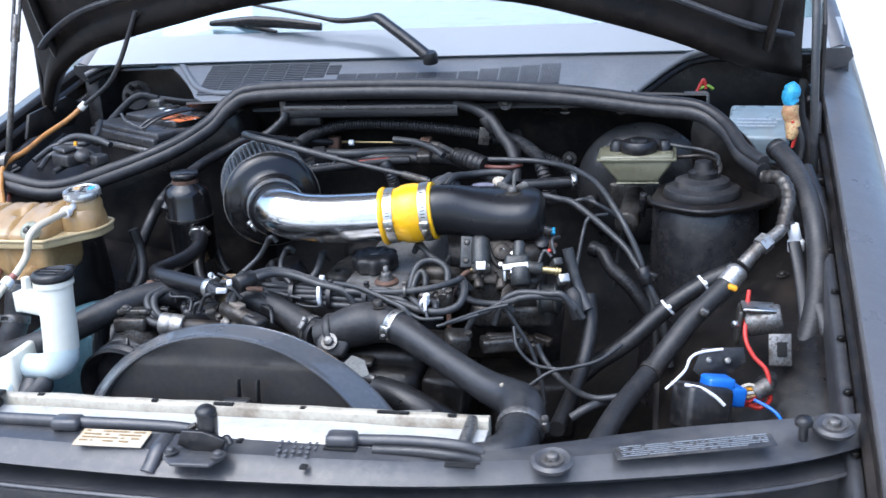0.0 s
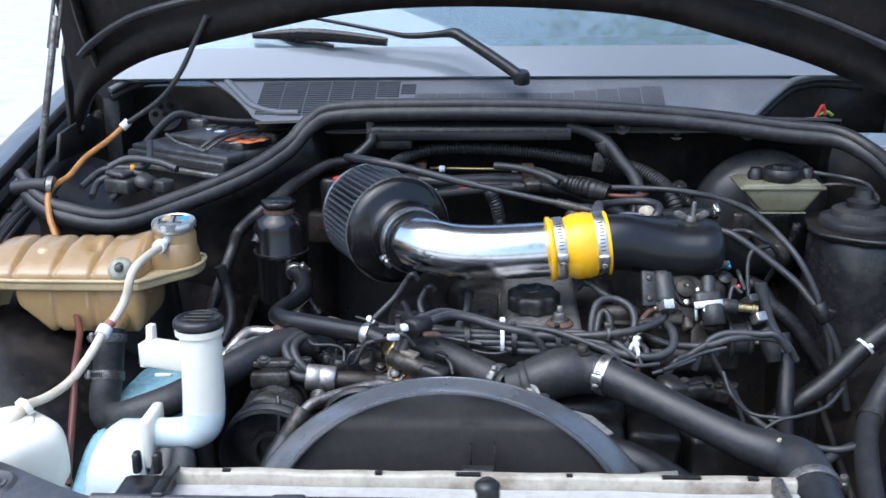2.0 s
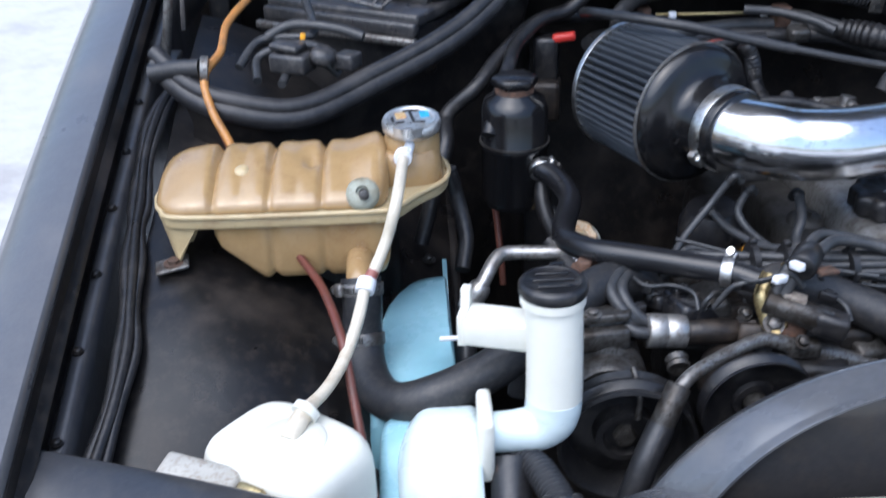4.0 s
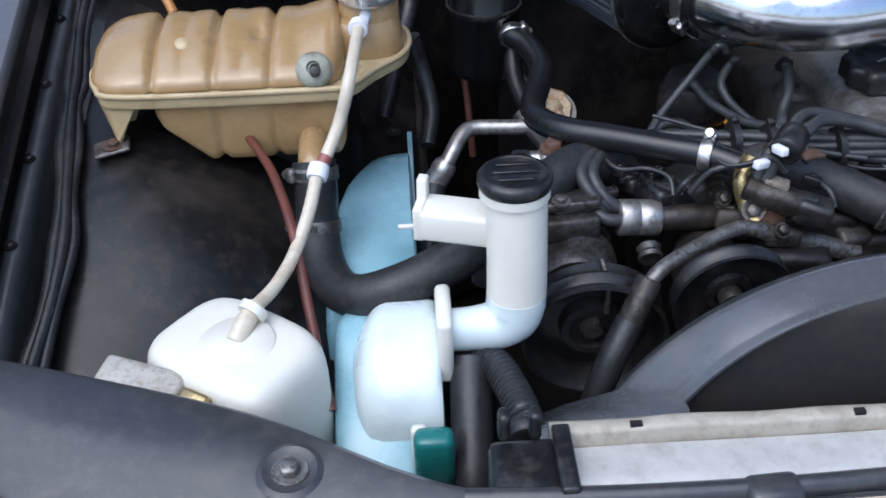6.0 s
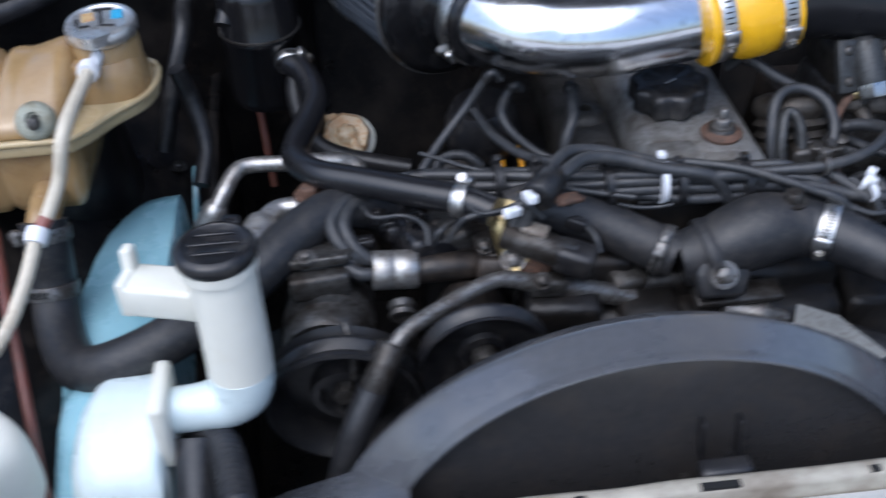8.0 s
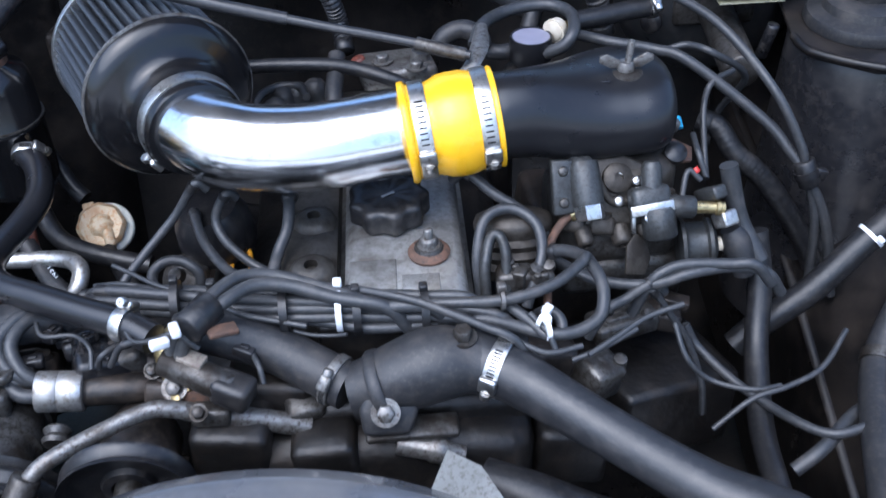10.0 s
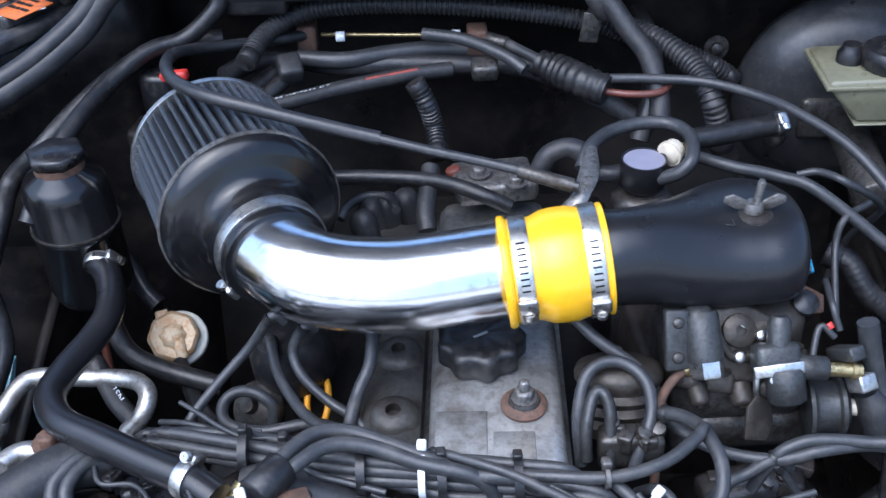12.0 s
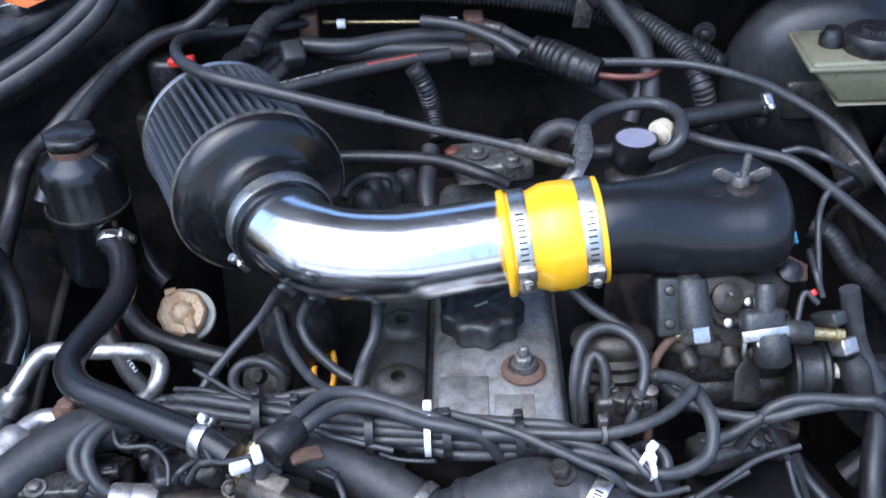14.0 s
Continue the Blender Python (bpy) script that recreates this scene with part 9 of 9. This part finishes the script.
hose("wiring_loom", [(-0.253, 1.727, 0.86), (-0.235, 1.752, 0.86), (-0.204, 1.774, 0.855), (-0.138, 1.754, 0.855), (-0.081, 1.756, 0.855), (-0.023, 1.75, 0.855), (0.027, 1.745, 0.855), (0.065, 1.723, 0.855), (0.113, 1.699, 0.84), (0.151, 1.689, 0.82)], 0.0098, "rubber_dusty", "thick grey-black wiring loom on the firewall", C)
hose("wiring_loom", [(-0.056, 1.748, 0.89), (-0.017, 1.737, 0.888), (0.021, 1.713, 0.882), (0.042, 1.697, 0.873)], 0.006, "wire", "black cable under the throttle wire", C)
tj = thing("taped_joint", (0.06, 1.72, 0.86), "cracked black tape wrapped round a cable joint", "taped joint")
jq = [(0.057, 1.721, 0.868), (0.075, 1.707, 0.866), (0.095, 1.684, 0.866), (0.117, 1.671, 0.862)]
part("wrap", tube(jq, [0.0125, 0.0155, 0.0155, 0.0145], 14, 6, ribs=0.0007, pitch=0.009), "rubber", tj)
part("brown_lead", tube([(0.115, 1.674, 0.86), (0.14, 1.667, 0.86), (0.164, 1.669, 0.86), (0.176, 1.683, 0.86)], 0.0035, 8, 5), "red_hose", tj, "brown-red lead")
hose("heater_hose", [(-0.228, 1.703, 0.85), (-0.214, 1.723, 0.855), (-0.204, 1.735, 0.858)], 0.009, "rubber", "black hose stub behind the filter")
hose("heater_hose", [(-0.216, 1.694, 0.845), (-0.203, 1.71, 0.852), (-0.191, 1.728, 0.858)], 0.009, "rubber", "black hose stub behind the filter")
tx = thing("brake_vacuum_hose", (-0.13, 1.68, 0.85), "black fabric hose with faded red and white print", "hose")
xq = [(-0.242, 1.684, 0.845), (-0.197, 1.684, 0.85), (-0.144, 1.705, 0.853), (-0.101, 1.719, 0.855), (-0.062, 1.731, 0.856), (-0.029, 1.74, 0.855)]
part("hose_body", tube(xq, 0.0078, 14, 6), "rubber_dusty", tx)
part("red_stripe", tube([tuple(V(*p) + V(0, -0.0036, 0.0058)) for p in smooth_line(xq[2:5], 4)[3:]], 0.0019, 8, 2, squash=0.8), "faded_red", tx, "faded red stripe")
a_, b_ = V(*xq[2]), V(*xq[1])
lettering("TC 6387/EN 853 1SN", a_.lerp(b_, 0.02) + V(0, -0.0042, 0.0080), b_ - a_, V(0.1, -0.75, 0.55), 0.0082, "white_tie", tx, 1.05)
cl = thing("hose_clip", (-0.2, 1.7, 0.86), "grey rubber hose clip block", "clip", "hose clips")
part("block", box((-0.187, 1.726, 0.866), (0.024, 0.026, 0.026), (30, 0, 20), bevel=0.004), "rubber_dusty", cl)
cl2 = thing("hose_clip", (0.0, 1.7, 0.86), "grey rubber hose clip block", "clip", "hose clips")
part("block", box((0.004, 1.716, 0.866), (0.026, 0.02, 0.018), (20, 0, 5), bevel=0.004), "castdark", cl2)
hose("long_cable", [(0.112, 1.681, 0.87), (0.156, 1.678, 0.87), (0.206, 1.668, 0.87), (0.246, 1.64, 0.87), (0.273, 1.607, 0.87)] + [(0.31, 1.556, 0.86), (0.347, 1.495, 0.825), (0.372, 1.472, 0.78), (0.381, 1.465, 0.751), (0.395, 1.455, 0.70), (0.40, 1.45, 0.62)], 0.0045, "wire", "long black cable arching over the brake lines", C)
hose("long_cable", [(0.181, 1.581, 0.845), (0.213, 1.56, 0.845), (0.25, 1.551, 0.84), (0.279, 1.534, 0.835)] + [(0.345, 1.497, 0.79), (0.366, 1.478, 0.768), (0.381, 1.465, 0.748), (0.404, 1.452, 0.70), (0.42, 1.44, 0.62)], 0.0052, "wire", "long black cable running to the wing", C)
hose("long_cable", [(0.27, 1.569, 0.83), (0.287, 1.565, 0.835), (0.306, 1.546, 0.835)] + [(0.345, 1.56, 0.80), (0.338, 1.60, 0.74), (0.33, 1.61, 0.68)], 0.0035, "wire", "thin black cable running to the wing", C)
hose("hanging_wire", [(0.324, 1.538, 0.82), (0.298, 1.517, 0.82), (0.29, 1.505, 0.8), (0.285, 1.468, 0.77), (0.283, 1.451, 0.76)], 0.003, "wire", "thin hanging wire beside the horn", C)
hose("corrugated_hose", [(0.299, 1.545, 0.765), (0.317, 1.535, 0.76), (0.331, 1.521, 0.74), (0.364, 1.51, 0.71), (0.41, 1.497, 0.64), (0.442, 1.474, 0.56)], 0.011, "rubber", "black conduit in the shade by the tower", "conduit", ribs=0.0001, pitch=0.005, n=12)
# servo vacuum hose
vh = thing("servo_hose", (0.22, 1.62, 0.84), "black servo vacuum hose with a clip", "hose")
vq = [(0.186, 1.608, 0.845), (0.209, 1.614, 0.845), (0.236, 1.623, 0.845), (0.265, 1.631, 0.845)]
part("hose_body", tube(vq, 0.0098, 14, 5), "rubber", vh)
band_clamp(vh, vq[3], V(*vq[3]) - V(*vq[2]), 0.0102, 0.008, (0.4, -0.4, 0.6), slots=False)
# vacuum gauge-like cap, cream valve and looped hose
gc = thing("vacuum_valve", (0.135, 1.56, 0.83), "black round valve with a pale lilac top", "valve")
gq = V(*(0.135, 1.549, 0.862))
part("body", lathe([(0, -0.026), (0.017, -0.026), (0.0195, -0.022), (0.0195, -0.002), (0.019, 0), (0.0175, 0), (0.0175, -0.0015), (0, -0.0015)], gq, (0, 0, 1), 30), "horn", gc)
part("face", lathe([(0, 0), (0.0173, 0), (0.0173, 0.0008), (0, 0.001)], gq + V(0, 0, -0.0015), (0, 0, 1), 28), "lilac", gc, "pale lilac disc")
part("seat", lathe([(0, 0), (0.026, 0), (0.026, 0.006), (0.02, 0.012), (0, 0.012)], gq + V(0, 0, -0.042), (0, 0, 1), 24), "castdark", gc)
cv = thing("check_valve", (0.165, 1.575, 0.86), "cream nylon check valve on a hose", "valve")
cq = V(*(0.16, 1.56, 0.862))
part("body", rod(cq + V(0.003, 0.004, 0.0), cq + V(-0.005, -0.006, 0.0), 0.0098), "cream_hose", cv)
part("rim", lathe([(0.008, 0), (0.0112, 0), (0.0112, 0.003), (0.008, 0.003)], cq + V(-0.002, -0.0025, 0), (-0.8, -1, 0), 20), "cream_hose", cv)
part("core", rod(cq + V(0.002, 0.0, 0.0), cq + V(0.011, 0.004, -0.001), 0.0062), "brass", cv, "yellowed inner valve")
hose("vacuum_hose", [(0.081, 1.53, 0.865), (0.089, 1.547, 0.875), (0.109, 1.581, 0.87), (0.135, 1.594, 0.87), (0.161, 1.593, 0.87), (0.175, 1.573, 0.87), (0.172, 1.538, 0.87), (0.162, 1.53, 0.86), (0.147, 1.536, 0.85)], 0.0058, "wire", "thin black vacuum hose making a loop")
hose("vacuum_hose", [(0.048, 1.559, 0.845), (0.057, 1.562, 0.86), (0.074, 1.564, 0.865), (0.088, 1.559, 0.86), (0.091, 1.555, 0.85)], 0.009, "rubber_dusty", "grey-black breather hose elbow")
hose("vacuum_hose", [(0.096, 1.557, 0.845), (0.107, 1.553, 0.845), (0.12, 1.556, 0.845)], 0.0075, "rubber_dusty", "short grey-black hose stub")
hose("breather_hose", [(-0.144, 1.581, 0.83), (-0.103, 1.582, 0.83), (-0.053, 1.576, 0.83), (-0.023, 1.572, 0.825), (0.002, 1.562, 0.82), (0.024, 1.559, 0.81)], 0.0068, "rubber", "black breather hose behind the intake pipe")
hose("breather_hose", [(-0.046, 1.595, 0.83), (-0.048, 1.573, 0.82), (-0.05, 1.552, 0.81), (-0.048, 1.54, 0.8)], 0.0085, "rubber_dusty", "short dusty breather hose")
# rear engine casting
rc = thing("rear_casting", (0.03, 1.56, 0.76), "dull alloy casting with bolts behind the intake pipe", "casting")
part("plate", box((0.01, 1.618, 0.8), (0.075, 0.06, 0.02), (-6, 0, 8), bevel=0.005), "castalu", rc)
for p in [(-0.003, 1.61, 0.813), (0.03, 1.593, 0.813)]:
    hex_bolt(p, (0, 0, 1), 0.0065, 0.006, "castalu", rc)
part("red_tip", rod((-0.028, 1.626, 0.81), (-0.025, 1.626, 0.8), 0.007), "red_hose", rc, "faded red rubber tip")
part("sensor", lathe([(0, 0), (0.014, 0), (0.014, 0.006), (0.009, 0.008), (0.009, 0.02), (0, 0.02)], (0.031, 1.612, 0.8), (0.2, 0.1, 1), 20), "steel", rc)
sb = thing("plug_boot", (-0.09, 1.47, 0.77), "black plug lead boots beside the rocker cover", "plug boot")
for p in [(-0.109, 1.578, 0.785), (-0.09, 1.606, 0.785), (-0.072, 1.612, 0.785), (-0.103, 1.601, 0.785)]:
    part("boot", lathe([(0, -0.02), (0.012, -0.02), (0.013, 0.0), (0.010, 0.008), (0.005, 0.011), (0, 0.011)], p, (-0.2, 0.1, 1), 16), "rubber_dusty", sb)
part("loop", tube([(-0.129, 1.575, 0.79), (-0.122, 1.591, 0.795), (-0.105, 1.605, 0.795), (-0.086, 1.6, 0.795), (-0.078, 1.58, 0.795)], 0.0042, 8, 5), "wire", sb)
# ignition coil with red plug
ig = thing("ignition_coil", (-0.3, 1.70, 0.84), "dark ignition coil with a red plug", "ignition coil")
iq = V(*(-0.289, 1.687, 0.882))
part("plug", box(tuple(iq), (0.028, 0.011, 0.010), (0, -8, -8), bevel=0.003), "red", ig, "red plastic plug")
part("body", box(tuple(iq + V(-0.02, 0.012, -0.03)), (0.03, 0.03, 0.06), (0, 0, -10), bevel=0.005), "plastic", ig)
part("lower_body", box(tuple(iq + V(-0.028, 0.0, -0.075)), (0.05, 0.04, 0.05), (0, 0, -10), bevel=0.006), "grime", ig)
hose("reservoir_hose", [(-0.47, 1.521, 0.7), (-0.451, 1.546, 0.76), (-0.437, 1.57, 0.8), (-0.434, 1.606, 0.82), (-0.4, 1.61, 0.85), (-0.374, 1.642, 0.87), (-0.347, 1.675, 0.885), (-0.324, 1.716, 0.89), (-0.302, 1.741, 0.89), (-0.253, 1.751, 0.89)], 0.0092, "rubber", "black hose passing behind the steering reservoir")
hose("reservoir_hose", [(-0.437, 1.5, 0.799), (-0.429, 1.5, 0.766), (-0.421, 1.48, 0.728), (-0.427, 1.45, 0.703)], 0.0085, "rubber", "black hose dropping from the steering reservoir")
hose("red_line", [(-0.383, 1.612, 0.74), (-0.381, 1.60, 0.715), (-0.378, 1.585, 0.685), (-0.376, 1.57, 0.655), (-0.374, 1.56, 0.62)], 0.0042, "red_hose", "short red-brown hose below the reservoir", "hose")
# crankcase valve
pc = thing("breather_valve", (-0.3, 1.53, 0.68), "cream nylon breather valve stained with rust", "valve")
pq = V(*(-0.285, 1.524, 0.7))
up = V(0.12, -0.62, 0.75)
part("rear_disc", lathe([(0, -0.012), (0.024, -0.012), (0.026, -0.008), (0.026, -0.002), (0.024, 0), (0, 0)], pq + V(0.004, 0.002, -0.002), up, 32), "white", pc, "pale rear disc")
part("body", lathe([(0, 0), (0.022, 0), (0.0235, 0.002), (0.0235, 0.006), (0.020, 0.010), (0.0185, 0.0095), (0.012, 0.008), (0.009, 0.013), (0.006, 0.016), (0, 0.016)], pq, up, 40, 0.0007, 8, 1), "pcv", pc, "cream stained valve face")
part("nozzle", rod(pq + V(0.004, -0.003, 0.008), pq + V(0.012, -0.022, -0.008), 0.0055), "pcv", pc)
part("top_lug", box(tuple(pq + V(-0.014, 0.018, 0.012)), (0.012, 0.008, 0.01), (30, 0, 20), bevel=0.002), "pcv", pc)
part("upper_hose", tube([(-0.304, 1.554, 0.715), (-0.317, 1.563, 0.725), (-0.331, 1.579, 0.74), (-0.349, 1.603, 0.75)], 0.0085, 12, 5), "rubber", pc)
part("lower_hose", tube([(-0.276, 1.499, 0.69), (-0.262, 1.471, 0.69), (-0.239, 1.427, 0.7), (-0.22, 1.397, 0.71)], 0.0075, 12, 5), "rubber", pc)
pc.location += V(-0.006, 0.011, -0.012)
bph = thing("brake_pressure_hose", (-0.33, 1.45, 0.71), "black fabric hose with pale print near the pipes", "hose")
bq_ = [(-0.334, 1.457, 0.73), (-0.322, 1.442, 0.72), (-0.311, 1.428, 0.71), (-0.298, 1.418, 0.7)]
part("hose_body", tube(bq_, 0.0085, 12, 6), "rubber_dusty", bph)
lettering("853 1SN", V(*bq_[1]) + V(-0.002, -0.002, 0.0088), V(*bq_[3]) - V(*bq_[1]), V(0.7, 0.5, 0.3), 0.008, "white_tie", bph, 1.05)
# ---- battery ----
bt = thing("battery", (-0.53, 1.80, 0.77), "dusty black car battery with orange labels", "battery")
bm_ = pose(-0.516, 1.795, 0.016, 0, 0, -31.5)
part("case", moved(box((0, 0, 0.83), (0.215, 0.15, 0.12), bevel=0.006), bm_), "plastic", bt)
part("lid", moved(box((0, 0, 0.895), (0.22, 0.155, 0.016), bevel=0.004), bm_), "battery", bt, "dusty black lid")
part("raised_lid", moved(box((0.01, 0.02, 0.908), (0.17, 0.10, 0.014), bevel=0.004), bm_), "battery", bt)
part("front_ledge", moved(box((0.0, -0.081, 0.886), (0.222, 0.012, 0.018), bevel=0.004), bm_), "battery", bt, "pale dusty front ledge")
part("hold_down", moved(box((0.0, -0.092, 0.874), (0.23, 0.01, 0.01), (0, 0, 1), bevel=0.003), bm_), "castalu", bt, "grey metal hold-down bar")
for k in range(5):
    part("print_stripe", moved(box((0.092 + 0.004 * k, -0.02 + 0.004 * k, 0.9152), (0.0014, 0.02, 0.0006), (0, 0, -20), bevel=0), bm_), "white_tie", bt)
part("print_line", moved(box((0.085, -0.028, 0.9152), (0.0012, 0.026, 0.0006), (0, 0, -24), bevel=0), bm_), "white_tie", bt)
for k in range(6):
    part("cell_plug", moved(lathe([(0, 0), (0.009, 0), (0.009, 0.003), (0.004, 0.004), (0, 0.003)], (-0.06 + 0.027 * k, 0.055, 0.915), (0, 0, 1), 16), bm_), "battery", bt)
for x in (0.046, 0.092):
    part("orange_label", moved(box((x, -0.006, 0.9156), (0.036, 0.045, 0.0008), bevel=0), bm_), "orange", bt, "worn orange label")
    bars("printing", bm_ @ V(x - 0.015, 0.01, 0.9164), bm_.to_3x3() @ V(1, 0, 0), bm_.to_3x3() @ V(0, 1, 0), 0.03, 3, "void", bt, int(x * 1000), 0.004, 0.010)
for off in (0.0, 0.016):
    part("carry_strap", tube([bm_ @ V(*p) for p in ((0.035 + off, 0.055, 0.917), (0.05 + off, 0.03, 0.924), (0.056 + off, -0.01, 0.926), (0.052 + off, -0.05, 0.92), (0.04 + off, -0.07, 0.906))], 0.004, 8, 5, squash=0.7), "plastic", bt, "black carry strap")
part("white_tag", moved(box((-0.012, 0.028, 0.9155), (0.016, 0.014, 0.0012), (0, 0, 15), bevel=0.0004), bm_), "white_tie", bt, "small white paper tag")
part("front_strap", tube([bm_ @ V(*p) for p in ((-0.06, -0.045, 0.917), (-0.02, -0.062, 0.912), (0.03, -0.07, 0.908), (0.06, -0.072, 0.906))], 0.0028, 8, 5), "castalu", bt, "dull wire along the lid")
part("terminal_clamp", moved(box((-0.085, 0.05, 0.918), (0.036, 0.03, 0.022), (0, 0, 10), bevel=0.005), bm_), "castalu", bt, "dull lead terminal clamp")
part("terminal_clamp", moved(box((0.09, 0.05, 0.912), (0.03, 0.03, 0.02), bevel=0.005), bm_), "castdark", bt)
part("silver_disc", moved(rod((-0.04, 0.03, 0.914), (-0.04, 0.03, 0.918), 0.007), bm_), "steel", bt)
part("power_cable", tube([bm_ @ V(*p) for p in ((-0.085, 0.05, 0.928), (-0.11, 0.02, 0.935), (-0.122, -0.03, 0.90), (-0.115, -0.08, 0.86))], 0.007, 10, 6), "rubber_dusty", bt, "thick black battery cable")
part("power_cable", tube([bm_ @ V(*p) for p in ((0.09, 0.06, 0.92), (0.04, 0.075, 0.928), (-0.02, 0.07, 0.925), (-0.085, 0.055, 0.928))], 0.005, 10, 6), "rubber", bt)
for k, pts in enumerate(([(-0.641, 1.58, 0.879), (-0.642, 1.62, 0.894), (-0.596, 1.62, 0.907), (-0.56, 1.62, 0.894), (-0.558, 1.62, 0.874)], [(-0.663, 1.6, 0.889), (-0.641, 1.64, 0.907), (-0.585, 1.64, 0.91), (-0.585, 1.68, 0.916), (-0.596, 1.72, 0.933)], [(-0.615, 1.58, 0.874), (-0.606, 1.62, 0.879), (-0.573, 1.62, 0.884), (-0.554, 1.62, 0.869)])):
    hose("battery_lead", pts, 0.005, "wire", "black wires tangled beside the battery", C)
fb = thing("fuse_holder", (-0.62, 1.60, 0.85), "dusty black fuse holder beside the battery", "fuse holder")
fq = V(*(-0.604, 1.61, 0.89))
part("case", box(tuple(fq), (0.046, 0.032, 0.022), (0, 0, -25), bevel=0.004), "battery", fb)
part("lid", box(tuple(fq + V(-0.004, 0.004, 0.017)), (0.036, 0.028, 0.008), (0, 4, -25), bevel=0.003), "battery", fb)
part("knob", lathe([(0, 0), (0.014, 0), (0.015, 0.006), (0.010, 0.012), (0, 0.013)], fq + V(0.034, -0.006, 0.004), (0.2, -0.3, 1), 18), "battery", fb, "round dusty cable boot")
part("side_block", box(tuple(fq + V(0.062, -0.004, 0.0)), (0.024, 0.024, 0.018), (0, 0, -30), bevel=0.003), "battery", fb)
part("stay", tube([fq + V(-0.03, 0.03, 0.02), fq + V(0.0, 0.035, 0.032), fq + V(0.05, 0.02, 0.03), fq + V(0.08, 0.01, 0.022)], 0.006, 8, 5), "wire", fb)
part("yellow_tag", box(tuple(fq + V(0.012, 0.012, 0.022)), (0.006, 0.004, 0.012), (0, 10, 10), bevel=0.001), "amber_ring", fb, "yellow tag")
gr = thing("grommet_plate", (-0.55, 1.96, 0.95), "black drilled plastic grommet behind the battery", "grommet")
gq2 = V(*(-0.64, 1.95, 0.938))
part("disc", lathe([(0, 0), (0.03, 0), (0.03, 0.01), (0, 0.012)], gq2, (0.1, -1, 0.4), 24), "plastic", gr)
for k in range(7):
    a = k * math.pi / 3
    o = V(0.018 * math.cos(a), 0, 0.018 * math.sin(a)) if k < 6 else V(0, 0, 0)
    part("hole", rod(gq2 + o + V(0.001, -0.0105, 0.004), gq2 + o + V(0.0013, -0.0135, 0.005), 0.005), "void", gr)
hose("washer_hose", [(-0.485, 1.7, 1.128), (-0.509, 1.71, 1.089), (-0.54, 1.72, 1.039), (-0.58, 1.735, 0.997)] + [(-0.641, 1.744, 0.957)], 0.0042, "wire", "thin black washer hose hanging from the bonnet", "hose", n=8)
single("hose_joiner", rod((-0.636, 1.747, 0.962), (-0.646, 1.741, 0.952), 0.0068), "white", "small cream hose joiner", "hose joiner")
# seal end stub and cables in the wing gutter
hose("drain_stub", [(-0.755, 1.58, 0.892), (-0.727, 1.575, 0.897), (-0.699, 1.57, 0.899)], 0.0105, "rubber_dusty", "grey rubber stub at the seal's end", "hose")
single("seal_ring", lathe([(0.0115, -0.004), (0.016, -0.004), (0.016, 0.004), (0.0115, 0.004)], (-0.695, 1.57, 0.896), (1, 0.1, -0.1), 20), "castalu", "pale metal ring on the seal's end", "ring")
channel = [(-0.728, 1.64, 0.866), (-0.747, 1.604, 0.853), (-0.757, 1.558, 0.838), (-0.756, 1.505, 0.820), (-0.751, 1.438, 0.800), (-0.748, 1.405, 0.791), (-0.743, 1.357, 0.779), (-0.735, 1.298, 0.764), (-0.729, 1.248, 0.749), (-0.731, 1.19, 0.729), (-0.737, 1.13, 0.706), (-0.742, 1.06, 0.678)]
for k in range(3):
    hose("gutter_cable", [(x + 0.006 * (k - 1) + 0.002 * math.sin(3 * i + k), y, z + 0.004 * (k % 2)) for i, (x, y, z) in enumerate(channel)], (0.0065, 0.005, 0.0042)[k], "rubber", "black cable lying in the wing gutter", C, "gutter cables", n=10)
# clutter on the firewall: bolts and clips
for p, ax_ in (((0.142, 1.75, 0.951), (0, -1, 0.4)), ((0.243, 1.8, 0.842), (0, -1, 0.1)), ((0.236, 1.81, 0.931), (0, -1, 0.1)), ((0.335, 1.75, 0.941), (0, -1, 0.4))):
    hex_bolt(p, ax_, 0.007, 0.006, "castdark", fire, 1.8)

cc = thing("cable_clip", (0.381, 1.465, 0.75), "black clip holding two cables together", "clip")
part("collar", rod((0.377, 1.468, 0.762), (0.386, 1.461, 0.738), 0.0105), "rubber", cc)
part("band", lathe([(0.0106, -0.003), (0.0118, -0.003), (0.0118, 0.003), (0.0106, 0.003)], (0.3815, 1.4645, 0.75), (0.35, -0.27, -0.95), 16), "plastic", cc)
part("side_tab", box((0.392, 1.462, 0.75), (0.014, 0.008, 0.012), (0, 20, 0), bevel=0.002), "plastic", cc)
